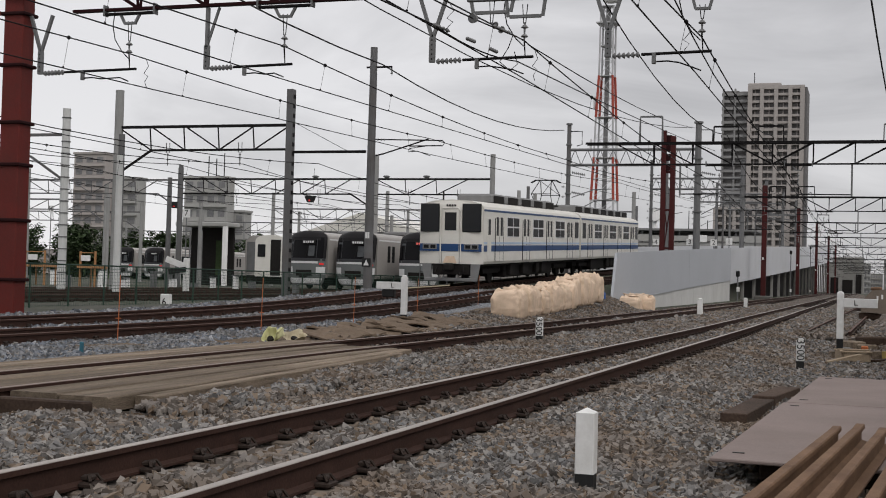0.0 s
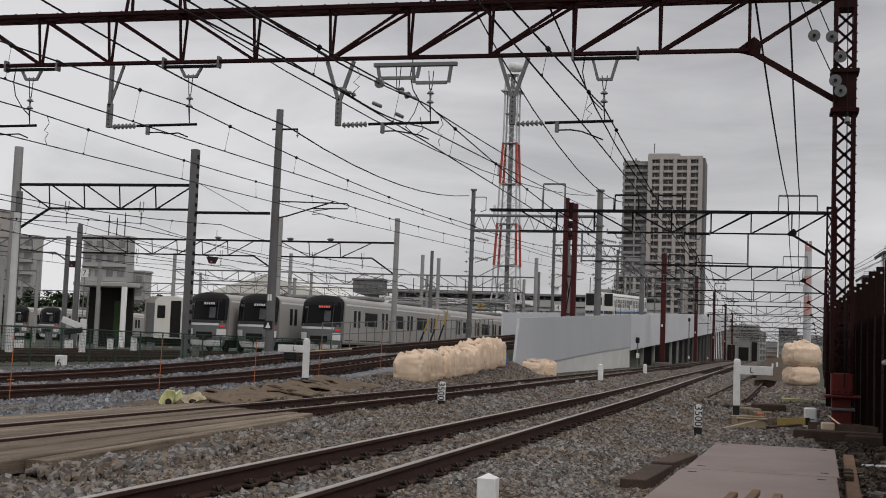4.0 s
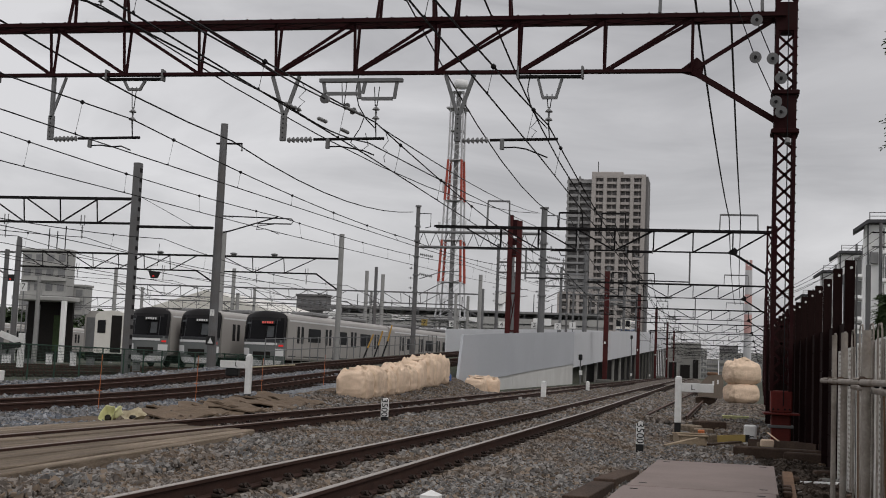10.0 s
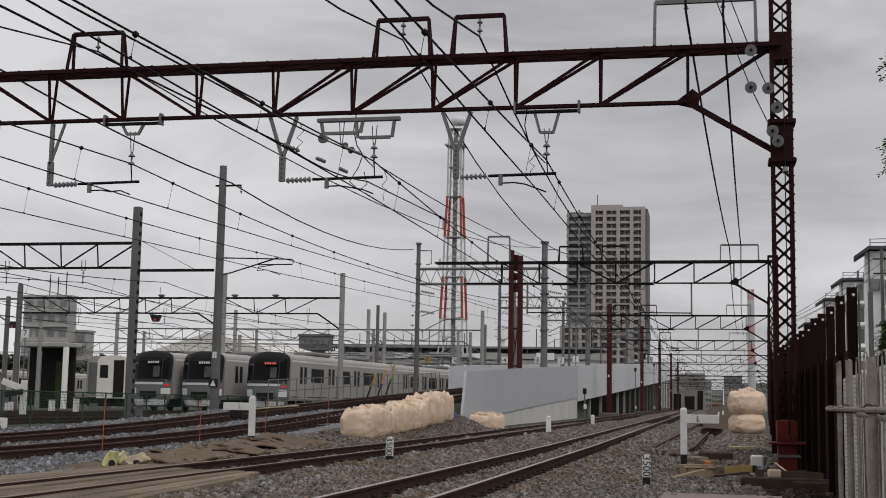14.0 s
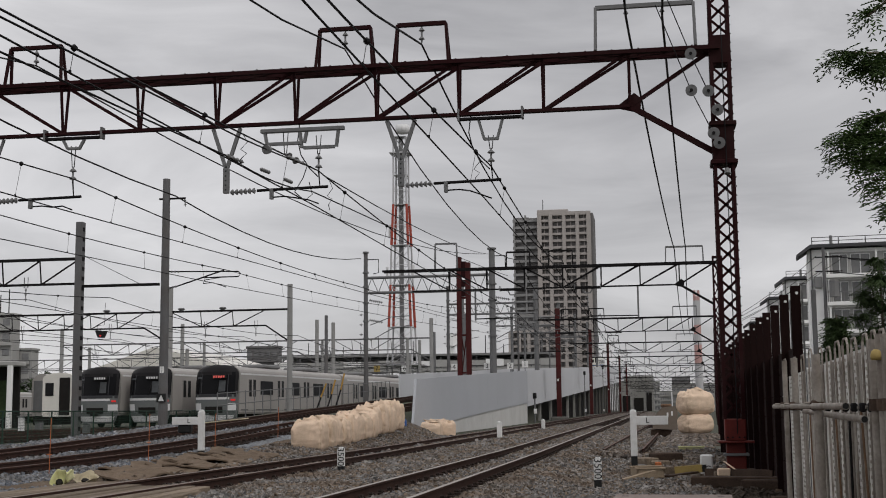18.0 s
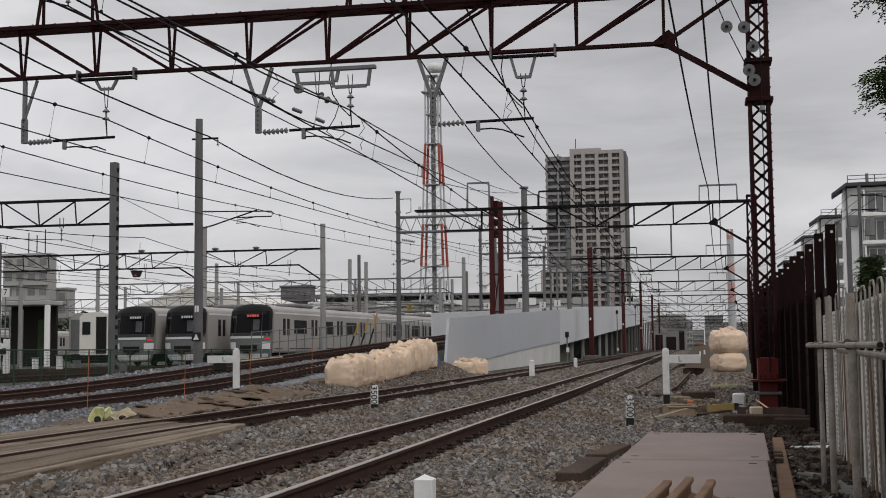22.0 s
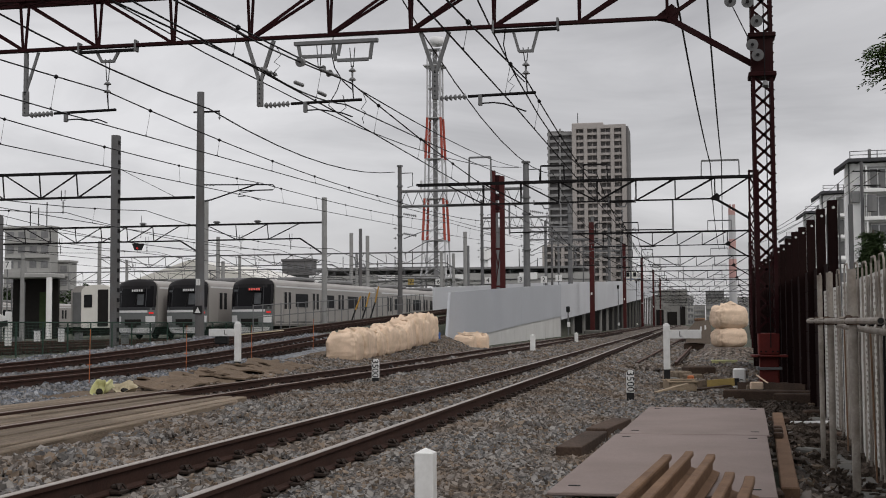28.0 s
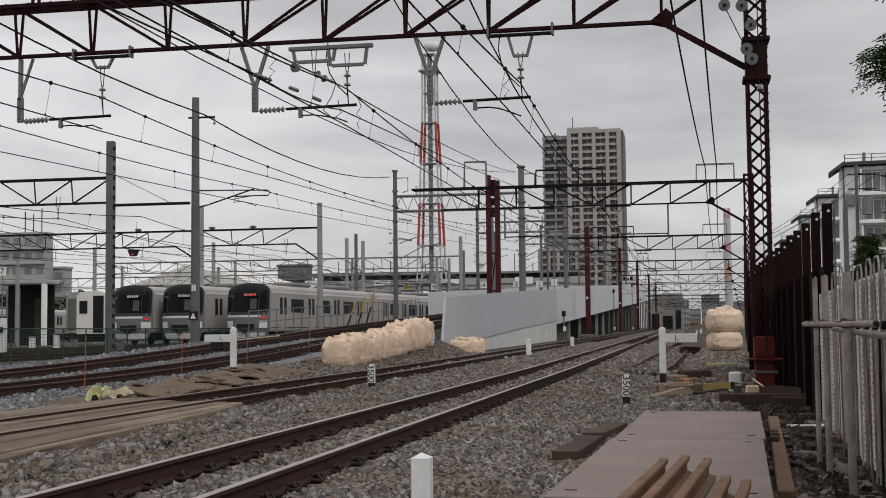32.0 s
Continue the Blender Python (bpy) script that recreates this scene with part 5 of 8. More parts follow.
def lettering(parent, text, at, size, rot=(90, 0, 0), material=None):
    cu = bpy.data.curves.new("letter", "FONT")
    cu.body, cu.size, cu.align_x, cu.align_y, cu.extrude = text, size, "CENTER", "CENTER", 0.002
    cu.materials.append(material or M_black)
    ob = new("lettering", cu)
    ob.parent = parent
    ob.matrix_basis = pose(*at, *rot)
    dg = bpy.context.evaluated_depsgraph_get()
    dg.update()
    me = bpy.data.meshes.new_from_object(ob.evaluated_get(dg))
    m = new("lettering", me)
    m.parent = parent
    m.matrix_basis = pose(*at, *rot)
    bpy.data.objects.remove(ob)
    return m


for n, x, z in (("7", -33.25, 6.25), ("6", -29.86, 6.2), ("5", -26.42, 6.27), ("4", -23.83, 6.3), ("3", -19.9, 6.36), ("2", -17.14, 6.32), ("1", -15.39, 6.49)):
    number_board(x, 150.0, z, n, n == "7")

number_board(-86.26, 120.0, 7.83, "16")
number_board(-57.68, 100.0, 6.41, "7")

# ---- plank crossing over the second track ----


def crossing():
    t = tagged(thing("plank_crossing", (0, 0, 0), "worn timber plank crossing laid round the second track", "crossing"), kind="structure")
    rnd = random.Random(4)

    def board(xa0, xa1, xb0, xb1, p, q, y0, y1, top, m=M_oldwood):
        """One board between two slanting lines, from y = p to y = q."""
        def at(a, b, y):
            return a + (b - a) * (y - y0) / (y1 - y0)
        c = 0.012
        v = []
        for y in (p, q):
            l, r = at(xa0, xb0, y) + 0.009, at(xa1, xb1, y) - 0.009
            v += [(l, y, -0.16), (r, y, -0.16), (r, y, top - c), (r - c, y, top), (l + c, y, top), (l, y, top - c)]
        part("plank", Geo().add(v, [(0, 1, 2, 3, 4, 5), (11, 10, 9, 8, 7, 6)] + [(i, 6 + i, 6 + (i + 1) % 6, (i + 1) % 6) for i in range(6)]), m, t)
    # far side, between the rails, near side narrowing to the rail
    strips = [((-9.45, -8.30), (-9.15, -8.30), 4, 6.0, 19.4, -0.02), ((-8.08, -7.20), (-8.08, -7.20), 3, 8.9, 18.7, -0.028), ((-7.02, -6.02), (-7.02, -6.62), 2, 9.2, 18.4, -0.03)]
    for (a0, a1), (b0, b1), n, y0, y1, lift in strips:
        for i in range(n):
            end = y1 + rnd.uniform(-0.2, 0.2)
            cut = rnd.uniform(0.35, 0.65) * (end - y0) + y0
            for p, q in ((y0 + rnd.uniform(0, 0.12), cut - 0.01), (cut + 0.01, end)):
                u, w = i / n, (i + 1) / n
                board(a0 + (a1 - a0) * u, a0 + (a1 - a0) * w, b0 + (b1 - b0) * u, b0 + (b1 - b0) * w, p, q, y0, y1, lift + rnd.uniform(-0.012, 0.006))
    board(-6.02, -5.80, -6.62, -6.52, 9.7, 17.6, 9.2, 18.4, -0.05)
    part("end_sill", Geo().box((-6.55, 9.1, -0.16), (0.9, 0.12, 0.2), chamfer=0.015), M_darkwood, t)
    part("earth_fill", Geo().box((-7.65, 14.1, -0.23), (3.3, 8.6, 0.12), chamfer=0.03), M_earth, t, "packed earth below the planks")


crossing()

# ---- posts and boards ----


def square_post(name, x, y, z0, zmid, z1, w, label, category="marker post", group="", cap=0.04):
    t = thing(name, (x, y, z0), label, category, group)
    a, b = zmid - z0, z1 - z0
    part("black_foot", Geo().box((0, 0, a / 2 - 0.1), (w * 0.96, w * 0.96, a + 0.2), chamfer=0.006), M_black, t, "black painted foot")
    h = w / 2
    k = 0.008
    g = Geo()
    ring = [(-h + k, -h), (h - k, -h), (h, -h + k), (h, h - k), (h - k, h), (-h + k, h), (-h, h - k), (-h, -h + k)]
    vs = [(px, py, z) for z in (a, b - cap) for px, py in ring] + [(0, 0, b)]
    g.add(vs, [(i, (i + 1) % 8, 8 + (i + 1) % 8, 8 + i) for i in range(8)] + [(8 + i, 8 + (i + 1) % 8, 16) for i in range(8)] + [tuple(range(7, -1, -1))])
    part("shaft", g, M_white, t, "white painted shaft")
    return t


square_post("marker_post", -1.62, 7.7, -0.62, -0.13, 0.27, 0.118, "white concrete marker post with black foot in ballast", cap=0.03)
for x, y, z0, z1 in ((-6.55, 53.0, -0.28, 0.62), (-6.6, 74.0, -0.28, 0.55)):
    square_post("marker_post", x, y, z0, -0.12, z1, 0.2, "small white marker post beside the track", group="marker posts", cap=0.05)
for x, y, z0, zm, z1 in ((-1.13, 23.6, -0.5, -0.23, 0.175), (-6.53, 26.0, -0.32, -0.07, 0.32)):
    t = thing("curve_post", (x, y, z0), "white post with black 3500 reading downwards, black foot", "marker post", "numbered posts")
    part("black_foot", Geo().box((0, 0, (zm - z0) / 2), (0.135, 0.10, zm - z0), chamfer=0.006), M_black, t)
    a, b = zm - z0, z1 - z0
    part("shaft", Geo().add([(px, py, pz) for py in (-0.05, 0.05) for px, pz in ((-0.07, a), (0.07, a), (0.07, b - 0.04), (0.03, b), (-0.03, b), (-0.07, b - 0.04))],
                            [(0, 1, 2, 3, 4, 5), (11, 10, 9, 8, 7, 6)] + [(i, 6 + i, 6 + (i + 1) % 6, (i + 1) % 6) for i in range(6)]), M_white, t)
    lettering(t, "3500", (0.0, -0.055, (a + b) / 2), 0.19, (90, 90, 0))


def l_sign(x, y, z0, zm, z1, left, board, other):
    t = thing("limit_sign", (x, y, z0), "white wooden post with a white board lettered L", "sign", "L boards")
    part("black_foot", Geo().box((0, 0, (zm - z0) / 2), (0.14, 0.14, zm - z0), chamfer=0.008), M_black, t)
    part("shaft", Geo().box((0, 0, (zm + z1 - 2 * z0) / 2), (0.15, 0.15, z1 - zm), chamfer=0.012), M_white, t)
    part("cap", Geo().lathe((0, 0, z1 - z0 - 0.02), [(0.075, 0), (0.07, 0.05), (0.03, 0.07)], 10), M_white, t)
    s = -1 if left else 1
    bz = board - z0
    part("board", Geo().box((s * 0.42, -0.05, bz), (0.72, 0.07, 0.2), chamfer=0.008), M_white, t, "white board with a black L")
    lettering(t, "L", (s * 0.32, -0.09, bz), 0.17)
    if other:
        part("thin_rod", Geo().cyl((-s * 0.05, 0.06, bz - 0.06), (-s * 1.25, 0.06, bz + 0.05), 0.016, n=7), M_buff, t, "pale thin rod")
        part("hung_box", Geo().box((s * 0.46, 0.05, bz - 0.2), (0.36, 0.2, 0.22), chamfer=0.03), M_black, t, "small black box under the board")
    return t


l_sign(-11.78, 32.0, -0.25, 0.09, 1.1, True, 0.86, True)
l_sign(-0.58, 29.5, -0.5, -0.02, 0.98, False, 0.78, False)
t = thing("limit_sign", (-32.2, 56.0, 0.0), "white post with a tilted white board beyond the fence", "sign", "L boards")
part("shaft", Geo().box((0, 0, 0.9), (0.24, 0.24, 1.8), chamfer=0.02), M_white, t)
part("board", Geo().beam((-1.1, -0.1, 1.75), (0.1, -0.1, 1.35), 0.06, 0.3), M_white, t)
part("dark_board", Geo().beam((-0.9, -0.16, 1.1), (0.05, -0.16, 1.25), 0.06, 0.26), M_black, t)
t = thing("number_block", (-23.9, 40.2, -0.24), "white concrete block with a black numeral beside the fence", "marker post")
part("block", Geo().box((0, 0, 0.24), (0.34, 0.26, 0.56), chamfer=0.02), M_white, t)
lettering(t, "6", (0, -0.14, 0.24), 0.36)
for x, y, z, h in ((-12.35, 19.2, -0.15, 1.12), (-12.3, 24.6, -0.12, 1.1), (-12.4, 30.0, 0.0, 1.05), (-12.55, 35.2, 0.1, 0.95), (-12.75, 42.0, 0.3, 0.95)):
    t = thing("marker_rod", (x, y, z), "thin orange marker rod with string loops", "marker rod", "orange rods")
    part("rod", Geo().cyl((0, 0, -0.2), (0.02, 0, h), 0.0075, n=6), M_orange, t)
    part("string_loop", Geo().tube([(0.05 * math.cos(a), 0.05 * math.sin(a), h * 0.33) for a in spread(0, 6.28, 9)], 0.006, 4), M_orange, t)

# ---- bulk bags ----


def bulk_bag(name, at, size, seed, label, group, rz=0.0, e=0.26):
    """A filled woven bag: a bulging box with puckers, seams and a tied top."""
    rnd = random.Random(seed)
    t = thing(name, at, label, "bulk bag", group, rz)
    n, m = 72, 34
    g = Geo()
    off = Vector((seed * 3.7, seed * 1.3, 0))
    for j in range(m + 1):
        v = j / m
        lat = -math.pi / 2 + math.pi * v
        for i in range(n):
            a = 2 * math.pi * i / n
            ca, sa, cl, sl = math.cos(a), math.sin(a), math.cos(lat), math.sin(lat)
            x = math.copysign(abs(ca) ** e, ca) * abs(cl) ** (e * 0.87)
            y = math.copysign(abs(sa) ** e, sa) * abs(cl) ** (e * 0.87)
            z = math.copysign(abs(sl) ** 0.8, sl)
            p = Vector((x, y, z))
            fold = 0.05 * noise.noise(p * 1.9 + off) + 0.05 * abs(noise.noise(Vector((x * 2.6, y * 2.6, z * 0.9)) + off)) + 0.03 * noise.noise(Vector((x * 3, y * 3, z * 5)) + off) + 0.03 * noise.noise(p * 8 + off)
            fold += -0.03 * abs(noise.noise(Vector((a * 1.6, z * 2.6, 7)) + off)) - 0.03 * max(0, 1 - abs((a * 4 / math.pi) % 2 - 1) * 9)
            pucker = (0.22 * noise.noise(Vector((x * 2.4, y * 2.4, 2)) + off) + 0.12 * noise.noise(Vector((x * 5, y * 5, 5)) + off) + 0.04 * noise.noise(Vector((x * 13, y * 13, 9)) + off)) * max(0, v - 0.6) * 2.4
            k = 0.97 + fold
            g.v.append((x * size[0] / 2 * k, y * size[1] / 2 * k, (z * (1 + fold * 0.4) + 1) * size[2] / 2 + pucker * size[2]))
    g.f = [(j * n + i, j * n + (i + 1) % n, (j + 1) * n + (i + 1) % n, (j + 1) * n + i) for j in range(m) for i in range(n)]
    part("bag_body", g, M_bag, t, smooth=True)
    kn = Geo()
    ox, oy = rnd.uniform(-0.05, 0.05), rnd.uniform(-0.06, 0.06)
    for j in range(8):
        for i in range(12):
            a, lat = 2 * math.pi * i / 12, -0.3 + 1.87 * j / 7
            q = Vector((math.cos(a) * math.cos(lat), math.sin(a) * math.cos(lat), math.sin(lat)))
            f = 1 + 0.75 * noise.noise(q * 2.2 + off) + 0.35 * noise.noise(q * 6 + off)
            kn.v.append((ox + q.x * 0.34 * f, oy + q.y * 0.36 * f, size[2] * 0.95 + q.z * 0.15 * f))
    kn.f = [(j * 12 + i, j * 12 + (i + 1) % 12, (j + 1) * 12 + (i + 1) % 12, (j + 1) * 12 + i) for j in range(7) for i in range(12)]
    part("gathered_top", kn, M_bag, t, smooth=True)
    return t


for i in range(13):
    u = i / 12
    y = 38.4 + 14.1 * u
    x = -10.62 - 0.42 * u + 0.06 * math.sin(i * 2.1)
    z = max(ground_z(x, y), -0.16) - 0.06
    bulk_bag("bulk_bag", (x, y, z), (1.02, 1.3, 0.90 + 0.07 * math.sin(i * 1.7) + 0.26 * smooth_step(0.5, 0.85, u) - 0.14 * smooth_step(0.93, 1.0, u)), i + 1, "cream woven bulk bag packed in a row beside the track", "bag row", 2 + 4 * math.sin(i))
for i, (x, y) in enumerate(((-10.2, 57.5), (-9.75, 58.6), (-10.1, 60.2))):
    bulk_bag("bulk_bag", (x, y, -0.22), (0.95, 1.15, 0.78), 30 + i, "slumped cream bulk bag before the grey wall", "bags at the wall", 8 * i)
for z, s in ((0.0, 41), (0.74, 42)):
    bulk_bag("bulk_bag", (1.43, 52.0, 0.05 + z), (1.40 if z else 1.30, 1.25, 0.94 if z else 0.8), s, "cream bulk bag stacked two high on gravel", "stacked bags", 20, 0.5)
solid("gravel_mound", Geo().lathe((1.36, 52.0, -0.46), [(1.9, 0.0), (1.5, 0.2), (1.05, 0.45), (0.9, 0.53), (0.3, 0.54)], 18), M_ballast, "low mound of gravel under stacked bags", "gravel", kind="stuff", smooth=True)
solid("tarpaulin_bundle", Geo().box((-11.15, 55.0, 0.42), (0.5, 0.5, 0.75), chamfer=0.12), M_tarp, "folded blue tarpaulin bundle beside the wall end", "tarpaulin")

# crushed tubs and torn sacking dumped on the bank
def crushed_tub(at, size, turn, seed, material, label, squash):
    """An open square tub crushed out of shape: outer and inner skin with a rolled rim."""
    t = thing("plastic_tub", at, label, "tub", "plastic tubs")
    t.matrix_basis = pose(*at, *turn)
    n, g = 32, Geo()
    rings = [(0.70, 0.0), (0.78, 0.25), (0.88, 0.6), (1.0, 0.97), (1.06, 1.0), (1.0, 0.95), (0.82, 0.55), (0.66, 0.12), (0.30, 0.08)]
    for q, z in rings:
        for j in range(n):
            a = 6.2832 * j / n
            ca, sa = math.cos(a), math.sin(a)
            cx, cy = math.copysign(abs(ca) ** 0.45, ca), math.copysign(abs(sa) ** 0.45, sa)
            d = Vector((cx, cy, z * 1.4 + seed * 3.1))
            k = 1 + squash * noise.noise(d * 1.1) + 0.5 * squash * noise.noise(d * 3.0)
            g.v.append((size[0] * q * k * cx, size[1] * q * k * cy, size[2] * (z + squash * 0.6 * noise.noise(d * 1.7 + Vector((5, 1, 0))) * z)))
    g.f = [(k * n + j, k * n + (j + 1) % n, (k + 1) * n + (j + 1) % n, (k + 1) * n + j) for k in range(len(rings) - 1) for j in range(n)] + [tuple(range(n - 1, -1, -1)), tuple(range((len(rings) - 1) * n, len(rings) * n))]
    part("shell", g, material, t, smooth=True)
    # black disc filling the inside of the tub
    part("black_inside", Geo().lathe((0, 0, size[2] * 0.12), [(size[0] * 0.55, 0.0), (size[0] * 0.5, size[2] * 0.3), (0.02, size[2] * 0.34)], 10), M_under, t)
    return t


crushed_tub((-10.22, 20.85, -0.14), (0.11, 0.16, 0.19), (52, 10, 8), 1, M_lime, "crushed lime green plastic tub lying open on the bank", 0.32)
crushed_tub((-10.28, 21.3, -0.12), (0.12, 0.18, 0.14), (24, -18, -20), 2, M_lime, "squashed pale yellow plastic tub with a torn rim", 0.42)
crushed_tub((-10.18, 21.75, -0.16), (0.13, 0.26, 0.12), (10, 24, -14), 3, M_buff, "flattened buff plastic tub half buried in soil", 0.45)
t = thing("plastic_tub", (1.05, 44.5, -0.42), "yellow green plastic tub standing on gravel", "tub", "plastic tubs")
part("shell", Geo().sweep([(-0.10, 0), (0.10, 0), (0.16, 0.18), (0.13, 0.18), (0.08, 0.03), (-0.08, 0.03), (-0.13, 0.18), (-0.16, 0.18)], [(-0.42, 0, 0), (0.42, 0, 0)]), M_lime, t)
part("rim", Geo().tube([(-0.43, -0.15, 0.18), (0.43, -0.15, 0.18), (0.43, 0.15, 0.18), (-0.43, 0.15, 0.18), (-0.43, -0.15, 0.18)], 0.018, 6), M_lime, t)
solid("survey_stake", Geo().box((-10.55, 15.5, -0.1), (0.05, 0.05, 0.24), chamfer=0.01), M_teal, "short faded teal survey stake in ballast", "stake")

# overlapping muddy mats beside the crossing track
rnd_m = random.Random(31)
for i in range(26):
    u = i / 25
    y = 23.6 + 9.4 * u + rnd_m.uniform(-0.3, 0.3)
    x = -9.75 - 0.9 * u - (0.75 if i % 2 else 0.0) + rnd_m.uniform(-0.15, 0.15)
    lx, ly = rnd_m.uniform(0.75, 1.05), rnd_m.uniform(0.8, 1.3)
    ca, sa = math.cos(rnd_m.uniform(-0.5, 0.5)), math.sin(rnd_m.uniform(-0.5, 0.5))
    lift, roll, n = rnd_m.uniform(0.03, 0.10), rnd_m.uniform(-0.16, 0.16), 12
    g = Geo()
    for top in (1, 0):
        for j in range(n):
            for k in range(n):
                px, py = (k / (n - 1) - 0.5) * lx, (j / (n - 1) - 0.5) * ly
                wx, wy = x + px * ca - py * sa, y + px * sa + py * ca
                sag = 0.07 * noise.noise(Vector((px * 2.3 + i, py * 2.3, 2))) + 0.03 * noise.noise(Vector((px * 7, py * 7, i)))
                g.v.append((wx, wy, ground_z(wx, wy) + 0.05 + lift + roll * py + 0.06 * (0.5 - px / lx) + sag - 0.03 * (1 - top)))
    g.f = [(j * n + k, j * n + k + 1, (j + 1) * n + k + 1, (j + 1) * n + k) for j in range(n - 1) for k in range(n - 1)]
    g.f += [tuple(n * n + q for q in reversed(f)) for f in g.f]
    rim = list(range(n)) + [j * n + n - 1 for j in range(1, n)] + [n * n - 1 - k for k in range(1, n)] + [(n - 1 - j) * n for j in range(1, n - 1)]
    g.f += [(rim[q], n * n + rim[q], n * n + rim[(q + 1) % len(rim)], rim[(q + 1) % len(rim)]) for q in range(len(rim))]
    solid("ground_mat", g, M_sheet, "mud brown mat lying curled and overlapped on the bank", "ground mat", "ground mats", smooth=False)

# ---- steel plates, timbers and spare rails ----
PA = -2.35
for k, (cx, cy, ln) in enumerate(((-0.135, 11.05, 4.7), (0.075, 15.55, 4.25))):
    t = thing("road_plate", (cx, cy, -0.12), "brown rusted steel road plate laid on timbers", "steel plate", "road plates", PA)
    part("plate", Geo().box((0, 0, -0.012 + 0.003 * k), (1.53, ln, 0.026), chamfer=0.006), M_plate, t)
    for sx in (-1, 1):
        for sy in (-1, 1):
            part("lifting_slot", Geo().box((sx * 0.62, sy * (ln / 2 - 0.35), 0.0045 + 0.003 * k), (0.085, 0.03, 0.004), chamfer=0.0015), M_black, t)
for x, y, rz, ln in ((-1.13, 13.3, -0.07, 1.85), (-0.99, 15.4, -0.12, 1.6)):
    solid("timber_baulk", Geo().box((x, y, -0.26), (0.25, ln, 0.2), rz, chamfer=0.008), M_darkwood, "dark damp timber baulk propping the steel plate", "timber", "timber baulks")
solid("timber_bearer", Geo().box((-0.05, 9.2, -0.22), (1.3, 0.25, 0.17), 0.02, chamfer=0.02), M_darkwood, "dark bearer under the plate end", "timber", "timber baulks")
solid("timber_bearer", Geo().box((0.15, 17.3, -0.24), (1.3, 0.25, 0.2), 0.05, chamfer=0.02), M_darkwood, "dark bearer under the far plate end", "timber", "timber baulks")
solid("edge_plank", Geo().box((0.93, 14.3, -0.28), (0.14, 8.4, 0.1), -0.052, chamfer=0.01), M_rust, "long brown plank beside the steel plates", "timber")
for x, y in ((0.9, 14.4), (0.93, 14.9), (0.95, 15.3)):
    solid("plank_bracket", Geo().box((x, y, -0.2), (0.10, 0.16, 0.06), chamfer=0.01), M_darkwood, "small rusty bracket on the plank", "bracket", "plank brackets")
PROFILE = [(-0.062, 0.0), (0.062, 0.0), (0.062, 0.012), (0.012, 0.03), (0.012, 0.10), (0.033, 0.112), (0.033, 0.138), (0.026, 0.146), (-0.026, 0.146), (-0.033, 0.138), (-0.033, 0.112), (-0.012, 0.10), (-0.012, 0.03), (-0.062, 0.012)]
for i, (x, y, ln, dz) in enumerate(((-0.2, 9.75, 5.2, 0.0), (-0.04, 9.98, 5.3, 0.004), (0.12, 9.82, 5.2, 0.0), (0.225, 8.65, 4.4, 0.002), (0.345, 8.46, 4.2, 0.0))):
    t = thing("spare_rail", (x, y, -0.103 + dz), "orange-brown rusted spare rail length lying on plates", "rail", "spare rails")
    part("rail", Geo().sweep(PROFILE, [(0, 0, 0), (-0.02, -0.3, 0), (-0.089 * ln, -ln, 0)]), M_rust, t)

# clutter round the mast foot
solid("timber_beam", Geo().box((1.55, 24.2, -0.33), (2.0, 0.34, 0.24), -0.16, chamfer=0.02), M_darkwood, "dark wet timber beam at the mast foot", "timber", "beams at the mast")
solid("timber_beam", Geo().box((1.95, 23.4, -0.34), (1.1, 0.3, 0.22), -0.22, chamfer=0.02), M_darkwood, "dark wet timber beam at the mast foot", "timber", "beams at the mast")
solid("timber_beam", Geo().box((1.75, 25.2, -0.22), (1.5, 0.2, 0.12), 0.05, chamfer=0.02), M_oldwood, "grey board lying across the beams", "timber", "beams at the mast")
t = thing("barrier_board", (0.25, 28.0, -0.42), "scuffed yellow and buff barrier board lying on gravel", "barrier board")
part("board", Geo().beam((-0.95, 0.15, 0.10), (0.2, -0.05, 0.16), 0.12, 0.15), M_oldwood, t)
part("yellow_end", Geo().beam((0.05, -0.1, 0.15), (0.62, -0.2, 0.2), 0.13, 0.16), M_yellow, t)
part("black_end", Geo().beam((0.62, -0.2, 0.2), (0.7, -0.21, 0.2), 0.12, 0.15), M_black, t)
part("orange_tab", Geo().box((-0.3, -0.1, 0.26), (0.14, 0.14, 0.14), chamfer=0.02), M_orange, t)
t = thing("number_block", (0.98, 28.3, -0.42), "small white block with a black numeral on gravel", "marker post")
part("block", Geo().box((0, 0, 0.22), (0.27, 0.2, 0.5), chamfer=0.03), M_white, t)
lettering(t, "C", (0.02, -0.105, 0.16), 0.2)
solid("cast_block", Geo().box((1.18, 25.0, -0.17), (0.24, 0.16, 0.15), 0.1, chamfer=0.02), M_bag, "small pale concrete block on the beams", "rubble", "rubble")
solid("fallen_stick", Geo().cyl((1.2, 25.3, 0.02), (1.5, 24.9, -0.2), 0.014, n=6), M_bag, "pale stick leaning on the beams", "stick")
rnd_r = random.Random(77)
for k in range(30):
    y = rnd_r.uniform(9.5, 27)
    x = rnd_r.uniform(1.12, 1.3 + 0.03 * y)
    sz = rnd_r.uniform(0.05, 0.17)
    m = rnd_r.choice((M_dark_conc, M_darkwood, M_darkwood, M_darkearth, M_earth))
    solid("rubble_lump", Geo().box((x, y, ground_z(x, y) + 0.05 + sz * 0.12), (sz * rnd_r.uniform(1, 2.4), sz, sz * 0.5), rnd_r.uniform(0, 3), chamfer=sz * 0.12), m, "rough lump of rubble on the trodden earth", "rubble", "rubble by the fence")
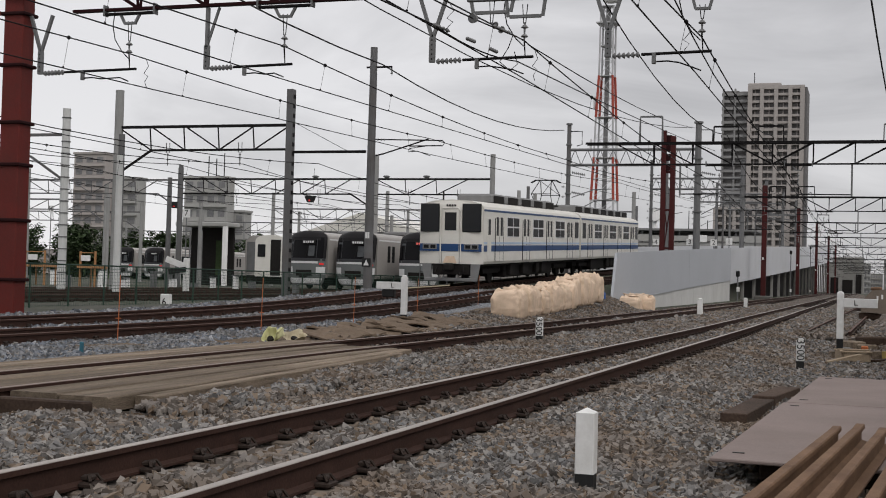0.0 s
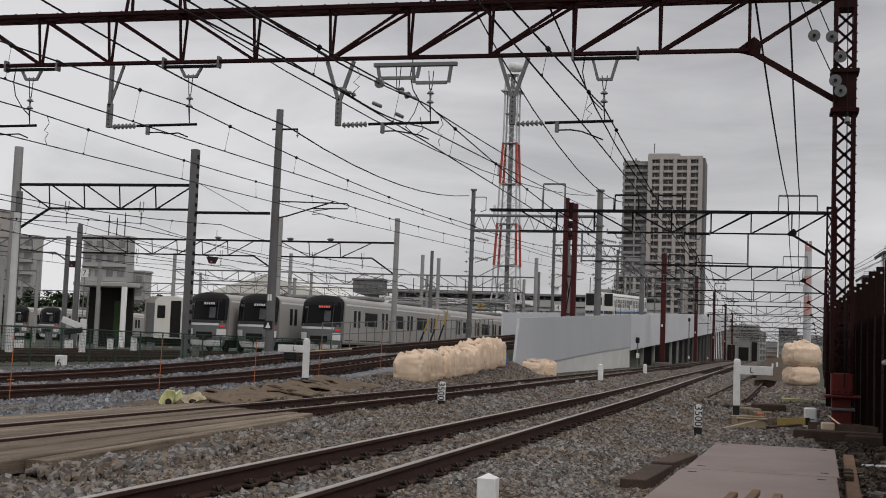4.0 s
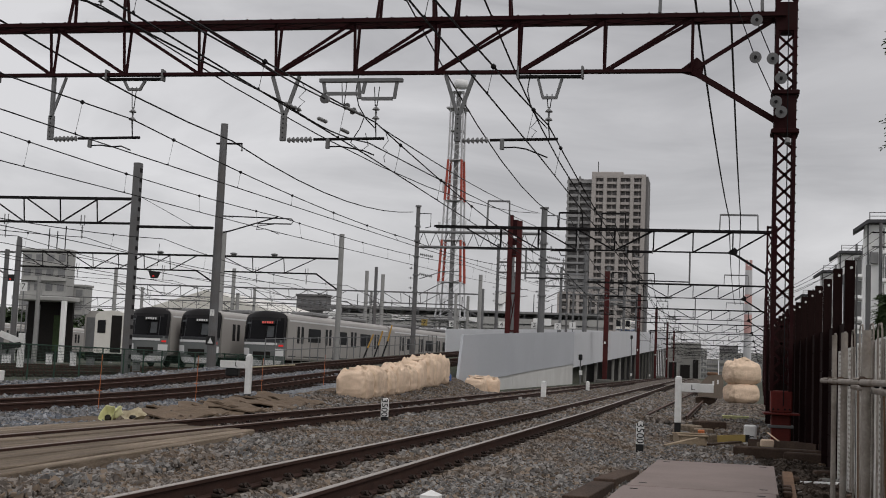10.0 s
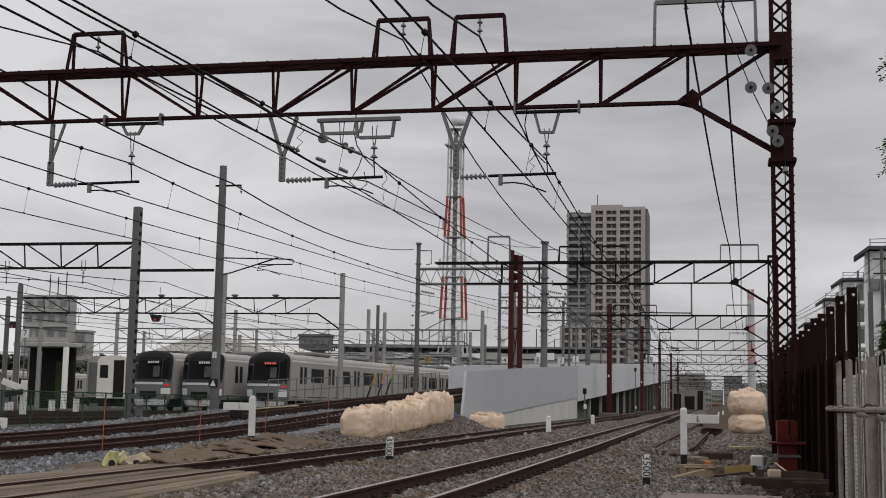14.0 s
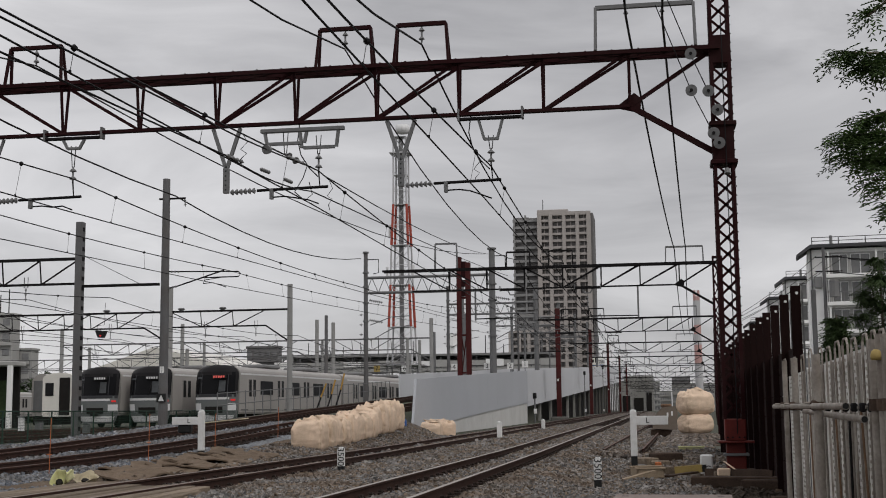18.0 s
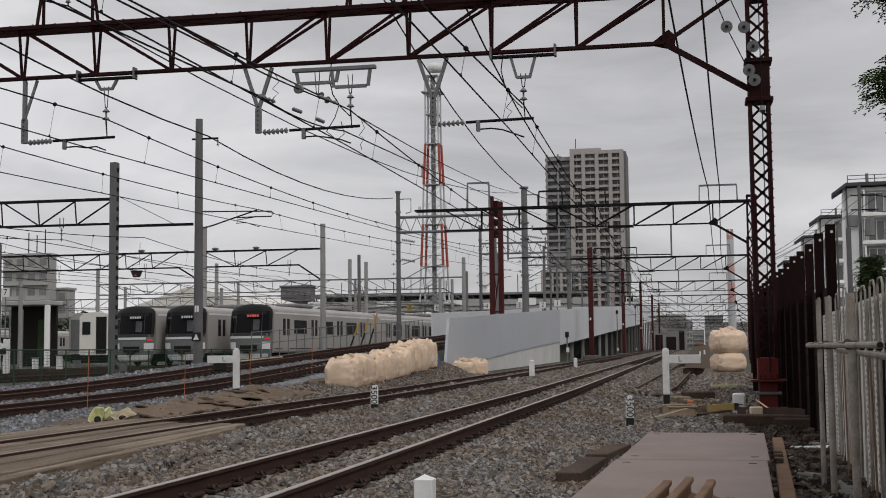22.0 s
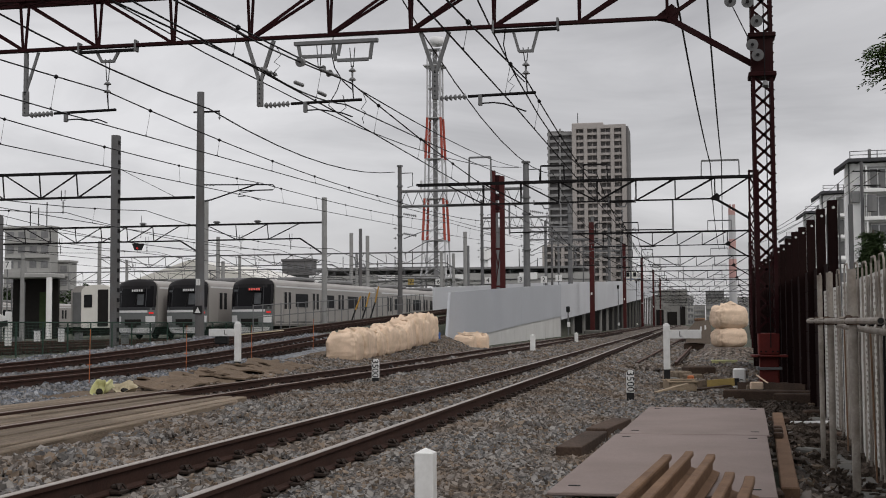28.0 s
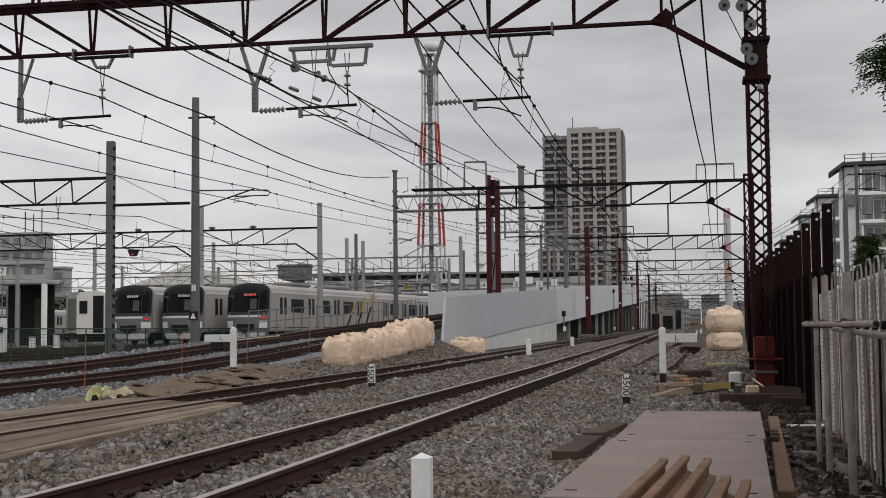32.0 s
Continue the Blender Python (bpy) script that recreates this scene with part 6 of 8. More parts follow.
for x, y, s, m in ((-0.35, 33.5, 0.4, M_oldwood), (0.0, 33.0, 0.3, M_oldwood), (-0.5, 30.8, 0.3, M_dark_conc), (0.15, 35.5, 0.5, M_darkwood), (0.75, 30.3, 0.3, M_darkwood)):
    solid("rubble_block", Geo().box((x, y, -0.42 + s * 0.25), (s * 1.6, s, s * 0.6), x * 3, chamfer=0.03), m, "broken block of rubble lying on the gravel", "rubble", "rubble")
solid("white_conduit", Geo().tube([(1.35, 18.6, -0.38), (1.6, 18.0, -0.33), (2.0, 18.3, -0.34)], 0.025, 6), M_white, "pale plastic conduit lying on the ground", "pipe")
solid("rusty_sheet", Geo().box((1.2, 13.2, -0.43), (0.42, 1.6, 0.03), -0.05, chamfer=0.01), M_darkwood, "damp dark board lying by the fence", "board")
solid("rusty_sheet", Geo().box((1.1, 10.4, -0.43), (0.55, 1.8, 0.03), -0.12, chamfer=0.01), M_darkwood, "dark board lying by the fence", "board")

t = thing("equipment_box", (0.05, 60.6, -0.3), "low grey sheet-metal box with white marks on the side track", "box")
part("case", Geo().add([(x, y, z) for y in (-0.6, 0.7) for x, z in ((-0.35, 0.45), (0.75, 0.38), (0.82, 1.5), (0.1, 1.42), (-0.35, 0.95))], [(0, 1, 2, 3, 4), (9, 8, 7, 6, 5)] + [(i, 5 + i, 5 + (i + 1) % 5, (i + 1) % 5) for i in range(5)]), M_case, t, "grey slanted case")
# dark block below the case
part("skid", Geo().box((0, 0.1, 0.26), (0.9, 1.0, 0.3), chamfer=0.03), M_darkwood, t)
for k, (x, z, h) in enumerate(((0.22, 0.98, 0.08), (0.34, 1.08, 0.2), (0.54, 1.14, 0.2))):
    part("mark_bar", Geo().box((x, -0.604, z), (0.08, 0.008, h)), M_white, t)
part("cover", Geo().box((0.3, 0.1, 1.5), (0.42, 0.6, 0.16), 0.2, chamfer=0.05), M_rust, t, "faded orange cover")

t = thing("broken_crate", (-0.28, 27.2, -0.4), "broken pale wooden crate lying on gravel", "crate", "", 12)
for x in (-0.26, 0.26):
    part("side_board", Geo().box((x, 0, 0.13), (0.05, 0.7, 0.22), chamfer=0.01), M_paleboard, t)
for y, z in ((-0.34, 0.22), (-0.05, 0.25), (0.3, 0.23)):
    part("slat", Geo().box((0, y, z), (0.62, 0.13, 0.035), 0.06 * y, chamfer=0.008), M_paleboard, t)
part("end_board", Geo().box((0, -0.36, 0.11), (0.5, 0.04, 0.16), chamfer=0.008), M_paleboard, t)
solid("loose_board", Geo().beam((-0.75, 26.0, -0.36), (-0.12, 26.3, -0.2), 0.16, 0.035), M_paleboard, "pale splintered board leaning on the gravel", "board", "loose boards")
solid("loose_board", Geo().beam((0.1, 27.0, -0.35), (0.75, 27.8, -0.3), 0.14, 0.04), M_darkwood, "dark board lying on the gravel", "board", "loose boards")
solid("steel_channel", Geo().sweep([(-0.14, -0.1), (0.14, -0.1), (0.14, 0.1), (0.11, 0.1), (0.11, -0.07), (-0.11, -0.07), (-0.11, 0.1), (-0.14, 0.1)], [(0.95, 25.6, -0.22), (2.1, 24.2, -0.2)]), M_darkwood, "dark rusty steel channel at the mast foot", "steel channel")

# ---- pile wall and pipe fence on the near side ----


def pile_wall():
    t = thing("pile_wall", (0, 0, 0), "row of dark rust-brown steel piles with boards between", "pile wall")
    for i in range(15):
        y = 19.33 + 1.72 * i
        x = 2.04
        top = 2.81 + 0.02 * math.sin(i * 1.9)
        p = Geo()
        w, d, k = 0.135, 0.13, 0.016
        prof = [(-w / 2, -d / 2), (w / 2, -d / 2), (w / 2, -d / 2 + k), (k / 2, -d / 2 + k), (k / 2, d / 2 - k), (w / 2, d / 2 - k), (w / 2, d / 2), (-w / 2, d / 2), (-w / 2, d / 2 - k), (-k / 2, d / 2 - k), (-k / 2, -d / 2 + k), (-w / 2, -d / 2 + k)]
        p.add([(x + a, y + b, z) for z in (-0.6, top) for a, b in prof], [(j, (j + 1) % 12, 12 + (j + 1) % 12, 12 + j) for j in range(12)] + [tuple(range(11, -1, -1)), tuple(range(12, 24))])
        pl = part("pile", p, M_pile, t)
        part("hole", Geo().cyl((x + 0.015, y - 0.071, top - 0.11), (x + 0.015, y - 0.067, top - 0.11), 0.022, n=10), M_white, pl)
        for k2 in range(7):
            part("lagging_board", Geo().box((x + 0.05, y + 0.86, -0.4 + k2 * 0.36), (0.05, 1.6, 0.35), chamfer=0.006), M_pile, t)
        part("edge_angle", Geo().box((x + 0.10, y + 0.02, 1.1), (0.026, 0.03, 3.3)), M_galv, t, "pale grey edge angle")
    for x, y, top in ((2.26, 19.0, 2.72),):
        part("guide_post", Geo().box((x, y, top / 2 - 0.3), (0.06, 0.1, top + 0.6), chamfer=0.006), M_galv, t, "pale grey guide post")


pile_wall()


def pipe_fence():
    t = thing("pipe_fence", (0, 0, 0), "makeshift fence of steel tubes and white punched panels", "fence")
    rnd = random.Random(9)
    ys = [1.23 / (0.0887 + 0.0066 * k) for k in range(-4, 17)]
    for k, y in enumerate(ys):
        x = 1.23 + 0.035 * y
        ln = min(ys[k] - ys[k + 1] if k + 1 < len(ys) else 0.35, 0.85)
        top = 1.52 + 0.0185 * (y - 10) + rnd.uniform(-0.02, 0.02)
        lean = rnd.uniform(-0.012, 0.012)
        w = min(0.3, ln * 0.45)
        part("hooked_tube", Geo().tube([(x - 0.03, y - w / 2, -0.55), (x - 0.03 + lean, y - w / 2, top), (x - 0.03 + lean, y - w * 0.3, top + 0.05), (x - 0.03 + lean, y + w * 0.3, top + 0.05), (x - 0.03 + lean, y + w / 2, top), (x - 0.03, y + w / 2, top - 1.9)], 0.0105, 7), M_scaf, t)
        part("flat_upright", Geo().box((x + 0.004, y - ln * 0.78, 0.45 + 0.02 * math.sin(k * 2.3)), (0.012, ln * 0.24, 2.04), chamfer=0.006), M_scaf, t, "weathered flat steel upright")
        pn = part("punched_panel", Geo().box((x + 0.02, y - ln * 0.5, 0.5), (0.02, ln * 0.9, 1.98), chamfer=0.004), M_mesh_strip, t, "white punched metal panel")
        g = Geo()
        for r in range(32):
            for c in range(3):
                g.box((x + 0.0085, y - ln * 0.5 + (c - 1) * ln * 0.19 + (ln * 0.05 if r % 2 else 0), -0.42 + r * 0.06), (0.004, ln * 0.075, 0.026))
        stuff("punching", g, M_scaf, pn)
        if k % 3 == 0:
            part("thin_rod", Geo().cyl((x - 0.07, y + 0.02, 1.0), (x - 0.1 + lean, y - 0.45, -0.5), 0.009, n=6), M_rust, t)
        elif k % 3 == 1:
            part("dark_rod", Geo().cyl((x - 0.06, y - 0.2, 0.95), (x - 0.07, y - 0.25, -0.5), 0.012, n=6), M_dark_steel, t)
        cl = part("clip", Geo().box((x - 0.06, y, 1.02), (0.05, 0.09, 0.07), chamfer=0.012), M_dark_steel, t)
        part("bolt", Geo().cyl((x - 0.1, y, 1.02), (x - 0.02, y, 1.02), 0.014, n=6), M_scaf, cl)
    for x, y, r, top in ((1.30, 13.66, 0.026, 1.51), (1.30, 12.7, 0.032, 1.5), (1.30, 10.96, 0.034, 1.46), (1.30, 8.1, 0.03, 1.43), (1.31, 7.86, 0.034, 1.45), (1.30, 7.64, 0.03, 1.42), (1.32, 7.4, 0.034, 1.46)):
        st = part("stout_tube", Geo().cyl((x, y, -0.6), (x, y, top), r, n=14), M_scaf, t, "stout upright tube")
        part("collar", Geo().cyl((x, y, 1.0), (x, y, 1.07), r + 0.012, n=12), M_darkwood, st)
    for pts in ([(1.255, 14.5, 1.04), (1.255, 11.5, 1.035), (1.255, 9.05, 1.03)], [(1.37, 12.6, 0.99), (1.36, 10.8, 0.965), (1.35, 8.9, 0.94)]):
        part("rail_tube", Geo().tube(pts, 0.026, 10), M_scaf, t)
        e = Vector(pts[-1])
        part("tube_mouth", Geo().cyl(e, e + Vector((0, -0.003, 0)), 0.021, n=10), M_black, t)
    for yy in (13.66, 12.7, 10.96):
        c = part("coupler", Geo().box((1.275, yy, 1.04), (0.085, 0.085, 0.085), chamfer=0.02), M_darkwood, t)
        part("coupler_bolt", Geo().cyl((1.19, yy, 1.06), (1.33, yy, 1.06), 0.012, n=6), M_scaf, c)
    t2 = thing("kerb_row", (0, 0, 0), "rough concrete kerb blocks under the pipe fence", "kerb")
    for i in range(10):
        part("kerb_block", Geo().box((1.52 + 0.03 * (13 - i) - 0.4, 13.6 - i, -0.42), (0.22, 0.9, 0.12), 0.04 * math.sin(i * 2), chamfer=0.02), M_dark_conc, t2)
    lamp = thing("warning_lamp", (1.27, 7.82, 1.32), "small yellow warning lamp hooked on the fence", "lamp")
    part("dome", Geo().lathe((0, 0, 0), [(0.03, -0.025), (0.034, 0.0), (0.028, 0.025), (0.012, 0.038)], 12), M_yellow, lamp, smooth=True)
    part("hook", Geo().tube([(0.05, 0, -0.02), (0.06, 0.02, 0.08), (0.03, 0.04, 0.1)], 0.008, 5), M_dark_steel, lamp)


pipe_fence()

# ---- trains ----


def car_shell(y0, y1, w, zb, zs, zr):
    """Body of a rail car: straight sides, rounded roof edges."""
    h = w / 2
    prof = [(-h + 0.06, zb), (h - 0.06, zb), (h, zb + 0.12), (h, zs), (h - 0.05, zs + 0.14), (h - 0.2, zs + 0.26), (h - 0.6, zr - 0.06), (0.0, zr), (-h + 0.6, zr - 0.06), (-h + 0.2, zs + 0.26), (-h + 0.05, zs + 0.14), (-h, zs), (-h, zb + 0.12)]
    return Geo().sweep(prof, [(0, y0, 0), (0, y1, 0)])


def bogie(parent, y):
    b = part("bogie", Geo().box((0, y, 0.62), (2.0, 2.6, 0.25), chamfer=0.04), M_under, parent)
    for yy in (y - 1.05, y + 1.05):
        for s in (-1, 1):
            part("wheel", Geo().cyl((s * 0.52, yy, 0.43), (s * 0.64, yy, 0.43), 0.43, n=18), M_under, b)
    return b


def white_train():
    t = thing("commuter_train", (0, 0, 0), "cream two-car commuter train with a blue waist stripe", "train")
    W, ZB, ZS, ZR = 2.98, 0.96, 3.38, 3.82
    rnd = random.Random(3)
    for c in range(2):
        y0 = c * 20.2
        ya, yb = y0 + (0.12 if c == 0 else 0.0), y0 + 19.7
        body = part("car_body", car_shell(ya, yb, W, ZB, ZS, ZR), M_cream, t, "cream car body")
        for s in (-1, 1):
            x = s * W / 2
            part("blue_stripe", Geo().box((x + s * 0.003, (ya + yb) / 2, 1.66), (0.012, yb - ya - 0.05, 0.27)), M_blue, body)
            part("light_stripe", Geo().box((x + s * 0.003, (ya + yb) / 2, 1.90), (0.012, yb - ya - 0.05, 0.10)), M_lightblue, body)
            part("upper_stripe", Geo().box((x + s * 0.003, (ya + yb) / 2, 3.35), (0.012, yb - ya - 0.05, 0.09)), M_blue, body)
            doors = [y0 + 2.55 + 4.87 * k for k in range(4)]
            for d in doors:
                dr = part("side_door", Geo().box((x + s * 0.012, d, 2.05), (0.03, 1.3, 1.95), chamfer=0.012), M_cream, body)
                part("door_rebate", Geo().box((x + s * 0.02, d, 2.05), (0.022, 0.02, 1.95)), M_under, dr)
                for q in (-0.33, 0.33):
                    part("door_window", Geo().box((x + s * 0.026, d + q, 2.66), (0.016, 0.34, 0.84), chamfer=0.007), M_trainwin, dr)
                part("door_edge", Geo().box((x + s * 0.02, d - 0.67, 2.05), (0.022, 0.03, 1.95)), M_under, dr)
                part("door_stripe", Geo().box((x + s * 0.03, d, 1.66), (0.014, 1.28, 0.27)), M_blue, dr)
                part("door_line", Geo().box((x + s * 0.03, d, 1.90), (0.014, 1.28, 0.10)), M_lightblue, dr)
                part("door_edge", Geo().box((x + s * 0.02, d + 0.67, 2.05), (0.022, 0.03, 1.95)), M_under, dr)
            for a, b in zip(doors[:-1], doors[1:]):
                m = (a + b) / 2
                wn_ = part("side_window", Geo().box((x + s * 0.006, m, 2.66), (0.02, 2.2, 0.96), chamfer=0.008), M_facewhite, body)
                for q in (-0.54, 0.54):
                    for zq in (2.42, 2.89):
                        part("pane", Geo().box((x + s * 0.016, m + q, zq), (0.016, 0.98, 0.4), chamfer=0.006), M_trainwin, wn_)
            e = part("side_window", Geo().box((x + s * 0.006, yb - 0.75, 2.66), (0.02, 0.9, 0.92), chamfer=0.008), M_trainwin, body)
            e = part("cab_door", Geo().box((x + s * 0.008, y0 + 0.95, 2.1), (0.02, 0.62, 1.9), chamfer=0.008), M_cream, body) if c == 0 else part("side_window", Geo().box((x + s * 0.006, y0 + 0.85, 2.66), (0.02, 0.9, 0.92), chamfer=0.008), M_trainwin, body)
            if c == 0:
                part("pane", Geo().box((x + s * 0.018, y0 + 0.95, 2.62), (0.016, 0.36, 0.7), chamfer=0.006), M_trainwin, e)
        for k in range(1 if c == 0 else 0, 7):
            if c == 0 and k == 6:
                continue
            cu = part("cooling_unit", Geo().box((0, y0 + 2.0 + 2.55 * k, ZR + 0.15), (1.75, 2.1, 0.46), chamfer=0.09), M_roofgrey, body, "grey roof cooling unit")
            part("cooling_grille", Geo().box((0.885, y0 + 2.0 + 2.55 * k, ZR + 0.13), (0.02, 1.75, 0.34)), M_under, cu)
            # black box in the gap behind each cooling unit
            part("gap_filler", Geo().box((0, y0 + 3.28 + 2.55 * k, ZR + 0.08), (1.3, 0.36, 0.3)), M_under, body)
        for k in range(9):
            w = rnd.uniform(0.9, 1.9)
            part("equipment_box", Geo().box((rnd.choice((-0.85, 0.85)), y0 + 4.6 + 1.25 * k, 0.66), (0.8, w * 0.6, 0.52), chamfer=0.03), M_under, body)
        part("sole_bar", Geo().box((0, (ya + yb) / 2, 0.9), (2.3, yb - ya - 0.4, 0.12)), M_under, body)
        # black filler boxes added for the darkness below the floor
        part("equipment_bay", Geo().box((0, (ya + yb) / 2, 0.58), (2.1, 9.6, 0.62), chamfer=0.05), M_under, body, "black underfloor equipment")
        part("gear_shade", Geo().box((0, (ya + yb) / 2, 0.72), (1.7, yb - ya - 1.2, 0.36)), M_under, body)
        bogie(t, y0 + 3.0)
        bogie(t, y0 + 16.8)
        if c == 0:
            part("gangway", Geo().box((0, yb + 0.25, 2.15), (1.3, 0.55, 2.2), chamfer=0.05), M_under, t)
    # pantograph on the first car
    PY = 17.4
    pg = part("pantograph", Geo().box((0, PY, ZR + 0.2), (1.2, 1.2, 0.08)), M_dark_steel, t, "raised diamond pantograph")
    for q in (-1, 1):
        for s in (-1, 1):
            part("frame_tube", Geo().tube([(s * 0.5, PY + q * 0.55, ZR + 0.25), (s * 0.55, PY + q * 1.15, ZR + 0.85), (s * 0.34, PY + q * 0.12, ZR + 1.62)], 0.028, 5), M_dark_steel, pg)
        part("cross_tube", Geo().tube([(-0.55, PY + q * 1.15, ZR + 0.85), (0.55, PY + q * 1.15, ZR + 0.85)], 0.022, 5), M_dark_steel, pg)
        part("cross_tube", Geo().tube([(-0.55 * q, PY + 1.15, ZR + 0.85), (0.34 * q, PY + 0.12, ZR + 1.62)], 0.016, 5), M_dark_steel, pg)
        part("insulator_foot", Geo().cyl((q * 0.5, PY, ZR), (q * 0.5, PY, ZR + 0.22), 0.07, n=8), M_porcelain, pg)
        part("collector", Geo().tube([(-0.85, PY + q * 0.14, ZR + 1.52), (-0.6, PY + q * 0.14, ZR + 1.67), (0.6, PY + q * 0.14, ZR + 1.67), (0.85, PY + q * 0.14, ZR + 1.52)], 0.03, 5), M_dark_steel, pg)
    # the end that faces back down the line
    h = W / 2
    f = Geo()
    rows = [(ZB, 0.0), (1.5, -0.02), (2.2, -0.03), (2.9, -0.02), (3.38, 0.0), (3.62, 0.05), (3.76, 0.1)]
    half = [h - 0.01, h - 0.01, h - 0.01, h - 0.02, h - 0.06, h - 0.3, h - 0.75]
    xs = [-1, -0.93, -0.45, 0, 0.45, 0.93, 1]
    for (z, dy), hw in zip(rows, half):
        for u in xs:
            f.v.append((u * hw, 0.12 + dy - 0.12 * (1 - abs(u) ** 6), z))
    n = len(xs)
    f.f = [(j * n + i, j * n + i + 1, (j + 1) * n + i + 1, (j + 1) * n + i) for j in range(len(rows) - 1) for i in range(n - 1)]
    face = part("cab_front", f, M_cream, t, "cream flat cab front", smooth=True)
    part("waist_band", Geo().box((0, -0.03, 1.68), (W - 0.1, 0.02, 0.33), chamfer=0.006), M_blue, face)
    for s in (-1, 1):
        wnd = part("cab_window", Geo().box((s * 0.97, -0.035, 3.0), (0.82, 0.03, 1.2), chamfer=0.012), M_glass, face, "large dark cab window")
        part("window_trim", Geo().box((s * 0.97, -0.028, 3.0), (0.88, 0.02, 1.26), chamfer=0.006), M_under, face)
        part("lamp_cluster", Geo().box((s * 0.97, -0.045, 1.72), (0.66, 0.03, 0.24), chamfer=0.012), M_roofgrey, face, "grey lamp surround")
        for q in (-0.16, 0.16):
            part("lamp", Geo().box((s * 0.97 + q, -0.062, 1.72), (0.24, 0.02, 0.15), chamfer=0.008), M_trainwin, face)
    dr = part("end_door", Geo().box((0, -0.04, 2.16), (0.80, 0.04, 2.4), chamfer=0.015), M_cream, face, "cream end door")
    part("door_surround", Geo().tube([(-0.47, -0.05, 0.98), (-0.47, -0.05, 3.28), (-0.36, -0.05, 3.42), (0.36, -0.05, 3.42), (0.47, -0.05, 3.28), (0.47, -0.05, 0.98)], 0.03, 6), M_cream, face)
    part("door_window", Geo().box((0, -0.066, 2.84), (0.54, 0.014, 0.8), chamfer=0.006), M_glass, dr)
    part("door_band", Geo().box((0, -0.066, 1.68), (0.78, 0.012, 0.33)), M_blue, dr)
    part("step_plate", Geo().add([(-0.32, -0.11, 1.0), (0.32, -0.11, 1.0), (0.2, -0.075, 1.3), (-0.2, -0.075, 1.3)], [(0, 1, 2, 3)]), M_bag, face, "buff step plate")
    for k in range(4):
        part("number_bar", Geo().box((-0.18 + 0.12 * k, 0.0, 3.55), (0.08, 0.012, 0.09)), M_dark_steel, face)
    part("aerial", Geo().cyl((-0.6, 0.7, ZR), (-0.6, 0.7, ZR + 0.4), 0.04, n=6), M_under, t)
    for s in (-1, 1):
        part("end_skirt", Geo().add([(s * a, yy, z) for yy in (0.05, 0.14) for a, z in ((0.92, 0.22), (1.22, 0.22), (1.36, 0.96), (0.92, 0.96))], [(0, 1, 2, 3), (7, 6, 5, 4), (0, 4, 5, 1), (1, 5, 6, 2), (2, 6, 7, 3), (3, 7, 4, 0)]), M_roofgrey, face, "grey steel skirt plate")
        part("skirt_post", Geo().box((s * 0.34, 0.09, 0.55), (0.05, 0.08, 0.7)), M_roofgrey, face)
        part("brake_hose", Geo().tube([(s * 0.6, -0.05, 0.85), (s * 0.66, -0.16, 0.6), (s * 0.5, -0.18, 0.45), (s * 0.45, -0.05, 0.6)], 0.03, 6), M_under, face)
    part("buffer_beam", Geo().box((0, 0.1, 0.72), (1.7, 0.2, 0.5), chamfer=0.04), M_under, face)
    part("coupler", Geo().box((0, -0.25, 0.82), (0.36, 0.6, 0.32), chamfer=0.06), M_under, face, "black coupler head")
    part("rail_guard", Geo().box((0, 0.1, 0.26), (2.44, 0.14, 0.16), chamfer=0.03), M_roofgrey, face)
    return t


rolling_train = white_train()


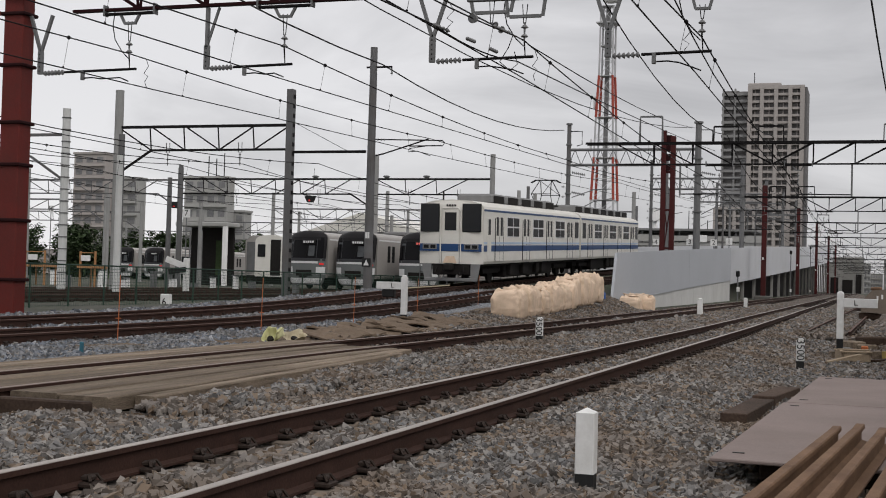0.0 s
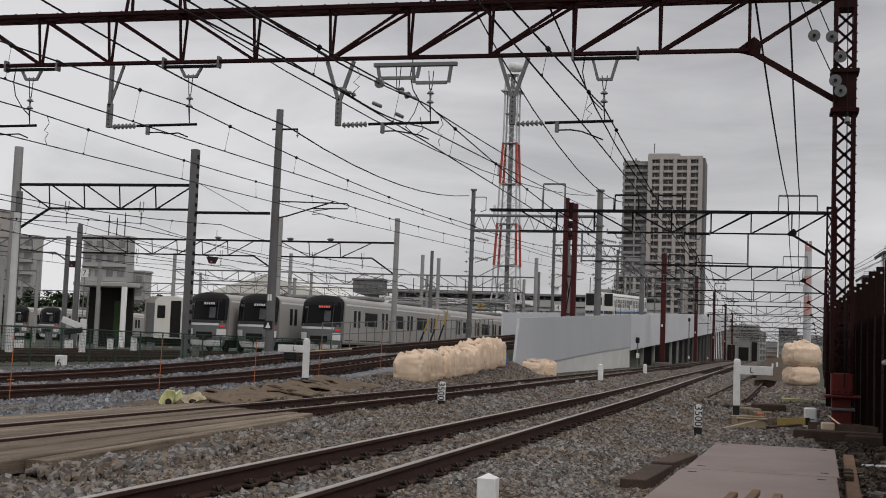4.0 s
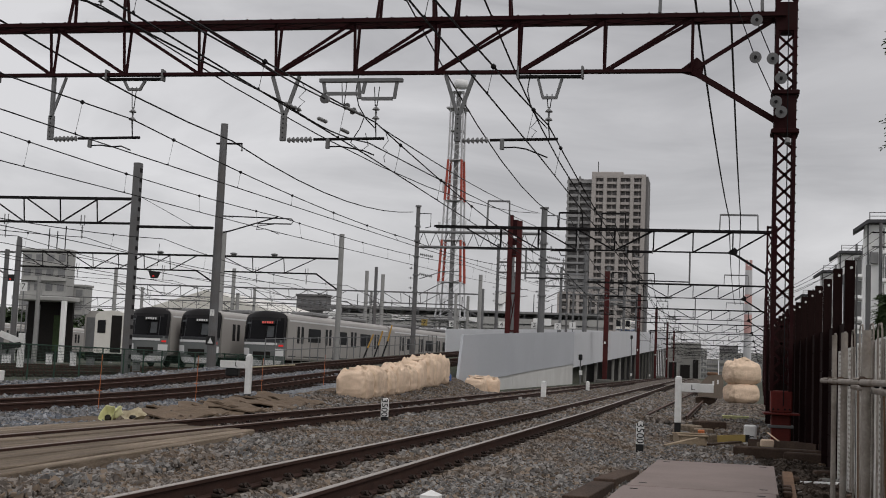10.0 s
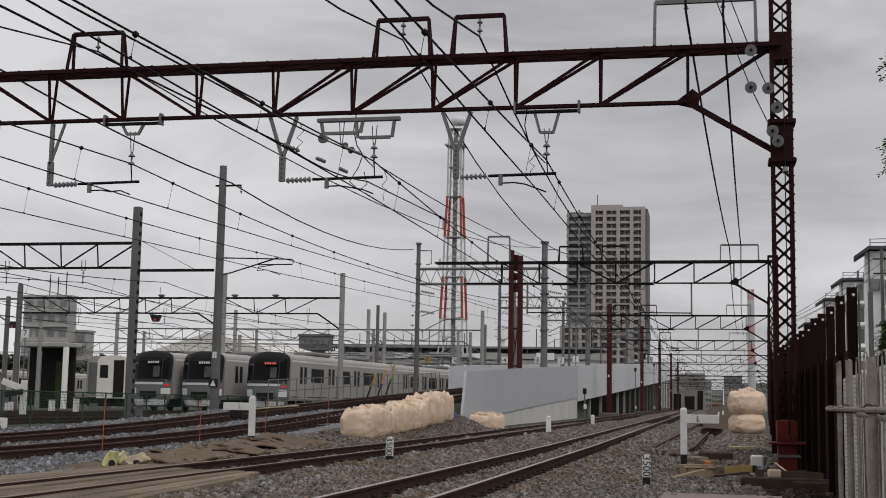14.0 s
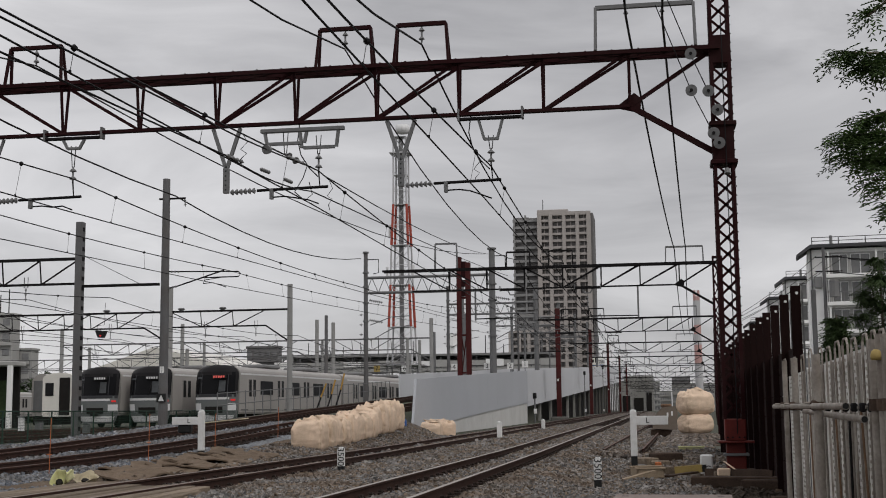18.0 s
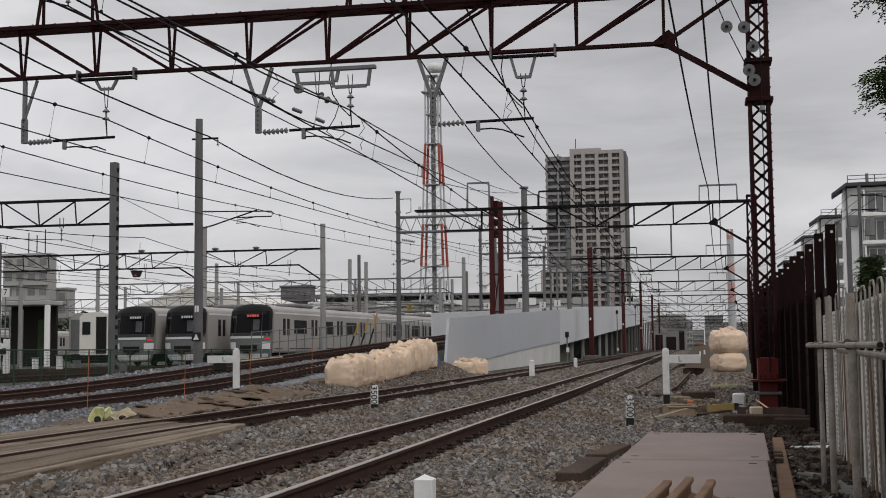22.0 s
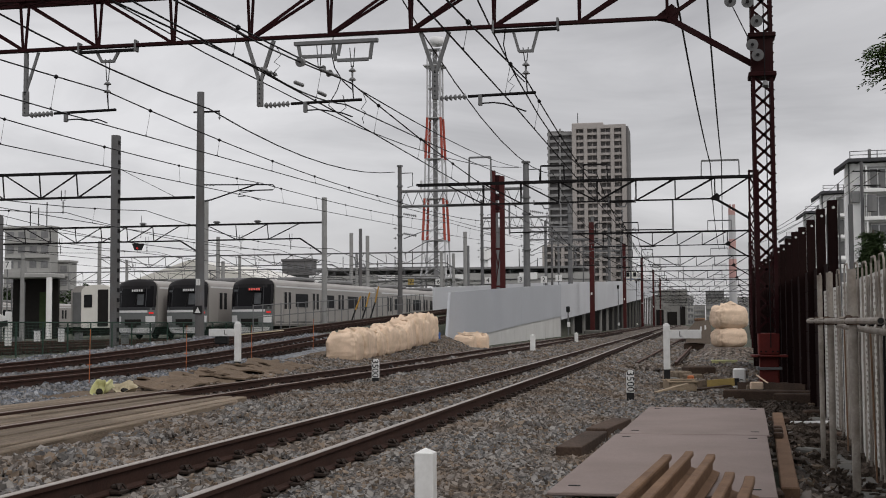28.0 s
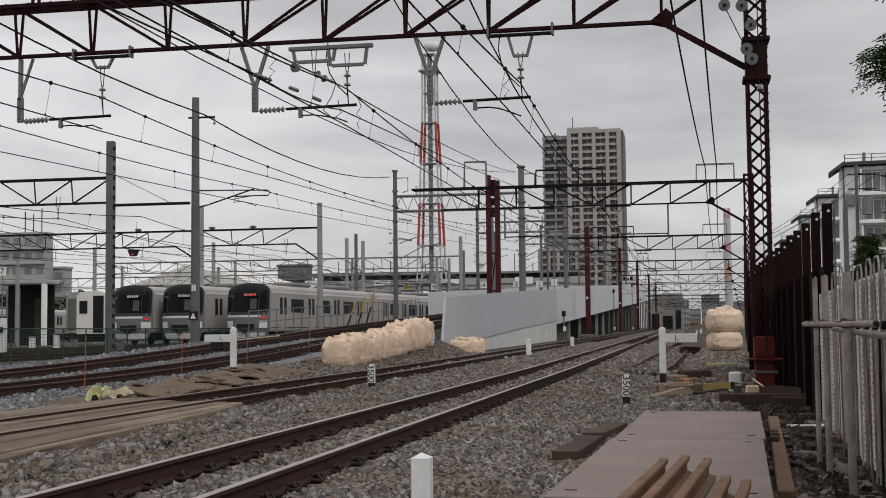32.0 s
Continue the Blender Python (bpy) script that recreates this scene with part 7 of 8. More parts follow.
def silver_train(x, y, rz, cars, led, group="stabled trains"):
    t = thing("stabled_train", (x, y, 0.22), "stabled silver metro train with a dark rounded front", "train", group, rz)
    t.scale = (1.08, 1.0, 1.075)
    W, ZB, ZS, ZR = 2.8, 0.75, 3.3, 3.72
    for c in range(cars):
        y0 = c * 20.2
        body = part("car_body", car_shell(y0 + (0.7 if c == 0 else 0), y0 + 19.7, W, ZB, ZS, ZR), M_silver, t, "brushed silver car body")
        for s in (-1, 1):
            x_ = s * W / 2
            for k in range(4):
                d = y0 + 2.7 + 4.8 * k
                dr = part("side_door", Geo().box((x_ + s * 0.008, d, 1.95), (0.02, 1.3, 1.95), chamfer=0.008), M_silver, body)
                for q in (-0.33, 0.33):
                    part("door_window", Geo().box((x_ + s * 0.02, d + q, 2.35), (0.014, 0.4, 1.05), chamfer=0.006), M_trainwin, dr)
                if k < 3:
                    part("side_window", Geo().box((x_ + s * 0.008, d + 2.4, 2.38), (0.02, 2.1, 0.86), chamfer=0.008), M_trainwin, body)
            part("floor_line", Geo().box((x_ + s * 0.006, y0 + 10.2, 1.0), (0.012, 18.6, 0.06)), M_facegrey, body)
            part("top_line", Geo().box((x_ + s * 0.006, y0 + 10.2, 3.2), (0.012, 18.6, 0.1)), M_facewhite, body)
        for k in range(2):
            part("cooling_unit", Geo().box((0, y0 + 7.5 + 7.5 * k, ZR + 0.1), (1.6, 3.0, 0.26), chamfer=0.08), M_roofgrey, body)
        part("underframe", Geo().box((0, y0 + 10, 0.5), (2.2, 17.5, 0.5), chamfer=0.05), M_under, body)
        bogie(t, y0 + 3.0)
        bogie(t, y0 + 16.8)
    # rounded nose, row by row
    h = W / 2
    rows = [(0.28, 0.13, 0.76), (0.5, 0.10, 0.88), (0.9, 0.06, 0.98), (1.5, 0.02, 1.0), (1.95, 0.0, 1.0), (2.6, 0.08, 1.0), (3.05, 0.15, 1.0), (3.32, 0.21, 0.975), (3.54, 0.31, 0.87), (3.68, 0.43, 0.66), (3.75, 0.56, 0.36)]
    us = spread(-1, 1, 13)
    def nose(r0, r1):
        g = Geo()
        rr = rows[r0:r1]
        for z, dy, k in rr:
            for u in us:
                g.v.append((u * h * k, dy + 0.42 * abs(u) ** 3.2, z))
        n = len(us)
        g.f = [(j * n + i, j * n + i + 1, (j + 1) * n + i + 1, (j + 1) * n + i) for j in range(len(rr) - 1) for i in range(n - 1)]
        return g
    part("nose_lower", nose(0, 5), M_slate, t, "slate grey lower nose", smooth=True)
    gl = part("windscreen", nose(4, 8), M_screen, t, "black rounded windscreen", smooth=True)
    part("roof_dome", nose(7, 11), M_nose, t, "charcoal roof dome", smooth=True)

    def patch(u0, u1, z0, z1, off):
        """A thin skin that follows the nose between two widths and two heights."""
        g = Geo()
        zz, uu = spread(z0, z1, 5), spread(u0, u1, 7)
        for z in zz:
            for (za, da, ka), (zb, db, kb) in zip(rows[:-1], rows[1:]):
                if za <= z <= zb:
                    w = (z - za) / (zb - za)
                    dy, k = da + (db - da) * w, ka + (kb - ka) * w
            for u in uu:
                g.v.append((u * h * k, dy + 0.42 * abs(u) ** 3.2 - off, z))
        g.f = [(j * 7 + i, j * 7 + i + 1, (j + 1) * 7 + i + 1, (j + 1) * 7 + i) for j in range(4) for i in range(6)]
        return g
    part("white_line", patch(-0.95, 0.70, 1.64, 1.78, 0.03), M_facewhite, t, "white trim line")
    part("white_lip", patch(-0.93, 0.93, 0.36, 0.70, 0.07), M_facewhite, t, "white lower lip")
    for s in (-1, 1):
        part("cheek", patch(s * 0.62 if s > 0 else -0.99, 0.99 if s > 0 else -0.62, 0.96, 1.42, 0.03), M_facewhite, t, "white cheek panel")
    part("lamp", patch(0.76, 0.93, 1.56, 1.67, 0.035), M_redlamp, t, "red tail lamp")
    part("dark_band", patch(-0.985, 0.985, 1.80, 1.98, 0.025), M_facegrey, t)
    part("brow", patch(-0.985, 0.985, 3.13, 3.31, 0.018), M_nose, gl, "charcoal brow over the glass")
    for s in (-1, 1):
        part("screen_edge", patch(0.9 * s if s > 0 else -0.985, 0.985 if s > 0 else -0.9, 1.99, 3.14, 0.014), M_nose, gl)
    part("lower_grille", patch(-0.42, 0.42, 0.84, 1.22, 0.035), M_under, t)
    for q in (-0.62, 0.62):
        part("pillar_line", patch(q - 0.015, q + 0.015, 2.02, 3.2, 0.02), M_facegrey, gl)
    part("coupler", Geo().box((0, -0.02, 0.86), (0.46, 0.4, 0.28), chamfer=0.06), M_under, t)
    part("destination_display", Geo().box((0.35, 0.03, 3.02), (0.9, 0.16, 0.22), chamfer=0.02), M_black, gl)
    for k in range(5):
        part("display_bar", Geo().box((0.03 + 0.16 * k, -0.055, 3.02), (0.11, 0.012, 0.13)), M_ledred if led else M_facewhite, gl)
    part("wiper", Geo().tube([(0.1, -0.02, 2.0), (0.3, 0.02, 2.7)], 0.014, 5), M_under, gl)
    part("cab_interior", patch(0.22, 0.52, 2.12, 2.8, 0.02), M_seat, gl, "pale cab interior seen through the glass")
    part("side_display", patch(-0.86, -0.62, 2.9, 3.02, 0.02), M_seat, gl)
    return t


for x, y, cars, led in ((-36.9, 80.0, 2, False), (-33.25, 80.0, 2, False), (-28.65, 80.0, 3, True)):
    silver_train(x, y, -6.4, cars, led)
    track(lambda q, a=x, b=y: a + (q - b) * 0.1122, lambda q: 0.22, 66.0, 142, M_rail_dull, "rusty stabling track under a parked train", 0, 0.8, 10)
# older cream car at the depot
t = thing("depot_car", (-46.9, 95.0, 0.17), "cream old depot rail car with a dark open end", "train", "", -6.4)
t.scale = (1.06, 1.0, 1.14)
b = part("car_body", car_shell(0, 19, 2.7, 0.7, 3.3, 3.75), M_cream, t)
part("end_opening", Geo().box((0.55, -0.02, 2.1), (0.9, 0.06, 2.6), chamfer=0.02), M_under, t)
part("end_window", Geo().box((-0.75, -0.02, 2.6), (0.7, 0.06, 0.9), chamfer=0.02), M_trainwin, t)
part("underframe", Geo().box((0, 9.5, 0.45), (2.2, 18, 0.5)), M_under, t)
for x, y in ((-85.5, 140.0), (-90.5, 141.0)):
    silver_train(x, y, -6.4, 1, False)


def motions():
    """The commuter train rolls away up the ramp."""
    spots = [(0.0, 53.6), (0.5, 64.2), (1.0, 74.2), (1.5, 83.7), (2.0, 92.9), (3.0, 112.0), (4.0, 134.0), (5.5, 167.0), (7.0, 200.0), (8.0, 224.5), (9.0, 247.5), (10.0, 267.0), (11.0, 284.0), (12.0, 298.5), (13.0, 310.5), (14.0, 320.0), (16.0, 333.0), (18.0, 342.0), (24.0, 360.0), (32.0, 375.0)]
    rows = []
    for t, y in spots:
        rows.append((t, pose(x4(y), y, ramp_z(y), 2.06, 0, 0.1)))
    walk(rolling_train, rows)

# ---- buildings and the distance ----


def tower_block():
    t = thing("tower_block", (0, 0, 0), "beige high-rise apartment tower with rows of recessed balconies", "apartment tower")
    y0 = 560.0
    xl, xc, xr, top = -61.7, -50.8, -27.2, 88.0
    part("front_core", Geo().box(((xc + xr) / 2, y0 + 12.5, 44), (xr - xc - 0.4, 21, top - 0.4)), M_winbay, t, "glazing with the balcony shade in its colour")
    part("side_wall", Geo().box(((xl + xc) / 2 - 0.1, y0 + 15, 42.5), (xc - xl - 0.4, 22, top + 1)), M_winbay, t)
    floors = 29
    fh = top / floors
    for k in range(floors + 1):
        z = k * fh
        part("floor_band", Geo().box(((xc + xr) / 2, y0 + 1.2, z), (xr - xc, 2.4, 1.05 if k < floors else 1.6)), M_beige, t)
        # side bands, side piers and flank are greyer and darker than the front
        if k < floors:
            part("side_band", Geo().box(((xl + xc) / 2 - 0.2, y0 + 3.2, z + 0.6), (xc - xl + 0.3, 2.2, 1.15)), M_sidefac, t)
    for i in range(5):
        x = xc + (xr - xc) * i / 4
        part("pier", Geo().box((x + (0.9 if i == 0 else -0.9 if i == 4 else 0), y0 + 0.9, top / 2), (1.9 if i in (0, 4) else 1.6, 2.6, top)), M_beige, t)
    for i in range(4):
        x = xc + (xr - xc) * (i + 0.5) / 4
        part("mullion", Geo().box((x, y0 + 1.6, top / 2), (0.38, 1.2, top - 0.6)), M_beige, t)
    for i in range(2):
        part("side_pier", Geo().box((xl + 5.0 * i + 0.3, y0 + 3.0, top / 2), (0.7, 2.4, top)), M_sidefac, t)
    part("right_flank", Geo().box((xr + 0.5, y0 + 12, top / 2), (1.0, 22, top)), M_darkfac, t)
    part("roof_house", Geo().box((-44.5, y0 + 12, top + 1.5), (14, 10, 3.0), chamfer=0.2), M_beige, t)
    part("roof_rail", Geo().box((-58.5, y0 + 14, top - 0.6), (6, 8, 1.6)), M_darkfac, t)
    part("aerial", Geo().cyl((-49, y0 + 10, top), (-49, y0 + 10, top + 8), 0.18, n=6), M_dark_steel, t)
    # lower wing
    w = thing("low_block", (0, 0, 0), "beige lower apartment block with square balcony bays", "apartment block")
    xa, xb, h = -60.5, -33.0, 34.0
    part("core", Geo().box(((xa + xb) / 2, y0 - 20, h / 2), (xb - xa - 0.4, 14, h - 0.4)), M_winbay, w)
    for k in range(12):
        part("floor_band", Geo().box(((xa + xb) / 2, y0 - 28, k * h / 11), (xb - xa, 2.2, 1.0)), M_beige, w)
    for i in range(8):
        part("pier", Geo().box((xa + (xb - xa) * i / 7, y0 - 28.2, h / 2), (1.3, 2.4, h)), M_beige, w)


tower_block()


def radio_tower():
    t = thing("radio_tower", (0, 0, 0), "red and white lattice radio mast with dish antennas", "radio tower")
    cx, cy = -44.2, 220.0
    levels = [(0.0, 2.6), (15.9, 1.97), (23.3, 1.68), (30.4, 1.5), (37.7, 1.2), (43.0, 1.15), (47.0, 1.15), (50.0, 1.1)]
    for (z0, r0), (z1, r1), m in zip(levels[:-1], levels[1:], (M_towwhite, M_towred, M_towwhite, M_towred, M_towwhite, M_towwhite, M_towwhite)):
        s = part("section", Geo().box((cx, cy, z1), (r1 * 2, r1 * 2, 0.06)), M_towwhite, t)
        for sx in (-1, 1):
            for sy in (-1, 1):
                part("leg", Geo().cyl((cx + sx * r0, cy + sy * r0, z0), (cx + sx * r1, cy + sy * r1, z1), 0.24 if m is M_towred else 0.17, 0.22 if m is M_towred else 0.16, 8), m, s)
        for sy in (-1, 1):
            n = max(1, round((z1 - z0) / 3.0))
            for k in range(n):
                za, zb = z0 + (z1 - z0) * k / n, z0 + (z1 - z0) * (k + 1) / n
                ra, rb = r0 + (r1 - r0) * k / n, r0 + (r1 - r0) * (k + 1) / n
                part("brace", Geo().beam((cx - ra, cy + sy * ra, za), (cx + rb, cy + sy * rb, zb), 0.08, 0.08), M_towwhite, s)
                part("brace", Geo().beam((cx + ra, cy + sy * ra, za), (cx - rb, cy + sy * rb, zb), 0.08, 0.08), M_towwhite, s)
                part("girt", Geo().beam((cx - rb, cy + sy * rb, zb), (cx + rb, cy + sy * rb, zb), 0.09, 0.09), M_towwhite, s)
    part("cable_ladder", Geo().box((cx, cy, 25.0), (0.75, 0.4, 50)), M_roofgrey, t)
    part("dish", Geo().lathe((cx + 0.6, cy - 1.4, 51.2), [(0.3, -0.9), (1.2, -0.7), (1.35, 0.0), (1.2, 0.7), (0.3, 0.9)], 14), M_facewhite, t, smooth=True)
    part("platform", Geo().box((cx, cy, 47.0), (3.6, 3.6, 0.2)), M_towwhite, t)
    for sx, z in ((-2.4, 25.5), (2.3, 25.8), (-1.9, 33.0)):
        part("panel_antenna", Geo().box((cx + sx, cy - 1, z), (0.4, 0.4, 2.2), chamfer=0.08), M_facewhite, t)
    part("base_platform", Geo().box((cx, cy, 9.2), (7.6, 7.6, 0.25)), M_towwhite, t)


radio_tower()


def facade(name, x0, x1, y, h, floors, bays, wall, label, glass=None, depth=3.5, group="town buildings"):
    t = thing(name, (0, 0, 0), label, "building", group)
    part("wall", Geo().box(((x0 + x1) / 2, y + depth / 2, h / 2), (x1 - x0, depth, h), chamfer=0.05), wall, t)
    part("parapet", Geo().box(((x0 + x1) / 2, y + depth / 2, h + 0.25), (x1 - x0 + 0.5, depth + 0.5, 0.5), chamfer=0.05), wall, t)
    fh, bw = h / floors, (x1 - x0) / bays
    for f in range(floors):
        for b in range(bays):
            part("window", Geo().box((x0 + (b + 0.5) * bw, y - 0.02, (f + 0.55) * fh), (bw * 0.6, 0.16, fh * 0.45), chamfer=0.03), glass or M_farwin, t)
        part("balcony_slab", Geo().box(((x0 + x1) / 2, y - 0.35, f * fh + 0.05), ((x1 - x0) * 0.98, 0.8, 0.16)), wall, t)
    return t


def white_apartments():
    """Stepped white blocks with an overhanging dark roof edge."""
    for x0, w, y, top in ((15.4, 22.0, 133.0, 17.3), (16.9, 22.0, 175.0, 18.3), (17.9, 22.0, 213.0, 18.9), (18.3, 20.0, 262.0, 18.2)):
        t = thing("white_apartments", (x0, y, -0.3), "white rendered apartment block with a dark roof overhang", "apartment block", "white blocks", -5.6)
        part("wall", Geo().box((w / 2, 4.5, top / 2), (w, 9, top), chamfer=0.06), M_whitewall, t)
        prof = [(-1.05, top - 0.85), (0.4, top + 0.1), (w + 1.0, top + 0.1), (w + 1.0, top + 0.42), (0.3, top + 0.42), (-1.1, top - 0.6)]
        part("roof_overhang", Geo().add([(x, yy, z) for yy in (-0.9, 2.6) for x, z in prof], [(0, 1, 4, 5), (1, 2, 3, 4), (11, 10, 7, 6), (10, 9, 8, 7)] + [(i, 6 + i, 6 + (i + 1) % 6, (i + 1) % 6) for i in range(6)]), M_roof, t, "dark sloping overhang")
        for i in range(9):
            part("roof_rail_post", Geo().cyl((0.5 + i * 2.6, 0, top + 0.4), (0.5 + i * 2.6, 0, top + 1.25), 0.05, n=5), M_steel_pole, t)
        for z in (1.22, 0.85):
            part("roof_rail", Geo().cyl((0.5, 0, top + z), (w, 0, top + z), 0.04, n=5), M_steel_pole, t)
        part("roof_vent", Geo().cyl((2.4, 1.0, top + 0.4), (2.4, 1.0, top + 1.5), 0.16, n=8), M_roofgrey, t)
        for f in range(5):
            zc = top - 1.55 - f * 2.8
            # no hollow here: a flat plate has the balcony shade in its colour
            part("balcony_recess", Geo().box((11.0, -0.02, zc), (18.4, 0.06, 2.3)), M_greywall, t, "flat grey plate coloured for balcony shade")
            for xw, ww in ((3.1, 1.55), (5.1, 1.85), (8.2, 1.7), (10.4, 1.85), (14.0, 1.8), (17.0, 1.8)):
                wn_ = part("window", Geo().box((xw, -0.08, zc - 0.05), (ww, 0.1, 2.05), chamfer=0.02), M_facewhite, t)
                for q in (-ww / 4, ww / 4):
                    part("pane", Geo().box((xw + q, -0.14, zc - 0.05), (ww / 2 - 0.1, 0.04, 1.9), chamfer=0.01), M_pane, wn_)
            part("balcony_slab", Geo().box((11.0, -0.55, zc - 1.3), (18.6, 1.0, 0.36), chamfer=0.03), M_whitewall, t)
            if f:
                bars = Geo()
                for q in range(40):
                    bar = Geo() if y < 150 and f < 3 else bars
                    bar.box((2.0 + 0.46 * q, -1.0, zc - 0.62), (0.06, 0.05, 1.05))
                    if bar is not bars:
                        part("baluster", bar, M_steel_pole, t)
                if bars.v:
                    stuff("balusters", bars, M_steel_pole, t)
                part("hand_rail", Geo().box((11.0, -1.0, zc - 0.1), (18.5, 0.07, 0.07)), M_steel_pole, t)
                part("air_unit", Geo().box((6.9, -0.5, zc - 0.75), (0.8, 0.35, 0.65), chamfer=0.03), M_facewhite, t)
            for xp in (2.0, 6.6, 12.2):
                part("divider", Geo().box((xp, -0.5, zc), (0.16, 0.9, 2.4)), M_whitewall, t)
        part("heater", Geo().box((0.95, -0.25, top - 3.4), (0.8, 0.5, 1.15), chamfer=0.05), M_roofgrey, t, "grey wall-hung heater")
        part("downpipe", Geo().cyl((0.35, -0.12, 0), (0.35, -0.12, top), 0.08, n=8), M_galv, t)


white_apartments()
facade("apartment_block", -180, -163, 260, 23, 8, 5, M_greywall, "pale apartment block behind the yard", None, 3.5)
facade("apartment_block", -178, -169.5, 256, 28.5, 10, 3, M_beige, "brownish apartment slab behind the yard")
facade("apartment_block", -149.5, -138.5, 258, 23.0, 7, 4, M_greywall, "stepped pale apartment block behind the yard")
facade("apartment_block", -152, -136.0, 262, 15.5, 5, 6, M_greywall, "stepped grey apartment base behind the yard")
facade("office_block", -99.0, -91.2, 300, 17.0, 5, 5, M_darkfac, "dark grey office block beyond the yard")
for i, p in enumerate(((0.35, 5.0), (0.55, 4.4), (0.75, 5.6))):
    solid("roof_aerial", Geo().cyl((-148 + 10 * p[0], 260, 23.3), (-148 + 10 * p[0], 260, 23.3 + p[1]), 0.12, n=5), M_dark_steel, "thin dark aerial on the flat roof", "aerial", "aerials")
rnd_t = random.Random(12)
x = -300.0
while x < 60:
    w = rnd_t.uniform(10, 26)
    h = rnd_t.uniform(4, 8)
    d = rnd_t.uniform(330, 420)
    if not (-22 < x + w and x < 24):
        facade("town_house", x, x + w * 0.9, d, h, max(2, int(h / 3)), max(3, int(w / 3)), rnd_t.choice((M_greywall, M_whitewall, M_darkfac, M_beige)), "low grey town building on the skyline", None, 9.0, "skyline houses")
    x += w
for k, (x0, x1, d, h) in enumerate(((-8, 1, 760, 17), (1, 8, 800, 12), (8, 18, 740, 19), (18, 34, 790, 16), (34, 60, 820, 14), (15, 22, 300, 8), (17, 26, 380, 9), (6, 14, 560, 11))):
    facade("town_house", x0, x1, d, h, int(h / 3), 5, (M_greywall, M_abutment, M_darkfac)[k % 3], "grey building at the far end of the line", None, 9.0, "line houses")
# depot sheds, elevated platform and yard clutter
t = thing("elevated_station", (0, 0, 0), "long low elevated station with a pale flat roof on columns", "station")
part("deck", Geo().box((-52, 275, 10.2), (62, 9, 0.9), chamfer=0.05), M_greywall, t)
part("roof", Geo().box((-52, 275, 13.2), (60, 10, 0.5), chamfer=0.05), M_roofgrey, t, "grey flat platform roof")
# dark panel filling the openings between roof and parapets
part("dark_backing", Geo().box((-52, 279, 11.7), (60, 0.4, 2.4)), M_darkfac, t)
for i in range(16):
    part("column", Geo().box((-81 + 3.9 * i, 271, 5.0), (0.7, 0.7, 10.0)), M_greywall, t)
    part("roof_post", Geo().box((-81 + 3.9 * i, 270.6, 11.7), (0.25, 0.25, 2.6)), M_galv, t)
    part("parapet_panel", Geo().box((-81 + 3.9 * i, 270.3, 11.4), (3.86, 0.15, 1.1 if i % 3 else 1.5)), M_greywall if i % 4 else M_whitewall, t)
    part("lamp_post", Geo().cyl((-79 + 3.9 * i, 270, 13.4), (-79 + 3.9 * i, 270, 15.2 + (i % 3)), 0.09, n=5), M_dark_steel, t)
t = thing("water_tower", (-46.6, 290, 0), "slim pale water tower behind the station", "water tower")
part("shaft", Geo().cyl((0, 0, 0), (0, 0, 16), 0.9, 0.6, 10), M_whitewall, t)
part("tank", Geo().cyl((0, 0, 16), (0, 0, 18.6), 1.3, 1.3, 14), M_whitewall, t)
facade("town_house", 10, 26, 170, 8.0, 3, 4, M_whitewall, "small white house beside the line", None, 8, "line houses")
facade("town_house", 13, 24, 220, 9.0, 3, 4, M_greywall, "small grey house beside the line", None, 8, "line houses")
t = thing("depot_gate", (0, 0, 0), "pale depot gateway with a flat roof and a dark interior", "shed")
part("roof", Geo().box((-57.7, 104, 5.6), (5.3, 2.6, 0.4), chamfer=0.06), M_greywall, t)
# black back wall carries the interior shade; green panel stands for the view beyond
part("back", Geo().box((-57.9, 105.4, 2.7), (4.4, 0.3, 5.4)), M_under, t, "back wall coloured black for the interior shade")
part("lit_opening", Geo().box((-57.0, 105.2, 2.6), (0.9, 0.04, 3.2)), M_leaf_far, t, "greenery glimpsed through the shed")
for x in (-60.0, -55.3):
    part("column", Geo().box((x, 102.9, 2.7), (0.42, 0.35, 5.5), chamfer=0.04), M_whitewall, t)
for x in (-58.7, -57.5):
    part("conduit", Geo().cyl((x, 102.6, 0), (x, 102.6, 5.0), 0.08, n=8), M_galv, t)
t = thing("service_car", (-53.9, 106, 0.17), "silver grey service rail car beside the depot gate", "train", "", -6.4)
part("car_body", car_shell(0, 3.5, 2.0, 0.9, 4.0, 4.6), M_silver, t)
part("end_panel", Geo().box((0, -0.03, 2.6), (1.6, 0.06, 2.8), chamfer=0.02), M_galv, t)
part("underframe", Geo().box((0, 1.75, 0.5), (1.8, 3.3, 0.8), chamfer=0.05), M_under, t)
t = thing("depot_roof", (0, 0, 0), "cream gabled depot roof seen over the trains", "shed")
part("gable_roof", Geo().add([(-92, 200, 9.0), (-82, 200, 12.2), (-70, 200, 9.0), (-92, 240, 9.0), (-82, 240, 12.2), (-70, 240, 9.0)], [(0, 2, 1), (3, 4, 5), (0, 1, 4, 3), (1, 2, 5, 4), (0, 3, 5, 2)]), M_cream, t, "cream gabled roof")
part("wall", Geo().box((-81, 220, 4.45), (21, 39, 8.9)), M_greywall, t)
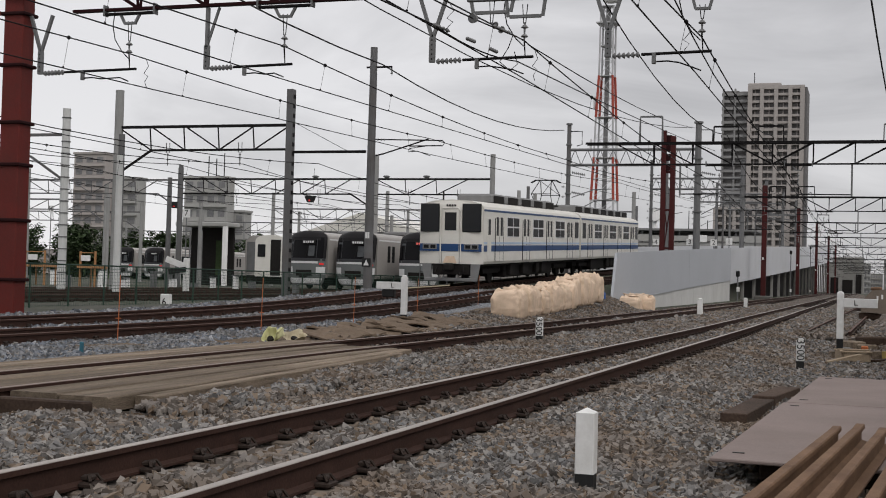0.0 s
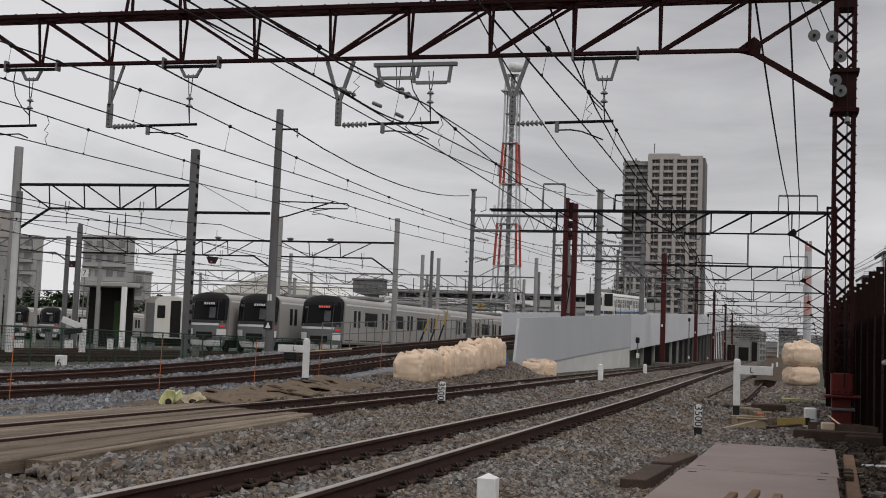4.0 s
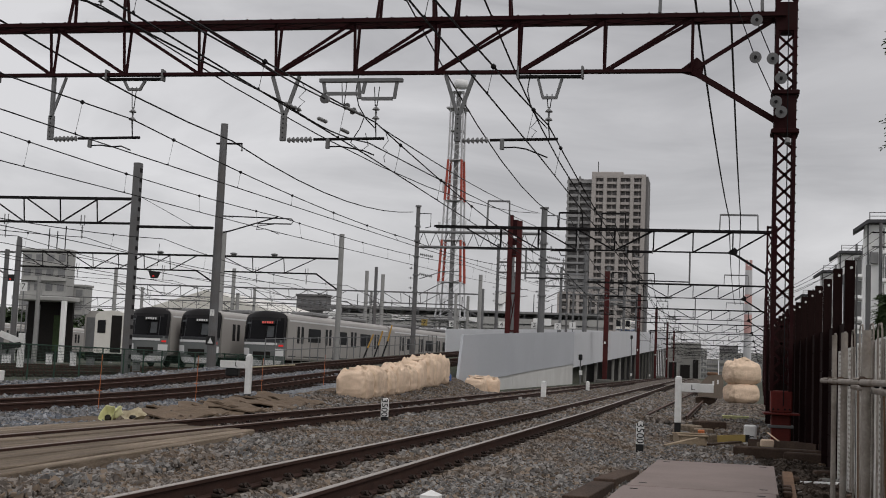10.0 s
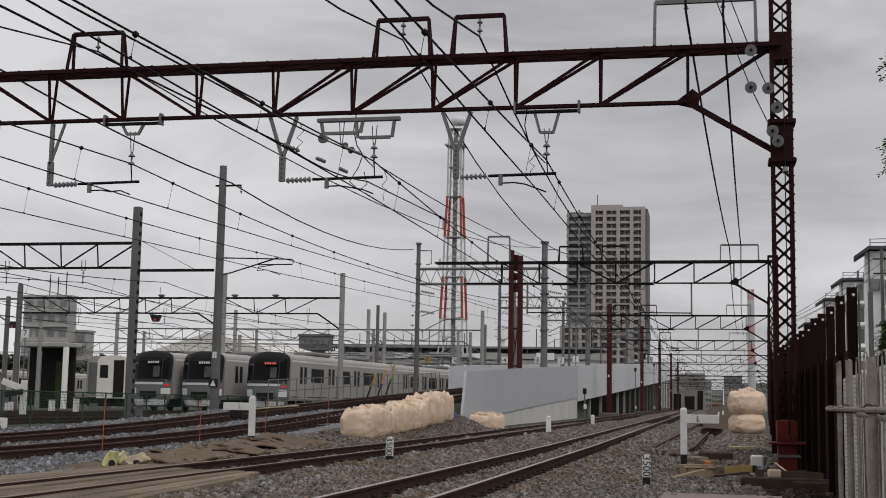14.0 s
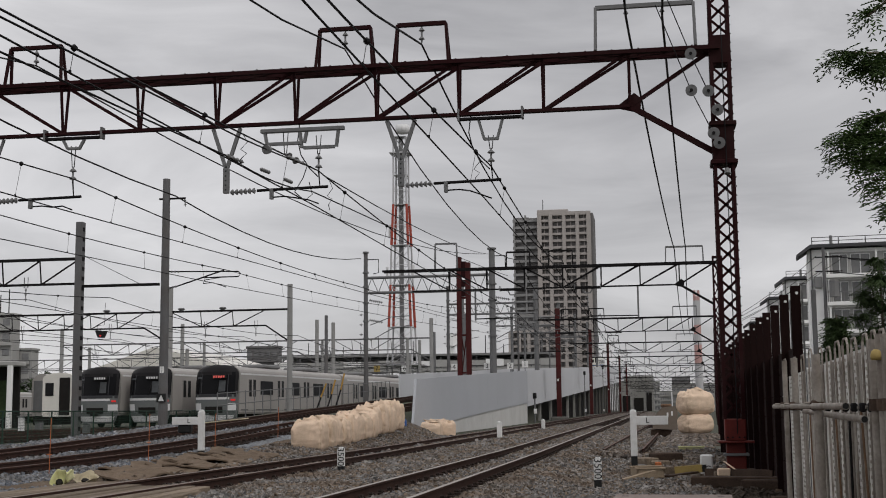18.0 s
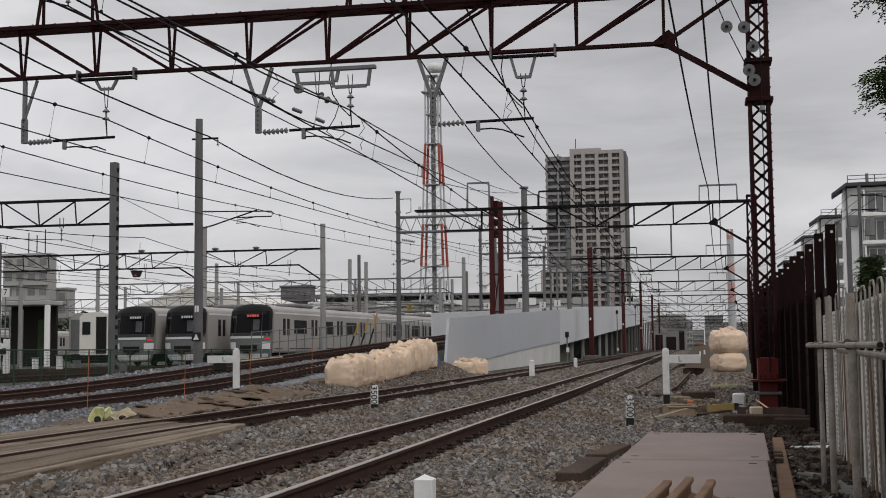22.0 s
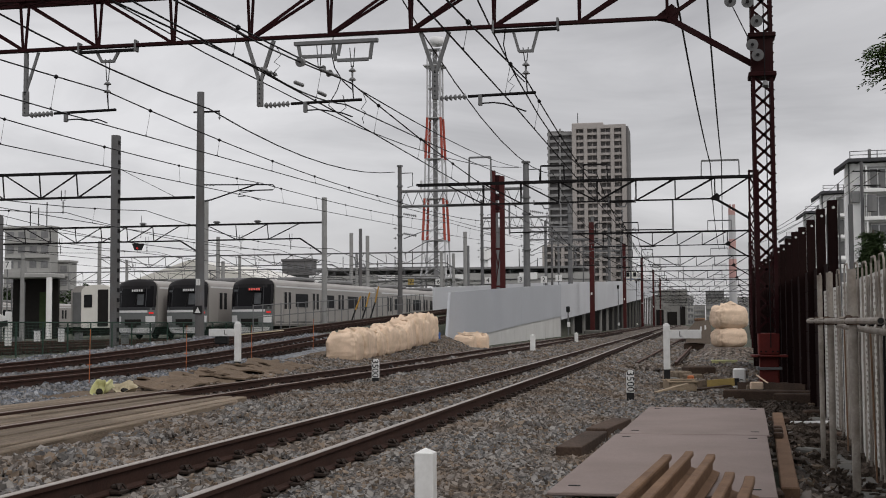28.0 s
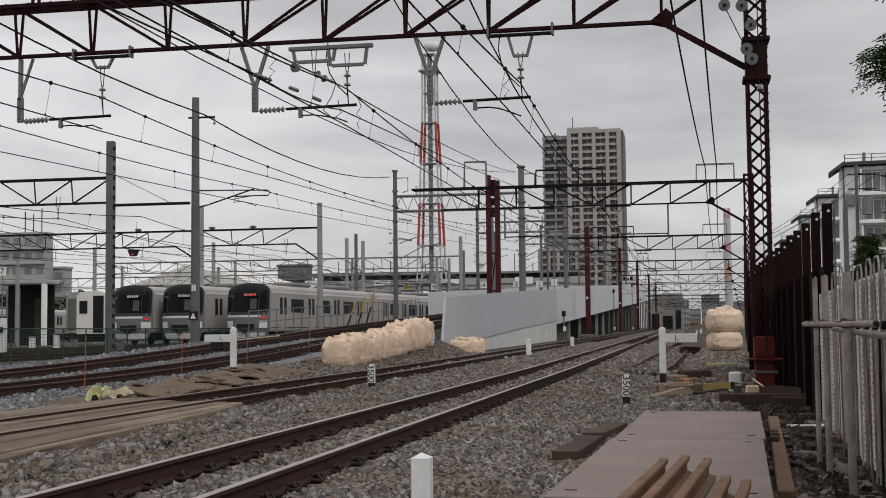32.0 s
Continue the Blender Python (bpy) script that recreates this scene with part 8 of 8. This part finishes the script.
for x, w in ((-51.4, 1.5), (-47.4, 1.1)):
    t = thing("inspection_stair", (x, 70.0, 0.0), "orange steel inspection platform with a white sign", "platform", "inspection platforms")
    for a in (-w / 2, w / 2):
        part("stringer", Geo().beam((a, 0, 0), (a, 0, 2.3), 0.12, 0.1), M_platform, t)
        part("leg", Geo().beam((a, 1.2, 0), (a, 1.2, 1.3), 0.08, 0.08), M_platform, t)
    part("landing", Geo().box((0, 0.5, 1.28), (w + 0.3, 1.4, 0.14), chamfer=0.01), M_platform, t)
    part("hand_rail", Geo().tube([(-w / 2, 0, 2.2), (w / 2, 0, 2.2)], 0.03, 6), M_platform, t)
    part("sign", Geo().box((-0.1, -0.1, 1.85), (0.7, 0.05, 0.36), chamfer=0.01), M_white, t)
rnd_y = random.Random(21)
for i in range(28):
    x, y = rnd_y.uniform(-62, -23), rnd_y.uniform(62, 76)
    if x > -20 - (y - 50) * 0.45:
        continue
    t = thing("relay_box", (x, y, 0.0), "pale grey trackside relay box on the yard ground", "cabinet", "trackside boxes")
    h = rnd_y.uniform(0.4, 1.1)
    part("case", Geo().box((0, 0, h / 2), (rnd_y.uniform(0.22, 0.45), 0.4, h), chamfer=0.03), rnd_y.choice((M_facewhite, M_galv, M_whitewall)), t)
    part("lid", Geo().box((0, 0, h + 0.03), (0.36, 0.46, 0.05), chamfer=0.01), M_galv, t)
# chimney; its red bands carry the distance haze in their colour
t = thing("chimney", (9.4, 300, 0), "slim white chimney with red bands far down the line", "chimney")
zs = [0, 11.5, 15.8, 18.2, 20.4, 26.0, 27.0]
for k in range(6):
    part("band", Geo().cyl((0, 0, zs[k]), (0, 0, zs[k + 1] - 0.02), 0.92 - 0.025 * k, 0.91 - 0.025 * k, 14), M_hazed_red if k in (1, 3, 5) else M_towwhite, t)
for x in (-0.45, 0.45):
    part("flue", Geo().cyl((x, 0, 27.0), (x, 0, 28.4), 0.34, n=10), M_hazed_red, t)
# utility pole by the apartments
t = thing("utility_pole", (7.02, 55, 0), "concrete utility pole with cross arms and wires", "utility pole")
part("shaft", Geo().cyl((0, 0, -0.4), (0, 0, 7.7), 0.085, 0.065, 10), M_steel_pole, t)
for z in (7.3, 6.7):
    part("cross_arm", Geo().box((0.2, 0, z), (1.1, 0.04, 0.05)), M_dark_steel, t)
for k, (dx, dz) in enumerate(((0, 7.35), (0.5, 7.3), (1.0, 7.2), (0.1, 6.7))):
    part("service_wire", Geo().tube(sagging((dx, 0, dz), (14, 3 + k, 7.6 - 0.2 * k), 0.4), 0.018, 4), M_wire, t)
    part("service_wire", Geo().tube(sagging((dx - 0.3, 0, dz), (-3.0, 30 + k * 3, 6.5), 0.3), 0.014, 4), M_wire, t)
part("transformer", Geo().cyl((0.35, -0.2, 5.6), (0.35, -0.2, 6.3), 0.2, n=10), M_roofgrey, t)

# ---- trees ----


def leaf_cloud(centres, count, size, seed, spread_r=1.0):
    """Many small folded leaves scattered in uneven clumps."""
    rs = np.random.RandomState(seed)
    g = Geo()
    for (cx, cy, cz, r) in centres:
        n = int(count * r * r)
        p = rs.normal(0, 0.42, (n, 3)) * r * spread_r
        p[:, 2] *= 0.62
        for q in p:
            a, b = rs.uniform(0, 6.28), rs.uniform(-0.9, 0.5)
            d = Vector((math.cos(a) * math.cos(b), math.sin(a) * math.cos(b), math.sin(b)))
            s = Vector((-math.sin(a), math.cos(a), rs.uniform(-0.5, 0.5))) * 0.28
            c = Vector((cx + q[0], cy + q[1], cz + q[2]))
            l = size * rs.uniform(0.6, 1.3)
            g.add([c, c + d * l * 0.5 + s * l, c + d * l, c + d * l * 0.5 - s * l], [(0, 1, 2), (0, 2, 3)])
    return g


def frond_cloud(sprays, seed, leaf=0.085):
    """Feathery leaves: each frond a thin stem with pairs of narrow leaflets."""
    rs = np.random.RandomState(seed)
    g = Geo()
    for (x0, y0, z0), (x1, y1, z1), count, r in sprays:
        for k in range(count):
            u = rs.uniform(0, 1) ** 0.7
            c = Vector((x0 + (x1 - x0) * u, y0 + (y1 - y0) * u, z0 + (z1 - z0) * u)) + Vector(rs.normal(0, 1, 3) * (r, r * 1.4, r * 0.62)) * (1 - 0.55 * u)
            a = rs.uniform(0, 6.283)
            d = Vector((math.cos(a) * 0.8 - 0.55, math.sin(a) * 0.7, rs.uniform(-0.75, 0.2))).normalized()
            side = d.cross(Vector((rs.uniform(-0.4, 0.4), rs.uniform(-0.4, 0.4), 1.0))).normalized()
            n, ln = rs.randint(4, 8), rs.uniform(0.18, 0.34)
            up = side.cross(d) * 0.012
            for i in range(n):
                q = c + d * ln * (i + 1) / n + Vector((0, 0, -0.05 * ((i + 1) / n) ** 2))
                for s in (-1, 1):
                    tip = q + (side * s * 0.85 + d * 0.6).normalized() * leaf * rs.uniform(0.75, 1.15)
                    m = (q + tip) / 2
                    wv = d * leaf * 0.2
                    g.add([q, m - wv + up, tip, m + wv + up], [(0, 1, 2), (0, 2, 3)])
    return g


def branch_tree():
    t = thing("street_tree", (4.98, 16.4, -0.4), "leafy tree with feathery drooping branches", "tree")
    part("trunk", Geo().tube([(0, 0, -0.2), (0.05, 0, 2.0), (-0.1, 0.1, 3.6), (-0.2, 0, 5.4), (-0.1, 0, 7.2)], 0.13, 8), M_bark, t)
    sprays = [((-1.6, 0, 5.72), (-2.6, -0.1, 5.88), 120, 0.13), ((-1.5, 0.1, 5.85), (-2.3, 0, 5.7), 70, 0.10), ((-1.6, 0, 6.7), (-2.2, 0, 6.36), 40, 0.09),
              ((-1.5, 0, 5.15), (-2.38, 0, 5.0), 90, 0.09), ((-1.6, 0, 4.75), (-2.6, -0.1, 4.8), 150, 0.12), ((-1.5, 0, 4.45), (-2.5, 0, 4.55), 150, 0.12), ((-1.4, 0, 4.1), (-2.25, 0, 4.25), 90, 0.11), ((-1.3, 0, 3.75), (-2.05, 0.1, 3.95), 60, 0.1),
              ((-0.3, 0, 6.0), (-1.7, 0.2, 5.7), 150, 0.25), ((-0.2, 0, 4.6), (-1.7, 0, 4.55), 240, 0.3), ((0, 0, 6.6), (1.6, 0.4, 7.2), 160, 0.5), ((0, 0, 5.2), (1.8, -0.4, 5.9), 160, 0.5), ((-0.2, 0, 7.0), (-1.0, 0.3, 8.0), 160, 0.5)]
    for p, q, c, r in sprays:
        part("limb", Geo().tube([(-0.12, 0, p[2] - 0.9), p, ((p[0] + q[0]) / 2, (p[1] + q[1]) / 2, (p[2] + q[2]) / 2 + 0.06), q], 0.016, 6), M_bark, t)
    tagged(part("crown", frond_cloud(sprays, 5, 0.085), M_leaf, t), kind="stuff")


branch_tree()


def shrub(x, y, z, h, w, seed, label, material=None, count=420, leaf=0.16, name="garden_tree", ground=-0.4, group="garden trees"):
    t = thing(name, (x, y, ground), label, "tree", group)
    rnd = random.Random(seed)
    part("trunk", Geo().cyl((0, 0, 0), (0, 0, z + h * 0.5 - ground), 0.10, 0.04, 7), M_bark, t)
    c = [(rnd.uniform(-w, w) / 2, rnd.uniform(-w, w) / 2, z - ground + h * (0.1 + 0.8 * k / 14) + rnd.uniform(-0.2, 0.2), rnd.uniform(0.35, 0.6) * w * (1.1 - 0.6 * k / 14)) for k in range(15)]
    for k in range(4):
        part("limb", Geo().tube([(0, 0, z - ground + h * 0.15 * k), (c[k * 3][0] * 0.6, c[k * 3][1] * 0.6, c[k * 3][2])], 0.03, 5), M_bark, t)
    tagged(part("crown", leaf_cloud(c, count, leaf, seed), material or M_leaf, t), kind="stuff")


def conifer(x, y, top, w, seed, label):
    """Garden conifer: tiers of drooping feathery sprays round a straight stem."""
    t = thing("garden_tree", (x, y, -0.4), label, "tree", "garden trees")
    rnd = random.Random(seed)
    part("trunk", Geo().cyl((0, 0, 0), (0, 0, top + 0.3), 0.10, 0.03, 7), M_bark, t)
    sprays = []
    for k in range(26):
        u = k / 25
        z = 1.0 + (top - 0.8) * u
        a, r = rnd.uniform(0, 6.28), w * (1.05 - 0.8 * u) * rnd.uniform(0.75, 1.15)
        sprays.append(((0, 0, z), (math.cos(a) * r, math.sin(a) * r, z - 0.15 + rnd.uniform(-0.2, 0.3)), int(60 + 70 * (1 - u)), 0.2 + 0.12 * (1 - u)))
    for p, q, c, r in sprays[::2]:
        part("limb", Geo().tube([p, q], 0.02, 5), M_bark, t)
    tagged(part("crown", frond_cloud(sprays, seed, 0.15), M_conifer, t), kind="stuff")


conifer(6.75, 50, 4.6, 0.9, 3, "dark green garden conifer before the white blocks")
conifer(8.6, 51, 6.7, 2.1, 4, "dense dark green garden conifer before the white blocks")
conifer(10.6, 50, 7.4, 2.3, 6, "tall dark green garden conifer near the pole")
for i in range(50):
    r = random.Random(100 + i)
    x = -165 + 3.0 * i + r.uniform(-1.5, 1.5)
    y = 170 + r.uniform(-8, 30) - 0.35 * (x + 80)
    if x > -19:
        continue
    tall = 9.5 if x < -120 else 7.5 if x < -85 else 3.5
    shrub(x, y, 0.3, r.uniform(0.75, 1.05) * tall, r.uniform(3.5, 5.5), 200 + i, "dark green tree mass beyond the yard", M_leaf_far, 60, 0.7, "yard_tree", 0.0, "far trees")

# ---- loose ballast ----


def loose_stones(name, regions, material, label, seed):
    """Angular stones strewn over the beds; one object, far too many to count."""
    rs = np.random.RandomState(seed)
    base = np.array([(x, y, z) for z in (-1, 1) for x, y in ((-1, -1), (1, -1), (1, 1), (-1, 1))], float) * 0.72
    tri = np.array([(0, 2, 1), (0, 3, 2), (4, 5, 6), (4, 6, 7), (0, 1, 5), (0, 5, 4), (1, 2, 6), (1, 6, 5), (2, 3, 7), (2, 7, 6), (3, 0, 4), (3, 4, 7)])
    V, F, n0 = [], [], 0
    for x0, x1, y0, y1, density, size, sink in regions:
        n = int((x1 - x0) * (y1 - y0) * density)
        px, py = rs.uniform(x0, x1, n), rs.uniform(y0, y1, n)
        pz = np.array([ground_z(a, b) for a, b in zip(px, py)]) + sink
        pz += 0.02 * np.sin(px * 5.1 + 2 * np.sin(py * 2.3)) + rs.uniform(-0.012, 0.022, n)
        s = size * rs.uniform(0.55, 1.25, n)
        sc = np.stack([s, s * rs.uniform(0.6, 1.0, n), s * rs.uniform(0.45, 0.8, n)], 1)
        a = rs.uniform(0, 6.283, n)
        tilt = rs.uniform(-0.7, 0.7, (n, 2))
        j = base[None] * rs.uniform(0.75, 1.15, (n, 8, 1)) + rs.uniform(-0.2, 0.2, (n, 8, 3))
        v = j * sc[:, None, :]
        c, d = np.cos(a)[:, None], np.sin(a)[:, None]
        vx, vy, vz = v[..., 0] * c - v[..., 1] * d, v[..., 0] * d + v[..., 1] * c, v[..., 2]
        vz = vz + vx * tilt[:, :1] + vy * tilt[:, 1:]
        V.append(np.stack([vx + px[:, None], vy + py[:, None], vz + pz[:, None]], -1).reshape(-1, 3))
        F.append((tri[None] + (np.arange(n) * 8)[:, None, None] + n0).reshape(-1, 3))
        n0 += n * 8
    me = bpy.data.meshes.new(name)
    me.from_pydata(np.concatenate(V).tolist(), [], np.concatenate(F).tolist())
    me.materials.append(material)
    return tagged(new(name, me), label, "gravel", kind="stuff")


near = [(-5.3, -1.0, -6.0, 4.8, 120, 0.04, 0.03), (-2.85, -0.75, 5.0, 14.0, 1250, 0.031, 0.03), (-2.85, -0.6, 14.0, 24.0, 600, 0.040, 0.03), (-2.8, -0.4, 24.0, 40.0, 260, 0.05, 0.03),
        (-3.95, -3.15, 4.0, 16.0, 420, 0.036, 0.035), (-5.6, -4.3, 6.0, 16.0, 900, 0.036, 0.035), (-5.9, -4.3, 16.0, 28.0, 520, 0.042, 0.035),
        (-6.9, -4.3, 28.0, 46.0, 220, 0.055, 0.035), (-7.0, -5.7, 17.5, 28.0, 480, 0.042, 0.035), (-8.1, -7.1, 19.0, 34.0, 200, 0.05, 0.03), (-4.0, -3.1, 16.0, 34.0, 260, 0.045, 0.035),
        (-5.5, -4.2, 4.0, 6.0, 900, 0.036, 0.035), (-6.7, -5.6, 5.0, 9.3, 900, 0.036, 0.035), (-0.8, 0.9, 18.5, 30.0, 420, 0.042, 0.03), (-0.9, 0.7, 6.0, 8.6, 700, 0.036, 0.02), (0.75, 1.2, 8.0, 20.0, 140, 0.05, 0.02), (-2.8, -0.8, 40.0, 80.0, 70, 0.07, 0.03), (-6.9, -4.3, 46.0, 90.0, 60, 0.07, 0.035), (-9.4, -8.3, 56.0, 90.0, 50, 0.07, 0.03), (-1.9, 0.1, 37.0, 80.0, 150, 0.065, 0.13), (-4.05, -3.1, 34.0, 80.0, 110, 0.06, 0.05), (-8.1, -7.2, 34.0, 80.0, 90, 0.06, 0.05), (-5.86, -5.35, 9.4, 13.2, 900, 0.04, 0.09), (-6.2, -5.6, 12.8, 15.8, 700, 0.042, 0.085), (-6.45, -5.9, 15.6, 18.2, 600, 0.044, 0.08), (-0.8, 1.9, 29.0, 60.0, 120, 0.06, 0.03), (-11.6, -9.5, 23.0, 58.0, 110, 0.05, 0.05), (-9.5, -8.4, 20.0, 56.0, 170, 0.05, 0.03)]
loose_stones("loose_ballast", near, M_stone, "loose grey and brown crushed ballast stones", 7)
loose_stones("loose_rubble", [(1.0, 2.0, 9.0, 27.0, 160, 0.05, 0.03)], M_darkearth, "dark crumbled earth and rubble along the fence", 9)
loose_stones("loose_ballast", [(-12.9, -9.7, 10.0, 20.0, 330, 0.042, 0.035), (-12.9, -11.2, 20.0, 36.0, 260, 0.048, 0.035), (-16.3, -14.4, 14.0, 54.0, 170, 0.055, 0.035), (-20.6, -18.3, 22.0, 54.0, 90, 0.06, 0.035)], M_stone_blue, "fresh blue grey crushed ballast stones", 8)

motions()
